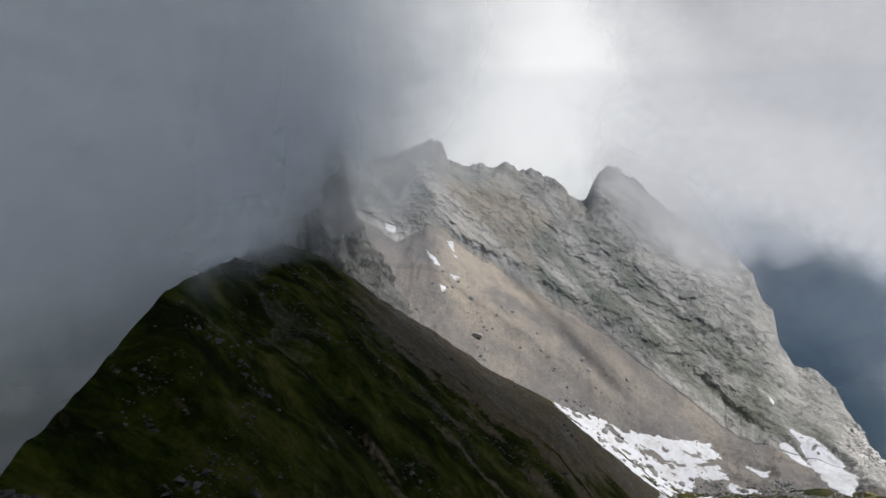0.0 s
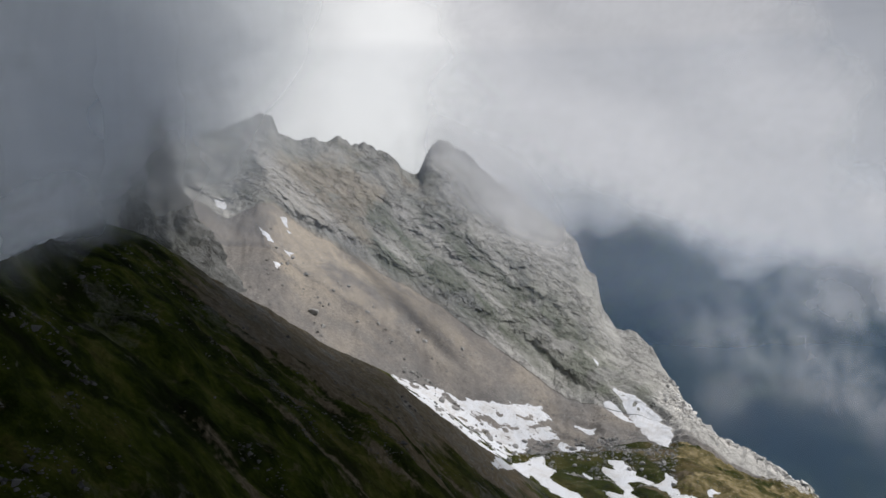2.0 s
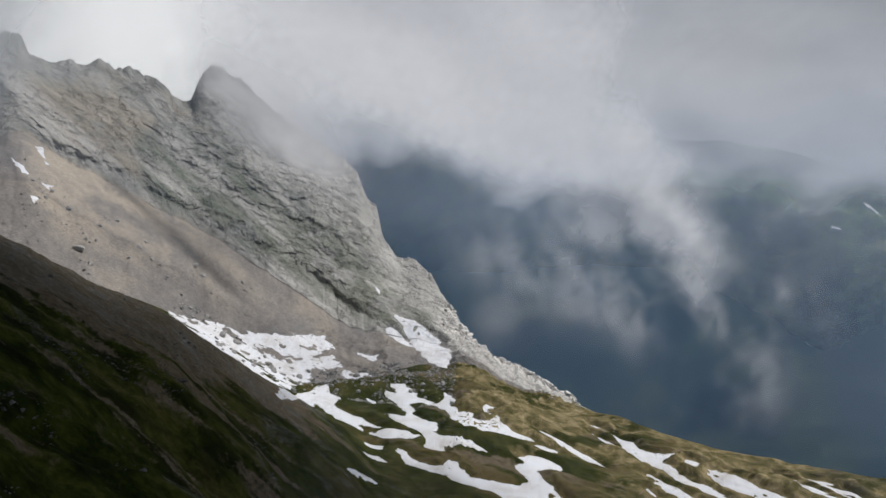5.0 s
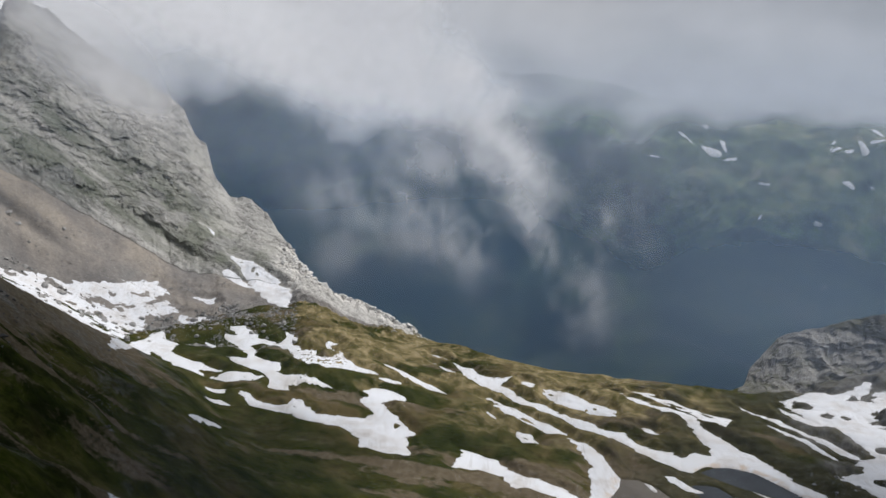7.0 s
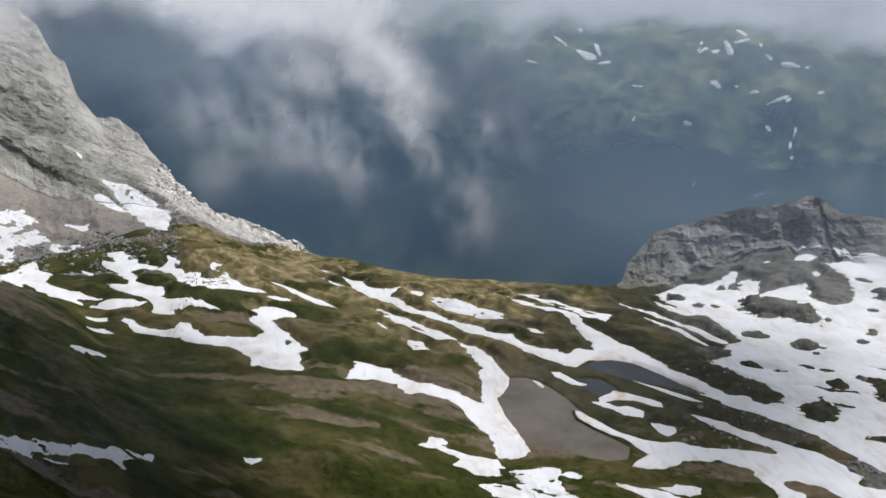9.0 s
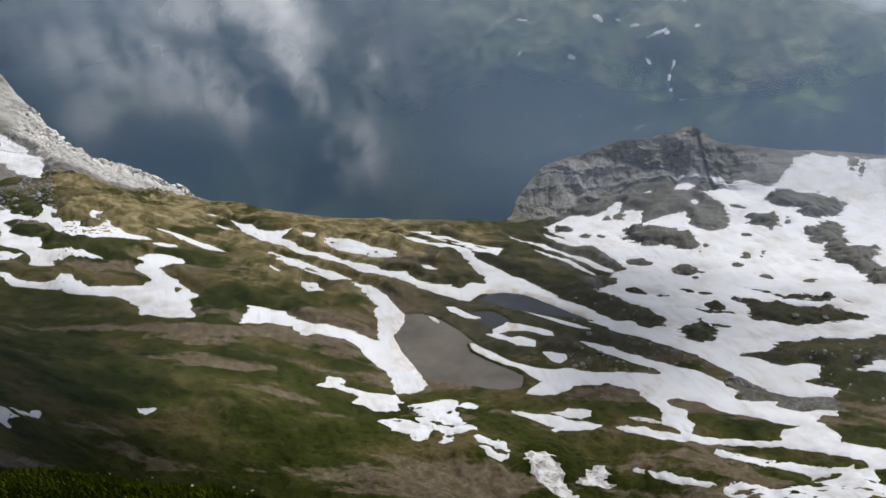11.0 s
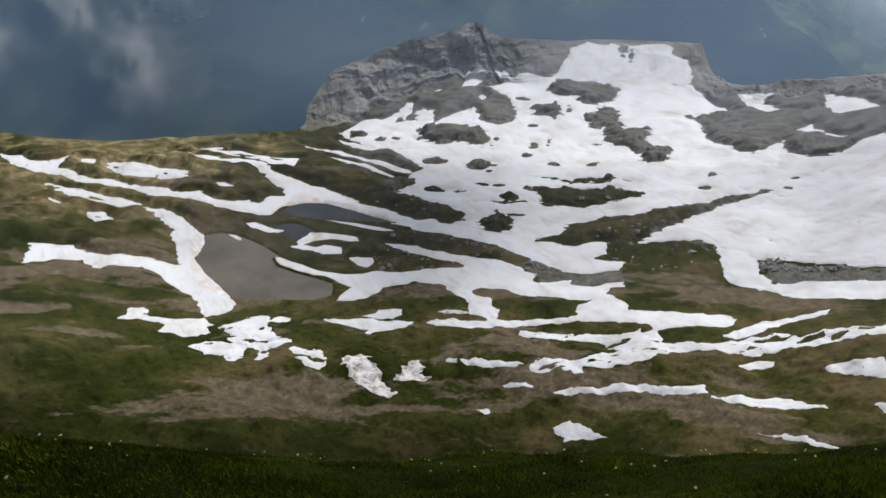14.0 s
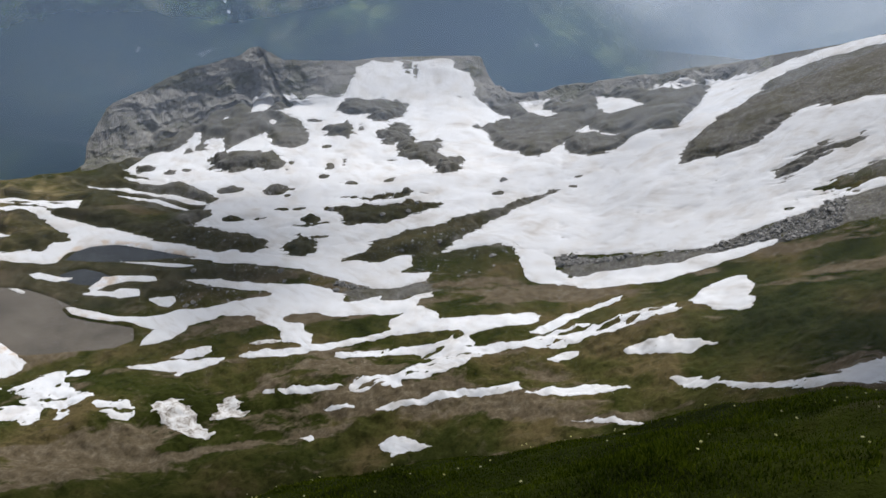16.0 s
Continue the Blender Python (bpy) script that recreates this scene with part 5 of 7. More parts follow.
# ground that has melted out
BARE.append([(420.9, 211.4), (434.4, 216.8), (437.6, 207.8), (442.2, 192.6), (443.3, 181.1), (434.1, 171.1), (421.2, 168.0), (420.8, 187.4), (417.8, 196.1)])
BARE.append([(489.4, 169.5), (493.1, 165.2), (493.1, 158.0), (499.5, 152.6), (484.0, 144.6), (472.2, 146.4), (477.8, 153.3), (480.2, 162.9)])
BARE.append([(520.6, 168.2), (536.6, 167.3), (541.1, 153.2), (544.9, 135.0), (542.6, 126.9), (527.2, 125.1), (510.2, 130.2), (501.9, 138.8), (514.8, 146.0), (513.1, 160.4)])
BARE.append([(484.3, 131.3), (507.1, 129.4), (517.9, 121.1), (496.8, 114.4), (473.2, 103.9), (477.3, 91.3), (460.6, 88.0), (447.1, 72.7), (427.0, 70.8), (417.9, 81.2), (435.8, 86.3), (449.9, 98.8), (457.2, 111.9), (475.7, 118.1), (470.8, 123.7)])
BARE.append([(393.9, 132.1), (398.3, 113.9), (399.6, 81.8), (391.5, 97.4), (392.9, 115.4)])
BARE.append([(375.6, 129.2), (384.4, 113.0), (386.3, 96.2), (390.0, 71.3), (380.7, 75.1), (368.2, 91.7), (360.2, 111.7), (363.9, 118.4), (373.9, 122.3)])
BARE.append([(331.0, 135.9), (341.4, 134.4), (344.9, 128.8), (338.8, 121.3), (327.1, 117.4), (321.1, 123.1), (323.1, 130.3)])
BARE.append([(340.9, -69.0), (348.6, -71.8), (351.3, -79.8), (353.0, -87.5), (343.1, -98.5), (338.4, -99.5), (340.2, -92.9), (342.0, -82.3), (338.6, -72.5)])
BARE.append([(324.4, -80.0), (323.0, -86.8), (321.9, -96.8), (317.8, -108.9), (305.4, -106.5), (309.3, -94.6), (314.3, -85.5), (315.9, -71.6), (318.5, -79.2)])
BARE.append([(512.5, 212.8), (519.9, 211.7), (529.2, 205.5), (526.4, 200.8), (510.0, 200.5), (507.8, 209.1)])
BARE.append([(587.1, 140.4), (573.5, 134.8), (575.6, 131.3), (587.6, 133.3)])
BARE.append([(396.4, 18.2), (393.7, 32.9), (380.7, 43.5), (371.2, 59.6), (366.3, 66.8), (368.1, 51.1), (378.7, 39.3), (390.7, 27.1)])
BARE.append([(449.6, 241.5), (453.3, 234.3), (457.0, 228.8), (444.5, 224.9), (442.4, 234.5)])
BARE.append([(416.8, 254.6), (420.4, 246.1), (420.8, 241.2), (412.3, 240.1), (411.1, 248.0)])
GRAVEL = []  # coarse moraine rubble
GRAVEL.append([(329.3, 13.0), (325.7, 0.2), (306.7, -40.9), (306.7, -70.3), (307.9, -87.7), (300.9, -105.6), (281.2, -101.0), (287.2, -80.6), (292.9, -64.7), (298.6, -44.2), (308.5, -13.2), (311.4, 7.2)])
GRAVEL.append([(303.8, 97.5), (301.2, 84.8), (306.5, 67.1), (301.4, 59.0), (296.1, 69.4), (289.3, 86.2), (294.4, 93.5)])
GRAVEL.append([(291.6, 93.6), (299.3, 87.1), (300.3, 71.6), (293.2, 73.7), (287.9, 87.7)])
SPOTS = [(394, 187, 7.5, 6.0), (398, 163, 8.2, 9.5), (443, 198, 9.5, 3.9), (461, 156, 2.9, 4.8), (434, 145, 2.7, 9.6), (417, 143, 3.4, 3.2), (412, 126, 4.3, 2.7), (418, 107, 2.9, 4.3), (435, 168, 1.9, 5.4), (441, 139, 1.5, 7.7), (502, 177, 4.3, 3.1), (358, 170, 5.3, 4.7), (363, 159, 3.9, 1.8), (362, 132, 5.3, 5.9), (377, 144, 3.0, 1.9), (345, 122, 4.2, 2.3), (399, 47, 2.8, 2.4), (451, 115, 2.9, 1.5), (409, 228, 3.7, 3.9), (414, 221, 2.2, 2.6), (579, 129, 1.5, 8.1), (560, 96, 2.6, 1.5), (510, 75, 3.4, 4.2), (400, 155, 1.9, 3.5)]  # x, y, half width, half depth
SPOTS += [(374, 152, 4.4, 1.5), (412, 8, 2.2, 1.9), (401, 10, 2.7, 1.5), (390, 154, 1.5, 2.0), (490, 143, 1.5, 5.2), (356, 132, 13.5, 1.5)]
WIGGLE = fbm(np.radians(A) * R0 * 0.45, R0 * 1.3, 0 * X, 5, 4, 0.7, seed=101) * 1.35 + fbm(X, Y, 0 * X, 17, 3, 0.5, seed=102) * 0.8 + fbm(np.radians(A) * R0 * 0.6, R0, 0 * X, 2.8, 3, 0.6, seed=104) * 0.42
WIGGLE = WIGGLE * (1 - 0.75 * smooth(-9, -1, pond))
snow_all = np.full(X.shape, -60.0)


def patch_field(at, outline, ragged, far_off=False):
    swing = 13 * fbm(X[at], Y[at], 0 * X[at], 55, 4, 0.6, seed=106) if far_off else ragged * 2.0 * WIGGLE[at]
    return outline_field(X[at], Y[at], outline) + swing


fields = []
for kind, ragged, outline in PATCHES:
    at = near(outline, 24 if kind != "far" else 60, kind == "far")
    f = patch_field(at, outline, ragged, kind == "far")
    if kind == "meadow":
        f = f + 0.35
        if ragged in (0.6, 0.7):  # thin snow, torn into streaks
            f = np.minimum(f + 1.1, 7 * (0.25 - fbm(X[at] + 0.5 * Y[at], 0.45 * Y[at] - 0.3 * X[at], 0 * X[at], 6, 4, 0.6, seed=108)))
    for isle in ISLES if kind == "meadow" else ():
        f = np.minimum(f, -outline_field(X[at], Y[at], isle) - 0.8 * WIGGLE[at])
    if kind == "foot" and ragged > 1.1:  # boulders break through
        f = np.minimum(f, 9 * (0.23 - fbm(X[at], Y[at], 0 * X[at], 13, 4, 0.6, seed=105)))
    f = np.minimum(f, 1.3 - snow_all[at])  # where two outlines meet, one gives way
    fields.append((kind, at, f))
    snow_all[at] = np.maximum(snow_all[at], f)
span = near(FIELDS[0] + FIELDS[1], 24)
great = np.maximum(*[patch_field(span, outline, 1.3) for outline in FIELDS])
for outline in BARE:
    great = np.minimum(great, 0.7 - patch_field(span, outline, 2.2))
for x0, y0, w, d in SPOTS:
    reach = math.hypot(x0, y0)
    u, v = (X[span] * y0 - Y[span] * x0) / reach, (X[span] * x0 + Y[span] * y0) / reach - reach
    great = np.minimum(great, (np.sqrt((u / w) ** 2 + (v / (0.75 * d)) ** 2) - 0.9) * min(w, d) + 1.5 * WIGGLE[span])
great = np.minimum(great, 6 * (0.66 - fbm(X[span], Y[span], 0 * X[span], 9, 3, 0.6, seed=107)))
great = np.minimum(great, 1.3 - snow_all[span])
fields.append(("field", span, great))
snow_all[span] = np.maximum(snow_all[span], great)
# the turf between the patches stands up in low hummocks, the snow lies in the hollows
lift = smooth(0.2, 5.5, -snow_all) * (1 - smooth(18, 40, -snow_all) * 0.6)
mound = basin * smooth(3, 20, -pond) * (1 - smooth(8.0, 8.4, S)) * smooth(5.3, 5.8, S)
Z += mound * lift * (2.6 + 2.2 * hum)

# rock stands up roughly where the snow has gone below the bluff
crag = smooth(57, 62, A) * smooth(6.6, 7.1, S + 0.3 * hum) * (1 - smooth(8.0, 8.3, S)) * smooth(0.2, 3.5, -snow_all) * (1 - 0.85 * smooth(87, 93, A))
Z += crag * (0.3 + fbm(np.radians(A) * R0 * 0.3, R0, 0 * X, 12, 3, 0.5, seed=109) * 1.2 + 0.9 * steps(R0 + 9 * fbm(X, Y, 0 * X, 26, 3, 0.5, seed=110), 8, 0.8) * (1 - smooth(82, 90, A)))
# ---- the land, cut from the sheet by kind ----
COUNT_S, COUNT_A = X.shape
strip = smooth(4.70, 4.79, S + 0.12 * hum) * (1 - smooth(5.05, 5.2, S)) * smooth(-8, -2, A) * (1 - smooth(13, 19, A))
DIRT = smooth(0.0, 0.26, 0.75 * fbm(np.radians(A) * R0 * 0.35, R0, 0 * X, 24, 6, 0.66, seed=91) + 0.5 * fbm(np.radians(A) * R0 * 0.5, R0, 0 * X, 60, 3, 0.5, seed=92) + 0.2 * (1 - smooth(12, 22, A)) * smooth(-6, 2, A) * smooth(4.0, 4.6, S) * (1 - smooth(5.2, 5.6, S)) - 0.1 + 0.15 * smooth(40, 50, A) - 0.12 * smooth(72, 86, A) - 0.14 * smooth(14, 20, A) * (1 - smooth(36, 48, A)) * flank + (0.07 * smooth(30, 45, A) - 0.03 * smooth(70, 88, A)) * smooth(20, 32, A) * smooth(3.8, 4.2, S) * (1 - smooth(5.0, 5.5, S)) - 0.1 * (1 - smooth(14, 24, A))) * 0.85
DIRT = np.clip(DIRT + 0.75 * strip, 0, 1) * smooth(3.0, 3.6, S)
bare = smooth(57, 63, A + 4 * hum) * smooth(6.5, 7.0, S + 0.5 * hum) + smooth(77, 87, A + 8 * hum) * smooth(5.8, 6.3, S + 0.8 * hum)
tongue = smooth(0.04, 0.20, fbm(X, Y, 0 * X, 30, 5, 0.6, seed=97))
STONY = np.clip(smooth(0.20, 0.34, fbm(X, Y, Z, 20, 6, 0.62, seed=95)) * (0.22 + 0.5 * (1 - smooth(-20, -10, A))) * flank * (1 - east) + np.clip(bare, 0, 1) * (0.62 + 0.38 * tongue) + 0.28 * strip + 0.9 * crag
                + 0.9 * smooth(9.0, 9.4, S) * (1 - smooth(11, 12, S)) , 0, 1)

RUBBLE = np.zeros(X.shape)
for outline in GRAVEL:
    at = near(outline, 12)
    RUBBLE[at] = np.maximum(RUBBLE[at], smooth(-4, 2, outline_field(X[at], Y[at], outline) + 5 * WIGGLE[at]))
STONY = np.maximum(STONY, 0.95 * RUBBLE)
Z += RUBBLE * fbm(X, Y, 0 * X, 5, 3, 0.6, seed=103) * 0.6


def sheet(name, keep, mat, parent=None, attrs=(), broken=False):
    """The cells of the sheet where keep holds, as one mesh."""
    ii, jj = np.nonzero(keep)
    k = (jj + 1) % COUNT_A
    quads = np.stack([ii * COUNT_A + jj, (ii + 1) * COUNT_A + jj, (ii + 1) * COUNT_A + k, ii * COUNT_A + k], 1)
    used, inverse = np.unique(quads, return_inverse=True)
    co = np.stack([X.ravel()[used], Y.ravel()[used], Z.ravel()[used]], 1).astype(np.float32)
    me = bpy.data.meshes.new(name)
    me.vertices.add(len(co))
    me.vertices.foreach_set("co", co.ravel())
    n = len(quads)
    me.loops.add(4 * n)
    me.loops.foreach_set("vertex_index", inverse.reshape(-1).astype(np.int32))
    me.polygons.add(n)
    me.polygons.foreach_set("loop_start", np.arange(0, 4 * n, 4, dtype=np.int32))
    me.polygons.foreach_set("use_smooth", np.full(n, not broken))
    for key, values in attrs:
        a = me.attributes.new(key, "FLOAT", "POINT")
        a.data.foreach_set("value", np.ascontiguousarray(values.ravel()[used], dtype=np.float32))
    me.update(calc_edges=True)
    me.materials.append(mat)
    ob = new(name, me)
    if parent:
        ob.parent = parent
    return ob


def thing(name, label, category, group="", kind=""):
    return tagged(new(name), label, category, group, kind)


cs, ca = S[:-1], A[:-1]
mountain_zone = (ca > -12.5) & (ca < 34.3 + 1.6 * WIGGLE[:-1] - 3.6 * np.clip(8 - cs, 0, 1)) & (cs >= 7) & (cs < 10)
face_zone = mountain_zone & (cs >= 8)
horn_zone = face_zone & (ca > 9.0 + 3 * (9 - cs)) & (ca < 22.8) & (cs > 8.45 + 0.012 * (ca - 9))
toe_zone = face_zone & (ca > 26.5)
bluff_zone = (ca > 55.4) & (ca < 100) & (cs >= 8) & (cs < 10)
shoulder_zone = bluff_zone & (ca > 82.6)
far_zone = cs >= 11
# dry grass along the lip, spread to where the turf is painted sunlit
SUNLIT_STRAW = smooth(5.9, 7.0, S + 0.7 * hum) * (1 - smooth(8.9, 9.2, S)) * smooth(20, 29, A) * (1 - smooth(44, 60, A + 8 * hum)) * smooth(-0.25, 0.15, fbm(X, Y, 0 * X, 40, 5, 0.6, seed=99) + 0.12)
# mountain tones: ochre paints sun on and below the western wall, eastern beds pale
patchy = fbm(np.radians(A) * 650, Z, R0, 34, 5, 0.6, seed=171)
SUNLIT_OCHRE = np.clip(smooth(-1.5, 1.5, A) * (1 - smooth(3.5, 8, A + 8 * patchy)) * smooth(8.05, 8.2, S) * (1 - smooth(8.55, 8.95, S + 0.5 * patchy)) * 0.6
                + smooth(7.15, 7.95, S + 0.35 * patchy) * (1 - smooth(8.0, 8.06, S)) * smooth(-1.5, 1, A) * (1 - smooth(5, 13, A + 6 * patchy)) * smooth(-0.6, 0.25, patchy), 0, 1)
PALE = np.clip(smooth(24.2, 27.5, A + 3 * patchy) * smooth(7.1, 7.5, S + 0.3 * patchy) + 0.4 * smooth(9, 15, A + 8 * patchy) * smooth(8.32, 8.55, S + 0.012 * (A - 20) + 0.3 * patchy), 0, 1) * (1 - smooth(9.5, 10, S))
MOSS = smooth(4, 8, A) * (1 - smooth(21, 24, A)) * smooth(8, 8.1, S) * (1 - smooth(8.42, 8.7, S + 0.3 * patchy)) * smooth(-0.3, 0.1, patchy)
rock_tones = (("sunlit_ochre", SUNLIT_OCHRE), ("pale", PALE), ("moss", MOSS))
# valley meadows, and a band of far slope coloured as sunlit
MEADOW_AND_SUN = 0.8 * smooth(-0.08, 0.26, fbm(X, Y, 0 * X, 520, 5, 0.6, seed=175)) * smooth(11.5, 12.2, S) * (1 - smooth(13.5, 13.8, S)) + spur[None, :] * smooth(14.9, 15.4, S) + 0.95 * smooth(44, 56, A) * (1 - smooth(74, 82, A)) * smooth(13.54, 13.72, S + 0.16 * fbm(X, Y, 0 * X, 500, 4, 0.6, seed=173))
# where the turf's colour is darkened for shade: ridge and near slope
SHADED_TURF = (1 - 0.55 * smooth(12, 24, A + 10 * hum) - 0.45 * smooth(30, 50, A + 10 * hum)) * smooth(3.2, 3.8, S) * (1 - smooth(5.4, 5.8, S)) * (0.65 + 0.3 * (1 - smooth(0, 14, A))) + 0.9 * (1 - smooth(3.0, 3.5, S))
SNOWSIDE = basin * smooth(5.2, 5.6, S) * smooth(42, 56, A) * (1 - smooth(5, 20, -snow_all)) * 0.8
attrs = (("snowside", SNOWSIDE), ("shaded_turf", SHADED_TURF), ("dirt", DIRT), ("stony", STONY), ("sunlit_straw", SUNLIT_STRAW))
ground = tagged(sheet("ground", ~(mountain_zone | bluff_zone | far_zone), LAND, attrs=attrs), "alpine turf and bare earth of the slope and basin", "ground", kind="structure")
mountain = thing("mountain", "grey limestone mountain with a jagged crest above pale scree", "mountain")
sheet("rock_face", face_zone & ~horn_zone & ~toe_zone, ROCK, mountain, rock_tones, True)
tagged(sheet("horn", horn_zone, ROCK, mountain, rock_tones, True), "smooth grey slabs rising to a misty horn")
tagged(sheet("rubble_ridge", toe_zone, ROCK, mountain, rock_tones, True), "pale broken rubble ridge")
tagged(sheet("scree_slope", mountain_zone & ~face_zone, SCREE, mountain, rock_tones), "pale beige and grey scree slope")
rock_bluff = thing("rock_bluff", "dark grey ledged limestone bluff at the edge of the basin", "cliff")
sheet("cliff_face", bluff_zone & ~shoulder_zone, BLUFF_ROCK, rock_bluff, broken=True)
tagged(sheet("shoulder", shoulder_zone, BLUFF_ROCK, rock_bluff, broken=True), "low stony shoulder")
valley = tagged(sheet("valley", far_zone, FAR, attrs=(("light", MEADOW_AND_SUN),)), "hazy green valley and slopes far below", "valley", kind="structure")

# ---- snow: each patch a thick, soft-edged sheet laid on the land ----
SNOW_LABELS = {
    "meadow": ("patch of old white snow in a hollow of the turf", "snow patches in the basin"),
    "dirty": ("thin patch of earth-stained melting snow on bare ground", "snow patches in the basin"),
    "field": ("broken white snow below the ledged grey bluff", "snow patches in the basin"),
    "foot": ("white snow among boulders at the foot of the scree", "snow patches below the mountain"),
    "far": ("far white snow patch on the hazy valley slope", "snow patches across the valley"),
    "face": ("small white snow remnant high on the scree", "snow patches below the mountain")}


def pieces(cell):
    """Labels of the connected groups of cells, and their sizes."""
    label = np.where(cell, np.arange(cell.size).reshape(cell.shape) + 1, 0)
    while True:
        p = np.pad(label, 1)
        best = np.max([p[1:-1, 1:-1], p[:-2, 1:-1], p[2:, 1:-1], p[1:-1, :-2], p[1:-1, 2:]], axis=0)
        best = np.where(cell, best, 0)
        flat = np.concatenate([[0], best.ravel()])
        best = np.where(cell, flat[best], 0)
        if (best == label).all():
            return label
        label = best


def snow_patch(name, at, f, mat, deep, least=10):
    """Meshes for each connected piece of a snow field."""
    x, y, z = X[at], Y[at], Z[at]
    inside = f > 0
    cell = inside[:-1, :-1] | inside[1:, :-1] | inside[:-1, 1:] | inside[1:, 1:]
    if not cell.any():
        return []
    # outer corners slide in to the edge
    px, py, pz, wt_ = x.copy(), y.copy(), z.copy(), np.zeros(x.shape)
    sx, sy, sz = np.zeros(x.shape), np.zeros(x.shape), np.zeros(x.shape)
    for di, dj in ((0, 1), (0, -1), (1, 0), (-1, 0)):
        g, ok = np.roll(f, (di, dj), (0, 1)), np.roll(inside, (di, dj), (0, 1)) & ~inside
        t = np.where(ok, f / np.minimum(f - g, -1e-6), 0)
        for acc, src in ((sx, x), (sy, y), (sz, z)):
            acc += np.where(ok, src + (np.roll(src, (di, dj), (0, 1)) - src) * t, 0)
        wt_ += ok
    edge_on = wt_ > 0
    px[edge_on], py[edge_on], pz[edge_on] = sx[edge_on] / wt_[edge_on], sy[edge_on] / wt_[edge_on], sz[edge_on] / wt_[edge_on]
    if mat == SNOW:  # deep snow evens out the ground
        even = z.copy()
        for _ in range(14 if name == "snowfield" else 6):
            p = np.pad(even, 1, "edge")
            even = (p[:-2, 1:-1] + p[2:, 1:-1] + p[1:-1, :-2] + p[1:-1, 2:] + even) / 5
        pz = pz + smooth(0.3, 4, f) * np.maximum(even - z, -0.45)
    pz = pz + np.where(inside, 0.07 + deep * smooth(0, 3.5, f), -0.06)
    pz = np.where((pond[at] > -4) & (inside | edge_on), np.maximum(pz, POND_Z + np.where(inside, 0.35, 0.06)), pz)  # a rim of snow reaches over the water
    cell &= (inside | edge_on)[:-1, :-1] & (inside | edge_on)[1:, :-1] & (inside | edge_on)[:-1, 1:] & (inside | edge_on)[1:, 1:] | (
        inside[:-1, :-1].astype(int) + inside[1:, :-1] + inside[:-1, 1:] + inside[1:, 1:] >= 2)
    made, w = [], x.shape[1]
    label = pieces(cell)
    for k, size in zip(*np.unique(label[label > 0], return_counts=True)):
        if size < least:
            continue
        ii, jj = np.nonzero(label == k)
        n = len(ii)
        quads = np.stack([ii * w + jj, (ii + 1) * w + jj, (ii + 1) * w + jj + 1, ii * w + jj + 1], 1)
        used, inverse = np.unique(quads, return_inverse=True)
        me = bpy.data.meshes.new(name)
        me.vertices.add(len(used))
        me.vertices.foreach_set("co", np.stack([px.ravel()[used], py.ravel()[used], pz.ravel()[used]], 1).astype(np.float32).ravel())
        me.loops.add(4 * n)
        me.loops.foreach_set("vertex_index", inverse.reshape(-1).astype(np.int32))
        me.polygons.add(n)
        me.polygons.foreach_set("loop_start", np.arange(0, 4 * n, 4, dtype=np.int32))
        me.polygons.foreach_set("use_smooth", np.ones(n, dtype=bool))
        me.update(calc_edges=True)
        me.materials.append(mat)
        a = me.attributes.new("stain", "FLOAT", "POINT")
        a.data.foreach_set("value", np.ascontiguousarray(smooth(-4, -1.2, pond[at]).ravel()[used], dtype=np.float32))
        made.append((size, new(name, me)))
    return [ob for _, ob in sorted(made, key=lambda q: -q[0])]


for kind, at, f in fields[:-1]:
    for patch in snow_patch("snow_patch", at, f, DIRTY_SNOW if kind == "dirty" else SNOW, {"dirty": 0.12, "face": 0.5, "far": 3.0}.get(kind, 0.2), 3 if kind in ("far", "face") else 10):
        tagged(patch, SNOW_LABELS[kind][0], "snow", SNOW_LABELS[kind][1])
great_pieces = snow_patch("snowfield", fields[-1][1], fields[-1][2], SNOW, 0.4)
tagged(great_pieces[0], "great white snowfield with melted-out rocks and turf", "snow")
for patch in great_pieces[1:]:
    patch.name = "snow_patch"
    tagged(patch, SNOW_LABELS["field"][0], "snow", SNOW_LABELS["field"][1])

# ---- water ----
for name, outline, mat, label in (("tarn", TARN, TARN_WATER, "shallow grey-brown mountain tarn among snow"), ("pool", POOL, POOL_WATER, "small dark meltwater pool beside the tarn"), ("pool", CHANNEL, POOL_WATER, "narrow meltwater pool between the tarn and the snow")):
    q = np.array(outline)
    mid_ = q.mean(0)
    q = mid_ + (q - mid_) * 1.03
    bm = bmesh.new()
    top = [bm.verts.new((a, b, POND_Z)) for a, b in q]
    low = [bm.verts.new((a, b, POND_Z - 1.2)) for a, b in q]
    bm.faces.new(top), bm.faces.new(low[::-1])
    for k in range(len(q)):
        bm.faces.new((top[k], low[k], low[(k + 1) % len(q)], top[(k + 1) % len(q)]))
    bmesh.ops.recalc_face_normals(bm, faces=bm.faces)
    me = bpy.data.meshes.new(name)
    bm.to_mesh(me), bm.free()
    me.materials.append(mat)
    tagged(new(name, me), label, "water", kind="structure")


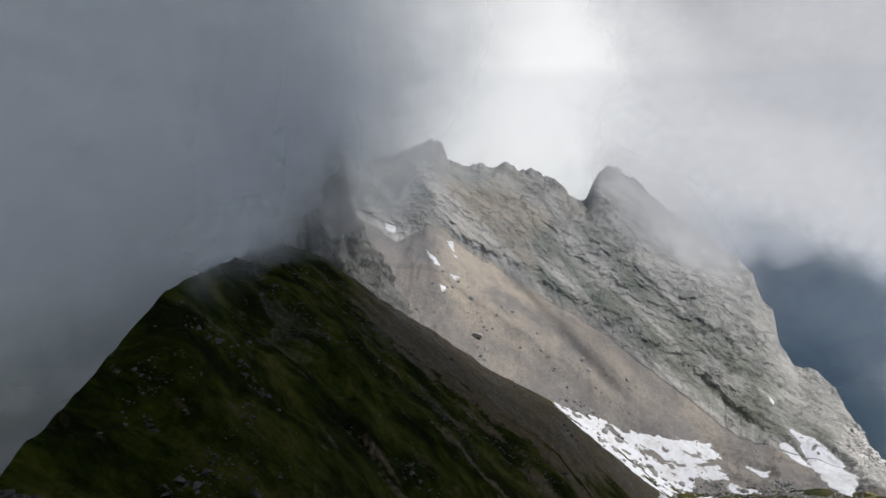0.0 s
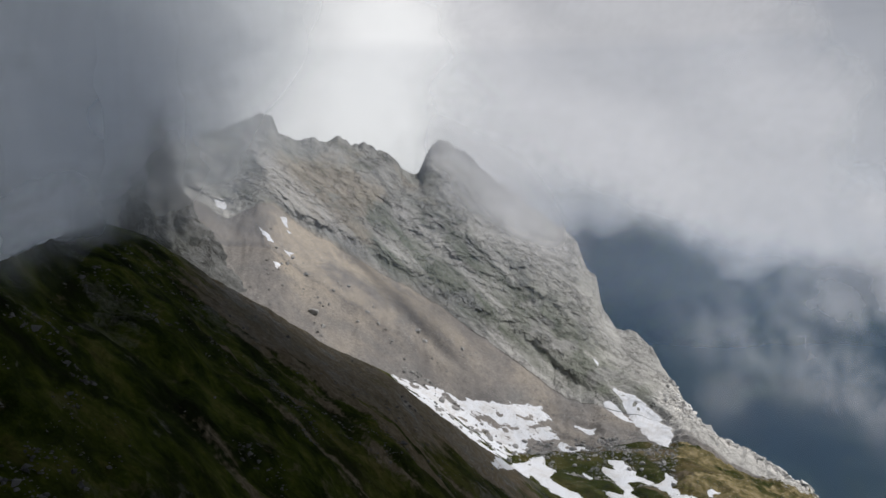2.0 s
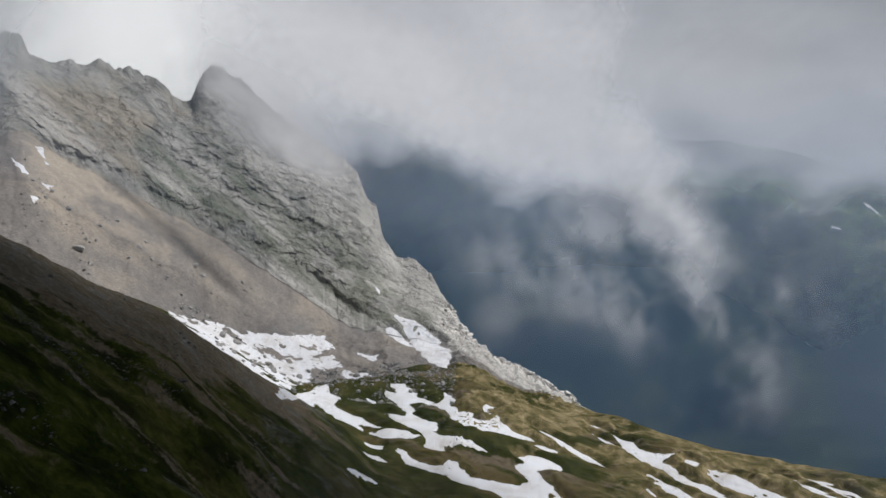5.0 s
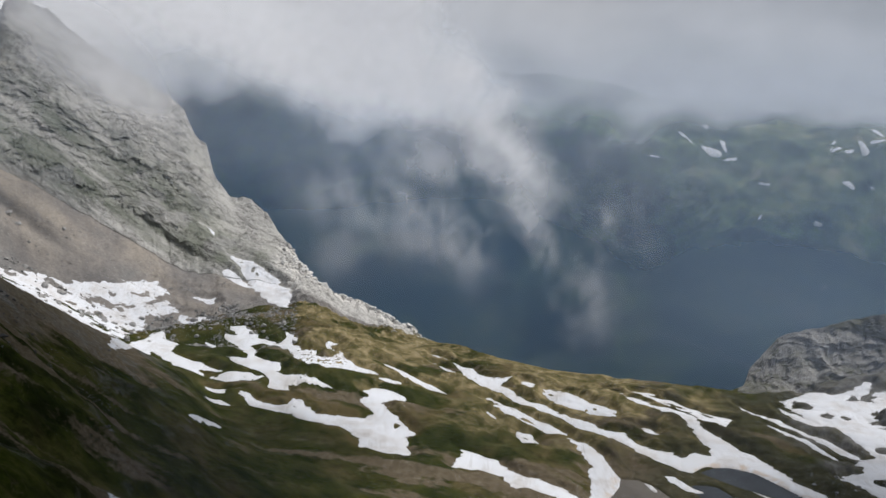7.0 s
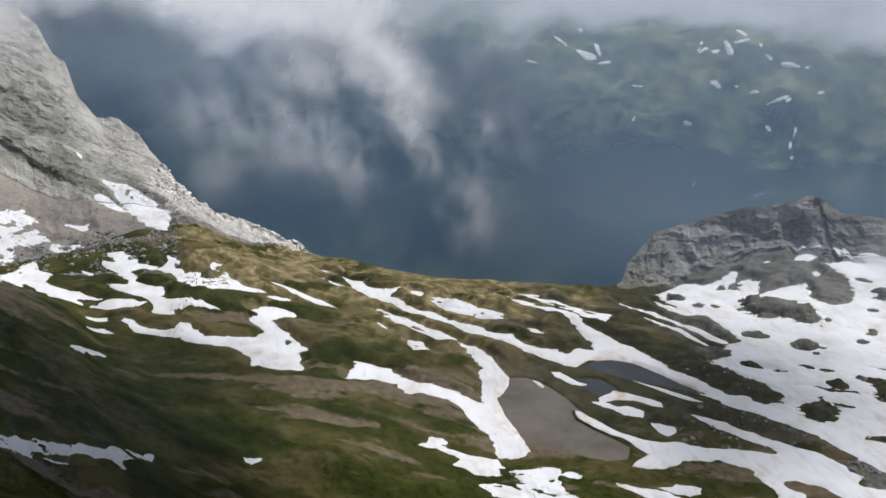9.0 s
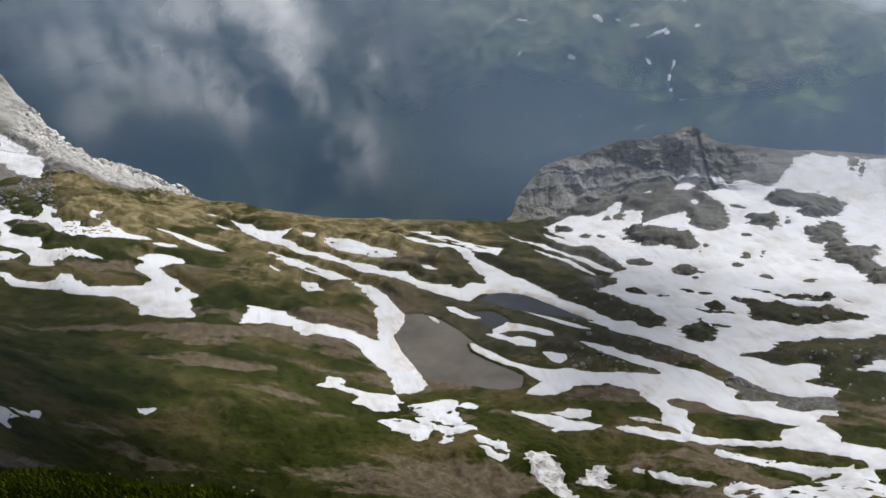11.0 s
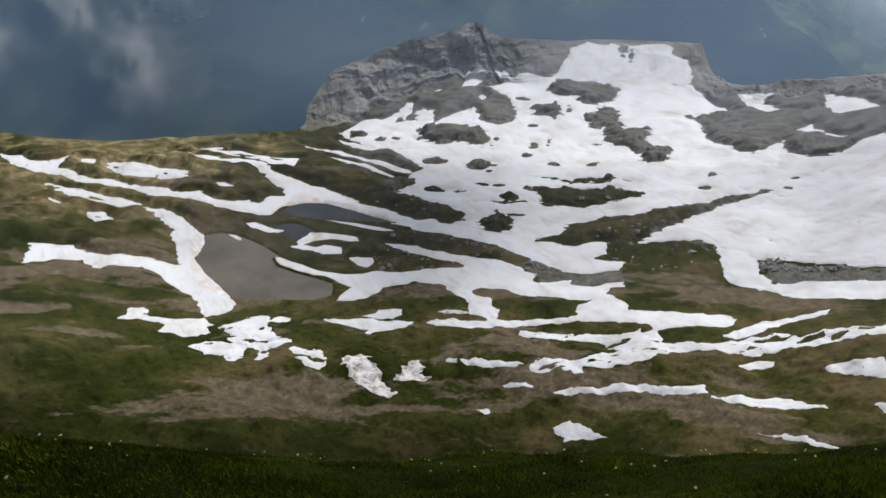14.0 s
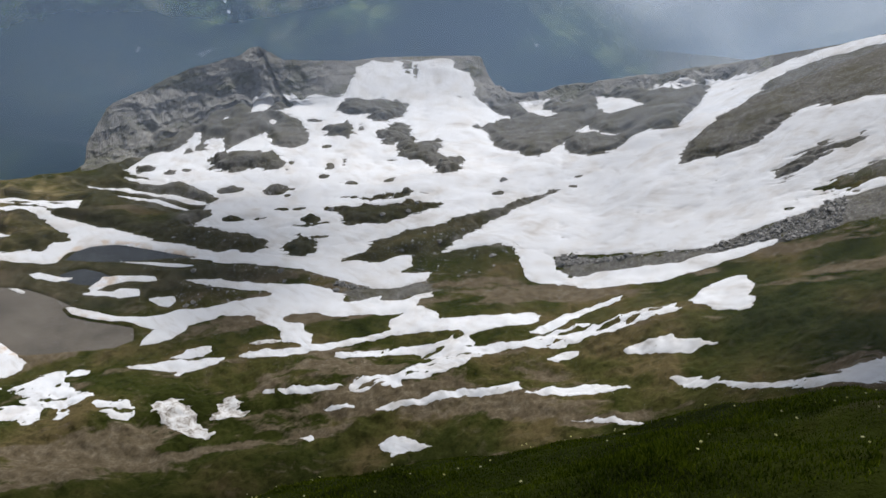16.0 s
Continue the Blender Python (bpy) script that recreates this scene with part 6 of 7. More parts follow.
# ---- pale gravel track on the valley floor ----
ROAD = [(49.3, -16.95), (50.6, -17.22), (52.2, -17.6), (53.8, -18.05), (55.0, -18.4), (56.0, -18.7), (56.1, -19.1)]  # bearing, angle above the eye's level
walked = np.linspace(0, 1, 60)
road_az, road_el = [np.interp(walked, np.linspace(0, 1, len(ROAD)), [p[k] for p in ROAD]) for k in (0, 1)]
far_rows = np.nonzero(seg >= 11.2)[0]
path = []
for a, e in zip(road_az, road_el):
    j = int(np.argmin(np.abs(BEAR - a)))
    rise = np.degrees(np.arctan2(Z[far_rows, j], np.hypot(X[far_rows, j], Y[far_rows, j])))
    i = int(np.argmax(rise >= e))
    u = (e - rise[i - 1]) / (rise[i] - rise[i - 1])
    path.append(Vector([g[far_rows[i - 1], j] + u * (g[far_rows[i], j] - g[far_rows[i - 1], j]) for g in (X, Y, Z)]) + Vector((0, 0, 2.5)))
bm = bmesh.new()
rims = []
for k, p in enumerate(path):
    way = path[min(k + 1, 59)] - path[max(k - 1, 0)]
    side = Vector((way.y, -way.x, 0)).normalized() * 6
    rims.append([bm.verts.new(p + side), bm.verts.new(p - side), bm.verts.new(p - side - Vector((0, 0, 6))), bm.verts.new(p + side - Vector((0, 0, 6)))])
for a, b in zip(rims, rims[1:]):
    for k in range(4):
        bm.faces.new((a[k], b[k], b[(k + 1) % 4], a[(k + 1) % 4]))
me = bpy.data.meshes.new("road")
bm.to_mesh(me), bm.free()
me.materials.append(STONE)
tagged(new("road", me), "pale gravel track across the valley floor", "road", kind="structure")
# ---- rock tower on the ridge, boulders, stones ----
def at_sheet(bear, s):
    """Place on the land at a bearing and a step of the profile."""
    u = (bear + 31) / STEP
    j = int(min(max(u, 0), 1298))
    i = int(min(max(np.searchsorted(seg, s) - 1, 0), len(seg) - 2))
    u, v = u - j, (s - seg[i]) / (seg[i + 1] - seg[i])
    return Vector([(1 - v) * ((1 - u) * g[i, j] + u * g[i, j + 1]) + v * ((1 - u) * g[i + 1, j] + u * g[i + 1, j + 1]) for g in (X, Y, Z)])


def bare_at(bear, s_):
    j = int(np.clip(np.searchsorted(AZ[:1301], bear), 0, 1300))
    return snow_all[int(np.argmin(np.abs(seg - s_))), j] < -0.8


def rubble_at(bear, s_):
    j = int(np.clip(np.searchsorted(AZ[:1301], bear), 0, 1300))
    return RUBBLE[int(np.argmin(np.abs(seg - s_))), j] > 0.4


def tower(name, centre, foot_z, top_z, wide, deep, seed):
    rows, around = 90, 120
    t, a = np.meshgrid(np.linspace(0, 1, rows), np.linspace(0, 2 * np.pi, around, endpoint=False), indexing="ij")
    shape = np.interp(t, (0, 0.12, 0.35, 0.75, 0.93, 1.0), (1.25, 1.1, 1.0, 0.82, 0.5, 0.05))
    lean = -0.22 * smooth(0.3, 1, t)
    apron = 1.1 * np.clip(np.cos(a), 0, 1) * (1 - smooth(0, 0.62, t))
    x, y = np.cos(a) * wide * (shape + apron) + lean * wide, np.sin(a) * deep * shape
    z = foot_z + (top_z - foot_z) * np.interp(t, (0, 0.93, 1), (0, 0.97, 1.0))
    groove = fbm(x, y, z * 0.16, 7, 5, 0.55, seed=seed, ridged=True)
    lump = fbm(x, y, z * 0.6, 14, 4, 0.55, seed=seed + 9)
    k = 1 + 0.3 * groove + 0.35 * lump
    x, y, z = x * k, y * k, z + lump * 12 * smooth(0.4, 1, t)
    cx, cy = centre
    turn = math.atan2(cx, cy)
    wx, wy = cx + x * math.cos(turn) + y * math.sin(turn), cy - x * math.sin(turn) + y * math.cos(turn)
    i = np.arange(rows * around).reshape(rows, around)
    n = np.roll(i, -1, 1)
    quads = np.stack([i[:-1], n[:-1], n[1:], i[1:]], -1).reshape(-1, 4)
    me = bpy.data.meshes.new(name)
    me.from_pydata(np.stack([wx, wy, z], -1).reshape(-1, 3).tolist(), [], quads.tolist())
    me.polygons.foreach_set("use_smooth", np.ones(len(quads), dtype=bool))
    me.materials.append(ROCK)
    return new(name, me)


def bearing_place(bear, dist):
    return dist * math.sin(radians(bear)), dist * math.cos(radians(bear))


tagged(tower("rock_tower", bearing_place(-8.0, 318), -34, 33, 11.0, 15, 201), "grey grooved rock tower fading into the fog", "rock")
tagged(tower("rock_tower", bearing_place(-10.6, 300), -26, -5, 7, 9, 221), "low dark rock knob beside the taller tower", "rock")


def boulder_mesh(seed, mat):
    bm = bmesh.new()
    bmesh.ops.create_icosphere(bm, subdivisions=2, radius=1.0)
    rnd = random.Random(seed)
    cuts = [(Vector((rnd.gauss(0, 1), rnd.gauss(0, 1), rnd.gauss(0, 0.8))).normalized(), rnd.uniform(0.45, 0.85)) for _ in range(9)]
    for v in bm.verts:
        for n, d in cuts:  # flat broken faces
            over = v.co.dot(n) - d
            if over > 0:
                v.co -= n * over
        v.co *= 1 + 0.10 * noise.noise(v.co * 2.3 + Vector((seed, 0, 0)))
        v.co.z *= 0.8
    me = bpy.data.meshes.new("boulder")
    bm.to_mesh(me), bm.free()
    me.materials.append(mat)
    return me


BOULDERS = [boulder_mesh(300 + k, STONE) for k in range(7)]
PALE_BLOCKS = [boulder_mesh(320 + k, PALE_STONE) for k in range(6)]
DARK_BLOCKS = [boulder_mesh(340 + k, DARK_STONE) for k in range(5)]
rnd = random.Random(5)


def boulder(place_, size, label, group, kinds=None):
    ob = new("boulder", rnd.choice(kinds or BOULDERS))
    ob.matrix_world = Matrix.LocRotScale(place_ + Vector((0, 0, 0.18 * size)), Euler((rnd.uniform(-0.3, 0.3), rnd.uniform(-0.3, 0.3), rnd.uniform(0, 6.28))),
                                         Vector((size * rnd.uniform(0.7, 1.25), size * rnd.uniform(0.7, 1.25), size * rnd.uniform(0.6, 1.1))))
    return tagged(ob, label, "boulder", group)


for _ in range(120):  # blocks along the rubble ridge
    b = rnd.uniform(25.5, 34.2)
    boulder(at_sheet(b, rnd.uniform(8.55, 9.0)), rnd.uniform(0.9, 2.2) * (1 + 0.5 * (rnd.random() < 0.12)), "pale angular limestone block on the rubble ridge", "blocks of the rubble ridge", PALE_BLOCKS)
for _ in range(90):  # blocks among the snow at the scree's foot
    b = rnd.uniform(9, 24)
    boulder(at_sheet(b, rnd.uniform(6.55, 7.12)), rnd.uniform(0.7, 1.9) + 1.4 * (rnd.random() < 0.1), "grey boulder among snow at the foot of the scree", "boulders at the scree's foot")
for b, s_, size in ((2.3, 7.22, 5.0), (2.9, 7.15, 3.0), (9.1, 7.55, 4.2), (9.6, 7.5, 2.6), (4.6, 7.62, 2.4), (5.8, 7.45, 2.2), (6.5, 7.4, 2.0), (3.6, 7.5, 1.8), (6.2, 7.55, 1.9), (1.0, 7.6, 2.2), (0.3, 7.5, 1.7), (7.4, 7.3, 1.8), (5.2, 7.3, 1.6), (8.2, 7.2, 2.0)):
    boulder(at_sheet(b, s_), 0.75 * size, "grey boulder lying on the scree slope", "boulders on the scree")
for b0, s0, n in ((-20.5, 4.62, 9), (-18.8, 4.72, 7), (-15.4, 4.10, 12), (-13.6, 4.14, 9), (-24, 4.5, 12), (-26, 4.3, 10), (-22.5, 4.3, 10), (-12, 4.3, 5), (-16.5, 4.85, 6), (-9, 4.5, 4), (-5, 4.3, 4)):
    for _ in range(n // 2):  # outcrops on the ridge, stone darkened for its shade
        boulder(at_sheet(rnd.gauss(b0, 0.8), min(rnd.gauss(s0, 0.03), 4.97)), rnd.uniform(0.2, 0.5), "dark grey rock in the turf of the ridge", "rocks on the ridge", DARK_BLOCKS)
boulder(at_sheet(83.6, 6.62), 3.4, "lone grey boulder standing in the snowfield", "boulders of the snowfield")


def stones(name, spots, mat, label):
    """Many small stones as one mesh."""
    verts, faces = [], []
    shape = [Vector(p) for p in ((1, 0, 0.1), (0.4, 0.9, 0), (-0.7, 0.7, 0.15), (-1, -0.2, 0), (-0.3, -0.9, 0.1), (0.7, -0.7, 0), (0.2, 0.15, 0.75), (-0.25, -0.1, 0.6))]
    tris = ((0, 1, 6), (1, 2, 6), (2, 7, 6), (2, 3, 7), (3, 4, 7), (4, 6, 7), (4, 5, 6), (5, 0, 6))
    for p, size in spots:
        turn, k = Euler((rnd.uniform(-0.5, 0.5), rnd.uniform(-0.5, 0.5), rnd.uniform(0, 6.28))).to_matrix(), len(verts)
        verts += [p + turn @ (v * size * rnd.uniform(0.75, 1.25)) for v in shape]
        faces += [tuple(k + q for q in f) for f in tris]
    me = bpy.data.meshes.new(name)
    me.from_pydata(verts, [], faces)
    me.materials.append(mat)
    return tagged(new(name, me), label, "stones", kind="stuff")


def scatter(n, b0, b1, s0, s1, size, keep):
    spots = []
    while len(spots) < n:
        b, s_ = rnd.uniform(b0, b1), rnd.uniform(s0, s1)
        p = at_sheet(b, s_) + Vector((rnd.uniform(-0.6, 0.6), rnd.uniform(-0.6, 0.6), -0.05))
        if keep(p, b, s_):
            spots.append((p, size * rnd.lognormvariate(0, 0.55)))
    return spots


def clump(p, scale, level, shift=0.0):
    return noise.noise(Vector((p.x / scale + shift, p.y / scale, 0.3))) > level


stones("ridge_stones", scatter(3800, -28, 14, 4.02, 4.97, 0.22, lambda p, b, s_: clump(p, 16, 0.12) and clump(p, 4, 0.1, 7)), DARK_STONE, "grey stones scattered in clumps on the dark turf")
stones("ridge_outcrops", scatter(1400, -28, -9, 4.02, 4.75, 0.14, lambda p, b, s_: clump(p, 9, 0.16, 3) and clump(p, 2.5, 0.05, 11)), DARK_STONE, "small grey stones breaking through the turf of the ridge")
stones("scree_stones", scatter(900, -4, 22, 7.02, 7.75, 0.36, lambda p, b, s_: clump(p, 22, 0.05)), STONE, "grey stones strewn over the scree")
stones("foot_stones", scatter(1500, 8, 26, 6.5, 7.15, 0.55, lambda p, b, s_: clump(p, 18, -0.15) and bare_at(b, s_)), STONE, "grey rubble among the snow patches")
stones("toe_stones", scatter(1500, 25, 34.3, 8.2, 9.05, 0.6, lambda p, b, s_: True), PALE_STONE, "pale rubble of the ridge's toe")
stones("moraine_stones", scatter(3200, 82, 106, 5.3, 6.6, 0.33, lambda p, b, s_: rubble_at(b, s_) and bare_at(b, s_)), STONE, "grey rubble of the moraine beside the snowfield")
stones("basin_stones", scatter(500, 60, 90, 5.3, 6.9, 0.5, lambda p, b, s_: (rubble_at(b, s_) or rnd.random() < 0.02) and bare_at(b, s_)), STONE, "grey stones on the basin floor")

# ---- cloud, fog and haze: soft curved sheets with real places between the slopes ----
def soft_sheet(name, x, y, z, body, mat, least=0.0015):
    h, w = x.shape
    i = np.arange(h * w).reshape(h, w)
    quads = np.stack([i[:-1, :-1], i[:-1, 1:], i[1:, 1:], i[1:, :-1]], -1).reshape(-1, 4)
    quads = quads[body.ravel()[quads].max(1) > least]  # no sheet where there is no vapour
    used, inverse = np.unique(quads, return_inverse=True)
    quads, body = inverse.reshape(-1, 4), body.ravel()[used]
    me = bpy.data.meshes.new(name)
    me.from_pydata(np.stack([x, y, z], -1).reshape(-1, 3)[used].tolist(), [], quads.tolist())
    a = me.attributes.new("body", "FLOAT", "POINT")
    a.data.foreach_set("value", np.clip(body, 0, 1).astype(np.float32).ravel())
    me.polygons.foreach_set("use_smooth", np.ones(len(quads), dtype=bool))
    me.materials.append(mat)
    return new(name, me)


def fade(az, el, a, e):
    """Nothing at the rim of a sheet, whole a and e degrees inside it."""
    return smooth(0, a, az - az.min()) * smooth(0, a, az.max() - az) * smooth(0, e, el - el.min()) * smooth(0, e, el.max() - el)


def bearings(a0, a1, e0, e1, step):
    return np.meshgrid(np.arange(a0, a1 + step, step), np.arange(e0, e1 + step, step))


def place(az, el, r):
    c = np.cos(np.radians(el))
    return r * c * np.sin(np.radians(az)), r * c * np.cos(np.radians(az)), r * np.sin(np.radians(el))


# fog that drifts over the ridge from the west
az, el = bearings(-40, 18, -24, 34, 0.5)
for k, reach in enumerate((0.92, 1.06)):
    r = sum(w * np.interp(az + d, (-40, -27, -20, -14, -10, -6, 0, 6, 12), (105, 140, 175, 215, 262, 290, 390, 480, 520)) for d, w in ((-5, 0.1), (-3.5, 0.12), (-2, 0.17), (0, 0.22), (2, 0.17), (3.5, 0.12), (5, 0.1))) * reach
    puff = fbm(az * 1.0, el * 1.4, 0 * az + 9 * k, 9, 4, 0.55, seed=111 + k)
    base = np.interp(az, (-40, -18, -14, -10, -6.5, -3, 1, 6, 12), (-42, -16, -6.0, -2.4, -0.6, -0.2, 3.6, 9, 16))
    body = smooth(-1.5, 9, el - base + puff * 5) * 0.9 * (1 - smooth(-6, 12, az + 6 * puff)) * (0.22 + 0.78 * smooth(-14, -1, el + 4 * puff)) * (1 - 0.45 * smooth(5, 16, el + 4 * puff))
    tagged(soft_sheet("fog", *place(az, el, r * (1 + 0.05 * puff)), body * fade(az, el, 3, 2), FOG), "grey fog drifting over the grassy ridge", "fog", "fog on the ridge", "stuff")
# fog bank beyond the ridge in the west, its shade put into the colour
az, el = bearings(-44, -6, -36, 6, 0.5)
puff = fbm(az, el * 1.3, 0 * az, 10, 4, 0.55, seed=115)
body = 0.92 * (1 - smooth(-14, 4, el + 5 * puff)) * (1 - smooth(-16, -9, az + 3 * puff))
tagged(soft_sheet("fog", *place(az, el, 420 + 20 * puff), body * fade(az, el, 2, 2), SHADED_FOG), "fog bank behind the grassy ridge, coloured dark as in shade", "fog", "fog on the ridge", "stuff")
# wisps that curl over the ridge's top and round the tower
az, el = bearings(-24, 0, -10, 12, 0.35)
for k, (reach, lumps) in enumerate((((100, 135, 170, 225, 272, 298), ((-13.6, -1.5, 3.2, 2.0, 0.85), (-8.2, 4.2, 3.2, 3.2, 0.6), (-6.2, 1.2, 2.4, 3.2, 0.42))), ((140, 187, 240, 281, 312, 340), ((-11.6, 1.5, 2.8, 4.5, 0.75),)))):
    puff = fbm(az, el * 1.2, 0 * az + 5 * k, 5, 5, 0.55, seed=116 + k)
    body = np.max([much * np.exp(-((az - a0 + 1.5 * puff) / wa) ** 2 - ((el - e0 + 2 * puff) / we) ** 2) for a0, e0, wa, we, much in lumps], axis=0)
    r = np.interp(az, (-24, -16, -13, -11, -8, 0), reach)
    tagged(soft_sheet("fog", *place(az, el, r), body * fade(az, el, 3, 2), FOG), "wisp of grey fog on the ridge's top", "fog", "fog on the ridge", "stuff")
# mist on the crest
az, el = bearings(-4, 26, -12, 10, 0.4)
puff = fbm(az, el * 1.2, 0 * az, 7, 4, 0.55, seed=121)
spine = np.interp(az, (-4, 4, 10, 14, 19, 26), (5.5, 4, 2.4, 0.4, -2.4, -8))
off = el - spine + 1.5 * puff
body = 0.9 * np.exp(-(off / np.where(off > 0, 3.2, 1.9)) ** 2) * (smooth(8.2, 10.8, az + 1.5 * puff) + 0.3 * (1 - smooth(2, 5, az))) * (1 - smooth(15, 21, az)) * (0.8 + 0.5 * puff)
tagged(soft_sheet("mist", *place(az, el, 602 + 9 * el), body * fade(az, el, 3, 2), CLOUD), "thin white mist clinging to the rocky crest", "mist", kind="stuff")
# the great cloud beyond the mountain: one slanting lobe with a torn lower edge
LOBE = [(4, 2), (14, 0.6), (18, -0.2), (21, -0.6), (24, -2.4), (26, -4.2), (29, -4.0), (32, -4.8), (36, -6.4), (39, -7.2), (42.4, -8.6), (42.2, -5.8), (40.6, -2.6), (38.4, 0.8), (36.6, 3.6), (34.6, 7.6), (32, 13), (28, 30), (0, 30)]
az, el = bearings(4, 56, -20, 27, 0.3)
for k, reach in enumerate((1250, 1700)):
    puff = fbm(az * 0.9, el, 0 * az + 7 * k, 7, 6, 0.55, seed=131)
    inside = outline_field(az, el, LOBE)
    main = smooth(-0.9, 3.2, inside + 3.2 * puff) * smooth(7, 15, az + 3 * puff) * (0.80 + 0.55 * puff) * (1 - 0.5 * smooth(4.5, 9, -el))
    # torn shreds that hang from it
    rags = fbm(az * 0.9 + 0.25 * el, el * 0.6, 0 * az, 4.5, 6, 0.62, seed=137)
    shred = 0
    for a0, e0, a1, e1, wide, much in ((28.5, -8, 38, -11.5, 2.4, 0.36), (38, -6, 43, -12, 1.6, 0.5), (30, -5, 40, -8, 2.0, 0.4), (45.3, -5.5, 43.6, -7.8, 0.8, 0.36), (43.6, -7.8, 47, -10.6, 0.9, 0.36), (47, -10.6, 44.8, -16, 2.2, 0.24), (31, -9.5, 29, -12.5, 1.8, 0.2), (38, -11, 46, -13, 2.0, 0.2)):
        u = np.clip(((az - a0) * (a1 - a0) + (el - e0) * (e1 - e0)) / ((a1 - a0) ** 2 + (e1 - e0) ** 2), 0, 1)
        d = np.hypot(az - a0 - u * (a1 - a0), el - e0 - u * (e1 - e0))
        shred = np.maximum(shred, much * np.exp(-(d / wide) ** 2))
    shred = shred * smooth(-0.4, 0.5, rags) * 1.05 * (k == 0)
    bulge = 1 - 0.02 * fbm(az * 0.8, el, 0 * az + 7 * k, 9, 2, 0.4, seed=131)
    tagged(soft_sheet("cloud", *place(az, el, reach * (1 + 0.042 * (el + 8)) * bulge), np.maximum(main * 0.92, shred) * fade(az, el, 4, 2), CLOUD), "large pale cloud with ragged hanging wisps", "cloud", "clouds over the valley", "stuff")
# high grey layer over the valley, and a lobe that sinks into it in the east
az, el = bearings(10, 126, -22, 28, 0.5)
puff = fbm(az * 0.6, el, 0 * az, 8, 6, 0.58, seed=141)
base = np.interp(az, (2, 20, 30, 39, 43, 52, 62, 75, 84, 88, 91, 94, 97, 103, 108, 120), (-1, -2.5, -4, -4.2, -4.8, -4.7, -4.3, -5.4, -6, -8.5, -12, -15, -16, -13, -11, -9))
body = np.maximum(smooth(-0.9 - 3 * smooth(80, 88, az), 1.5 + 4 * smooth(80, 88, az), el - base + puff * 3.0), 0.16 * smooth(-11, -4, el + 3 * puff)) * (0.88 + 0.3 * puff) * (1 - 0.3 * np.exp(-((az - 40.5 + 0.45 * el) / 2.2) ** 2 - ((el - 0.5) / 3.5) ** 2)) * (1 - 0.35 * smooth(80, 90, az) * (1 - smooth(-12, -6, el)))
tagged(soft_sheet("cloud", *place(az, el, 2600 * (1 + 0.042 * (el + 8)) + 40 * fbm(az * 0.6, el, 0 * az, 9, 2, 0.4, seed=141)), body * fade(az, el, 8, 3), GREY_CLOUD, -1), "flat grey cloud layer across the valley", "cloud", "clouds over the valley", "stuff")
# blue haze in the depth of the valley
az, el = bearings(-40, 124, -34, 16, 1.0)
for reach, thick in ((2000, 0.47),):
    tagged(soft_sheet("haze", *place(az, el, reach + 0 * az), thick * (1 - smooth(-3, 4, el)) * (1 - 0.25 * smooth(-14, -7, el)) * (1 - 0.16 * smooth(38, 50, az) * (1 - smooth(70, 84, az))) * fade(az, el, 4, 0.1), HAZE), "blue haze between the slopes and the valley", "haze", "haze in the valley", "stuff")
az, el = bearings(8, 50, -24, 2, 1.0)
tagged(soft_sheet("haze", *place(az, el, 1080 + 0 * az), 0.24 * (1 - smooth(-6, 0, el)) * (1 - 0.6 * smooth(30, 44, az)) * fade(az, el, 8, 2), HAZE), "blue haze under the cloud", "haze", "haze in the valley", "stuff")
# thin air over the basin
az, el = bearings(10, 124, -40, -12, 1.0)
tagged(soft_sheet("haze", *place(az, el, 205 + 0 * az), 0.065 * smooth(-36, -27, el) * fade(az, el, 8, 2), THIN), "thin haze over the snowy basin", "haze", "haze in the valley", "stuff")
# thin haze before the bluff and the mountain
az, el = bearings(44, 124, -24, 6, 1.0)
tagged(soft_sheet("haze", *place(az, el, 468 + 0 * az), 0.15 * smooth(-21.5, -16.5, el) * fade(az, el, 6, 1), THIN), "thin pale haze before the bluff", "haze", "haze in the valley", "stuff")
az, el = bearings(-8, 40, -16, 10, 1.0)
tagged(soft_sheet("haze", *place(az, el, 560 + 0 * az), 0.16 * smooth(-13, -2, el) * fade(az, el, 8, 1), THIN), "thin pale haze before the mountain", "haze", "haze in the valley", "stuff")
# unseen cloud deck added for shade: closed over ridge, torn above mountain and basin
DECK = 320
gx, gy = np.meshgrid(np.arange(-1000, 1001, 25.0), np.arange(-1000, 1001, 25.0))
torn = fbm(gx, gy, 0 * gx, 170, 5, 0.55, seed=157)
drift = (DECK + 90) / math.tan(radians(SUN_EL))
fx, fy = gx - drift * math.sin(radians(SUN_AZ)), gy - drift * math.cos(radians(SUN_AZ))
dist = np.hypot(fx, fy) + (40 + 70 * smooth(-20, 60, fx)) * torn
limit = 300 + 70 * smooth(-20, 60, fx)
closed = (1 - smooth(limit, limit + 60, dist)) * np.maximum(1 - smooth(105, 215, fx - 0.09 * fy + 110 * torn - 80 * smooth(46, 70, np.degrees(np.arctan2(fx, fy)))), 1 - smooth(110, 190, fx + 0.9 * fy + 60 * torn))
closed = closed * (0.35 + 0.65 * smooth(30, 95, dist)) * (0.9 + 0.1 * smooth(-160, -95, fx + 60 * torn))
ang = np.degrees(np.arctan2(fx, fy))
closed = closed * (1 - 0.07 * smooth(30, 55, ang) * (1 - smooth(70, 85, ang)))
# openings set where sun should reach the basin's lip and the scree
rift = np.exp(-((fx - 235) / 165) ** 2 - ((fy - 450) / 150) ** 2)
rift = np.maximum(rift, np.exp(-((fx - 65) / 130) ** 2 - ((fy - 530) / 95) ** 2))
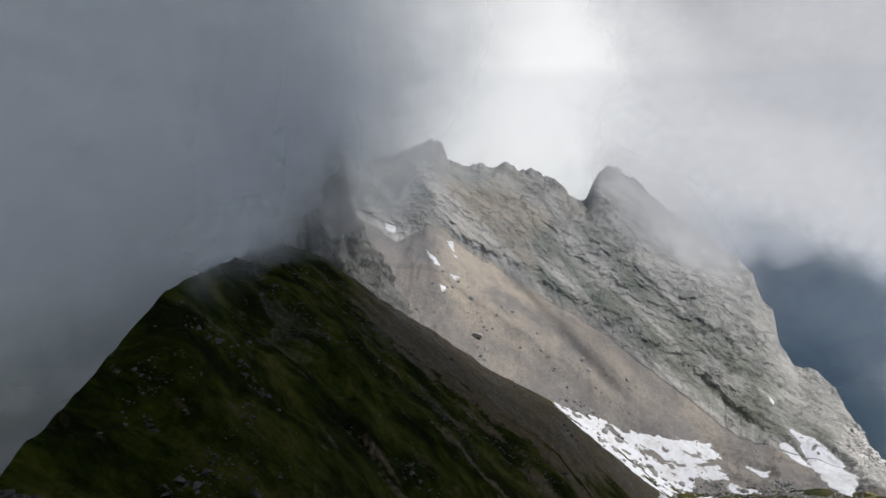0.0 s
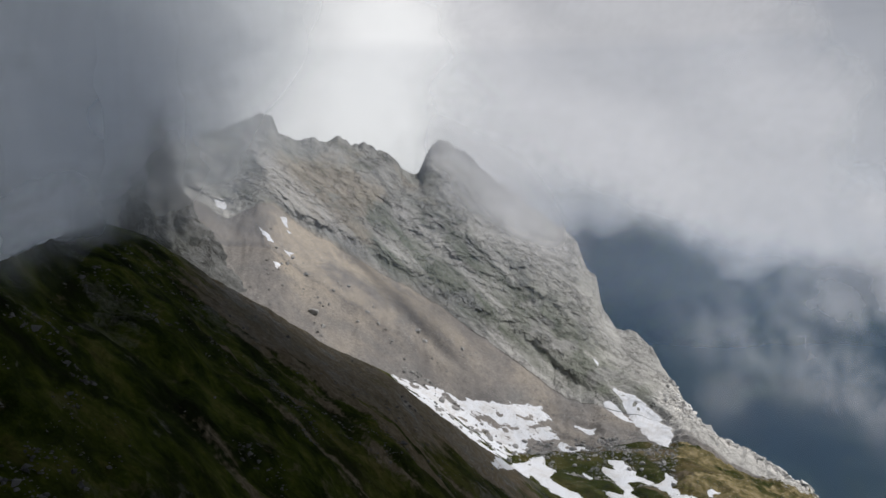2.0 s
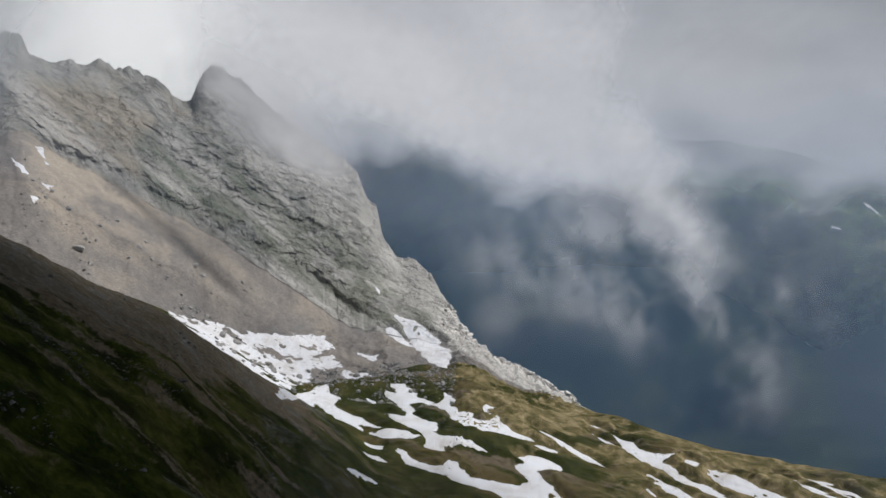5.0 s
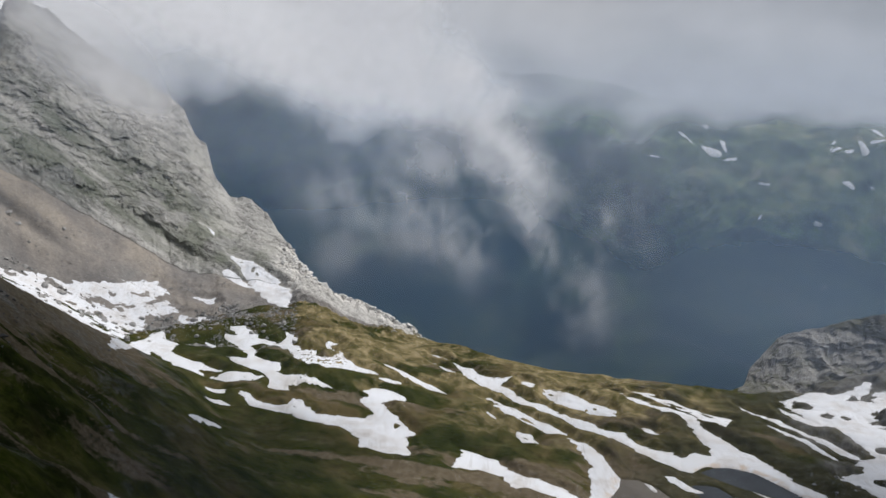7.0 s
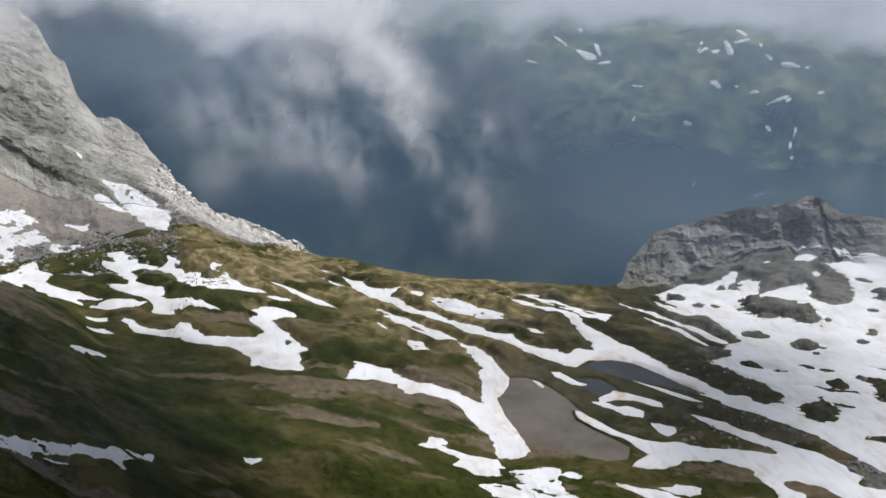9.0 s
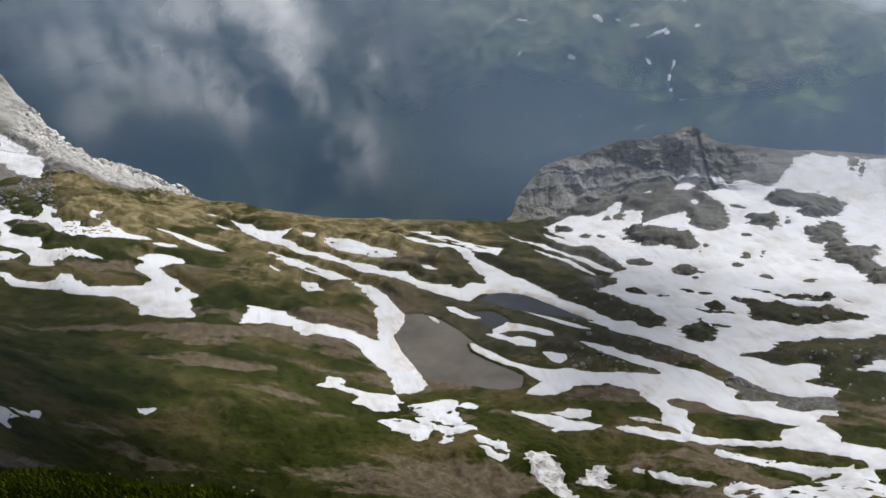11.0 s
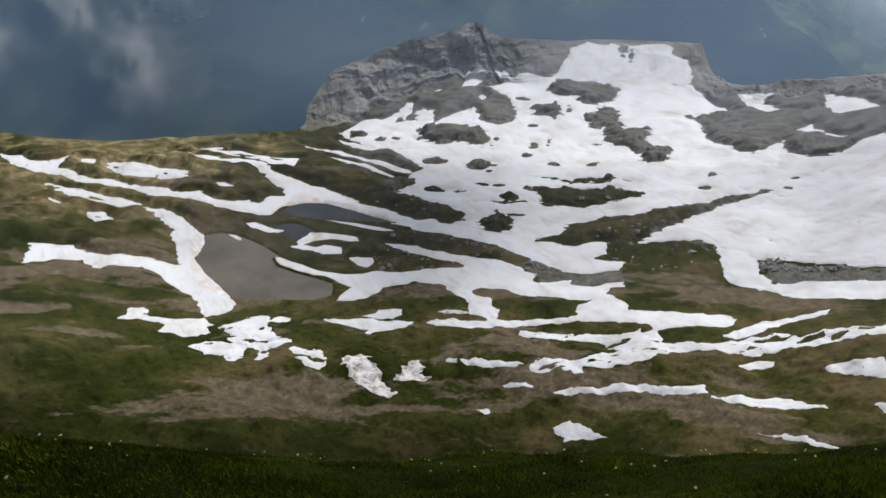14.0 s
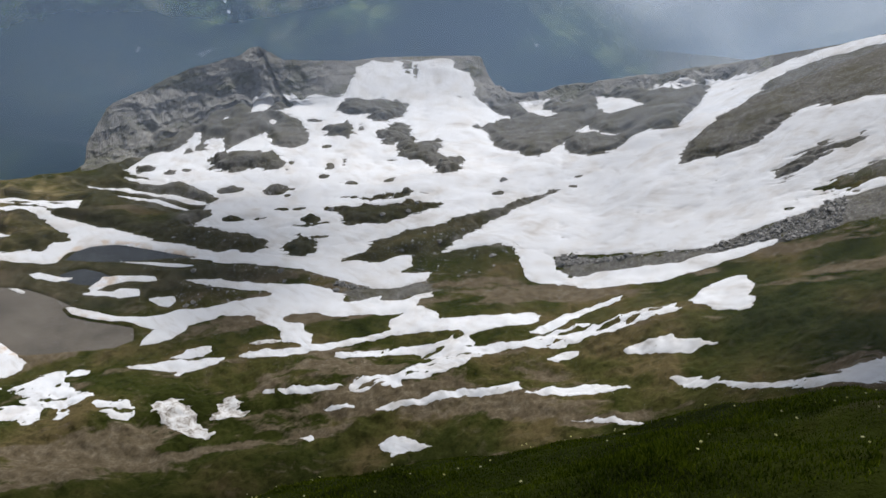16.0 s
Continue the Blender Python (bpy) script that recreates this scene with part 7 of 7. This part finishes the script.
body = np.maximum(0.97 * closed, 0.75 * smooth(0.12, 0.5, torn)) * (1 - 0.95 * rift) * (1 - smooth(700, 980, np.hypot(gx, gy)))
tagged(soft_sheet("shading_deck", gx, gy, DECK + 50 * torn, body, THICK), "unseen broken grey cloud deck added overhead for shade", "cloud", kind="stuff")

# ---- grass and flowers on the near slope ----
r_near = np.random.RandomState(17)


def near_land(bear, dist):
    """Height of the near slope."""
    cols = np.clip(((bear + 31) / STEP).astype(int), 0, 1299)
    out_ = np.zeros(len(bear))
    rows = np.nonzero(seg < 3)[0]
    H = np.hypot(X[rows], Y[rows])
    for c in np.unique(cols):
        m = cols == c
        out_[m] = np.interp(dist[m], H[:, c], Z[rows, c])
    return out_


def blades(count, b0, b1, d0, d1, tall):
    bear, dist = r_near.uniform(b0, b1, count), d0 + (d1 - d0) * r_near.uniform(0, 1, count) ** 0.8
    x, y = dist * np.sin(np.radians(bear)), dist * np.cos(np.radians(bear))
    tuft = 0.55 + 0.9 * np.clip(fbm(x, y, 0 * x, 1.6, 3, seed=161) + 0.35, 0, 1)
    z, h = near_land(bear, dist) - 0.03, tall * tuft * r_near.uniform(0.5, 1.2, count)
    turn, lean, wide = r_near.uniform(0, 6.28, count), r_near.uniform(0.15, 0.7, count) * h, 0.007 + 0.006 * r_near.uniform(0, 1, count)
    ux, uy = np.cos(turn), np.sin(turn)
    lx, ly = -uy * lean, ux * lean
    v = np.stack([np.stack([x - ux * wide, y - uy * wide, z], -1), np.stack([x + ux * wide, y + uy * wide, z], -1),
                  np.stack([x + ux * wide * 0.7 + lx * 0.4, y + uy * wide * 0.7 + ly * 0.4, z + h * 0.6], -1), np.stack([x + lx, y + ly, z + h], -1)], 1)
    me = bpy.data.meshes.new("grass")
    k = np.arange(count)[:, None] * 4
    me.from_pydata(v.reshape(-1, 3).tolist(), [], np.concatenate([k + (0, 1, 2), k + (0, 2, 3)], 0).tolist())
    me.materials.append(BLADE)
    return tagged(new("grass", me), "short dark green alpine grass on the near slope", "grass", kind="stuff")


blades(190000, 12, 112, 5.0, 13.5, 0.075)

verts, faces = [], []
count = 110
bear, dist = r_near.uniform(24, 112, count), r_near.uniform(6.5, 12.5, count)
ground_z = near_land(bear, dist)
for b, d, z in zip(bear, dist, ground_z):
    x, y = bearing_place(b, d)
    size, z = r_near.uniform(0.009, 0.024), z + r_near.uniform(0.06, 0.14)
    k = len(verts)
    tilt = r_near.uniform(-0.4, 0.4, 2)
    verts.append((x, y, z + size * 0.4))
    for q in range(10):
        rad, ang = size * (1.0 if q % 2 else 0.62), q * 0.628
        verts.append((x + rad * math.cos(ang), y + rad * math.sin(ang), z + rad * (tilt[0] * math.cos(ang) + tilt[1] * math.sin(ang))))
    verts.append((x, y, z - size * 0.6))
    for q in range(10):
        faces.append((k, k + 1 + q, k + 1 + (q + 1) % 10)), faces.append((k + 11, k + 1 + (q + 1) % 10, k + 1 + q))
me = bpy.data.meshes.new("flowers")
me.from_pydata(verts, [], faces)
me.materials.append(PETAL)
tagged(new("flowers", me), "small pale yellow flowers dotting the near grass", "flowers", kind="stuff")
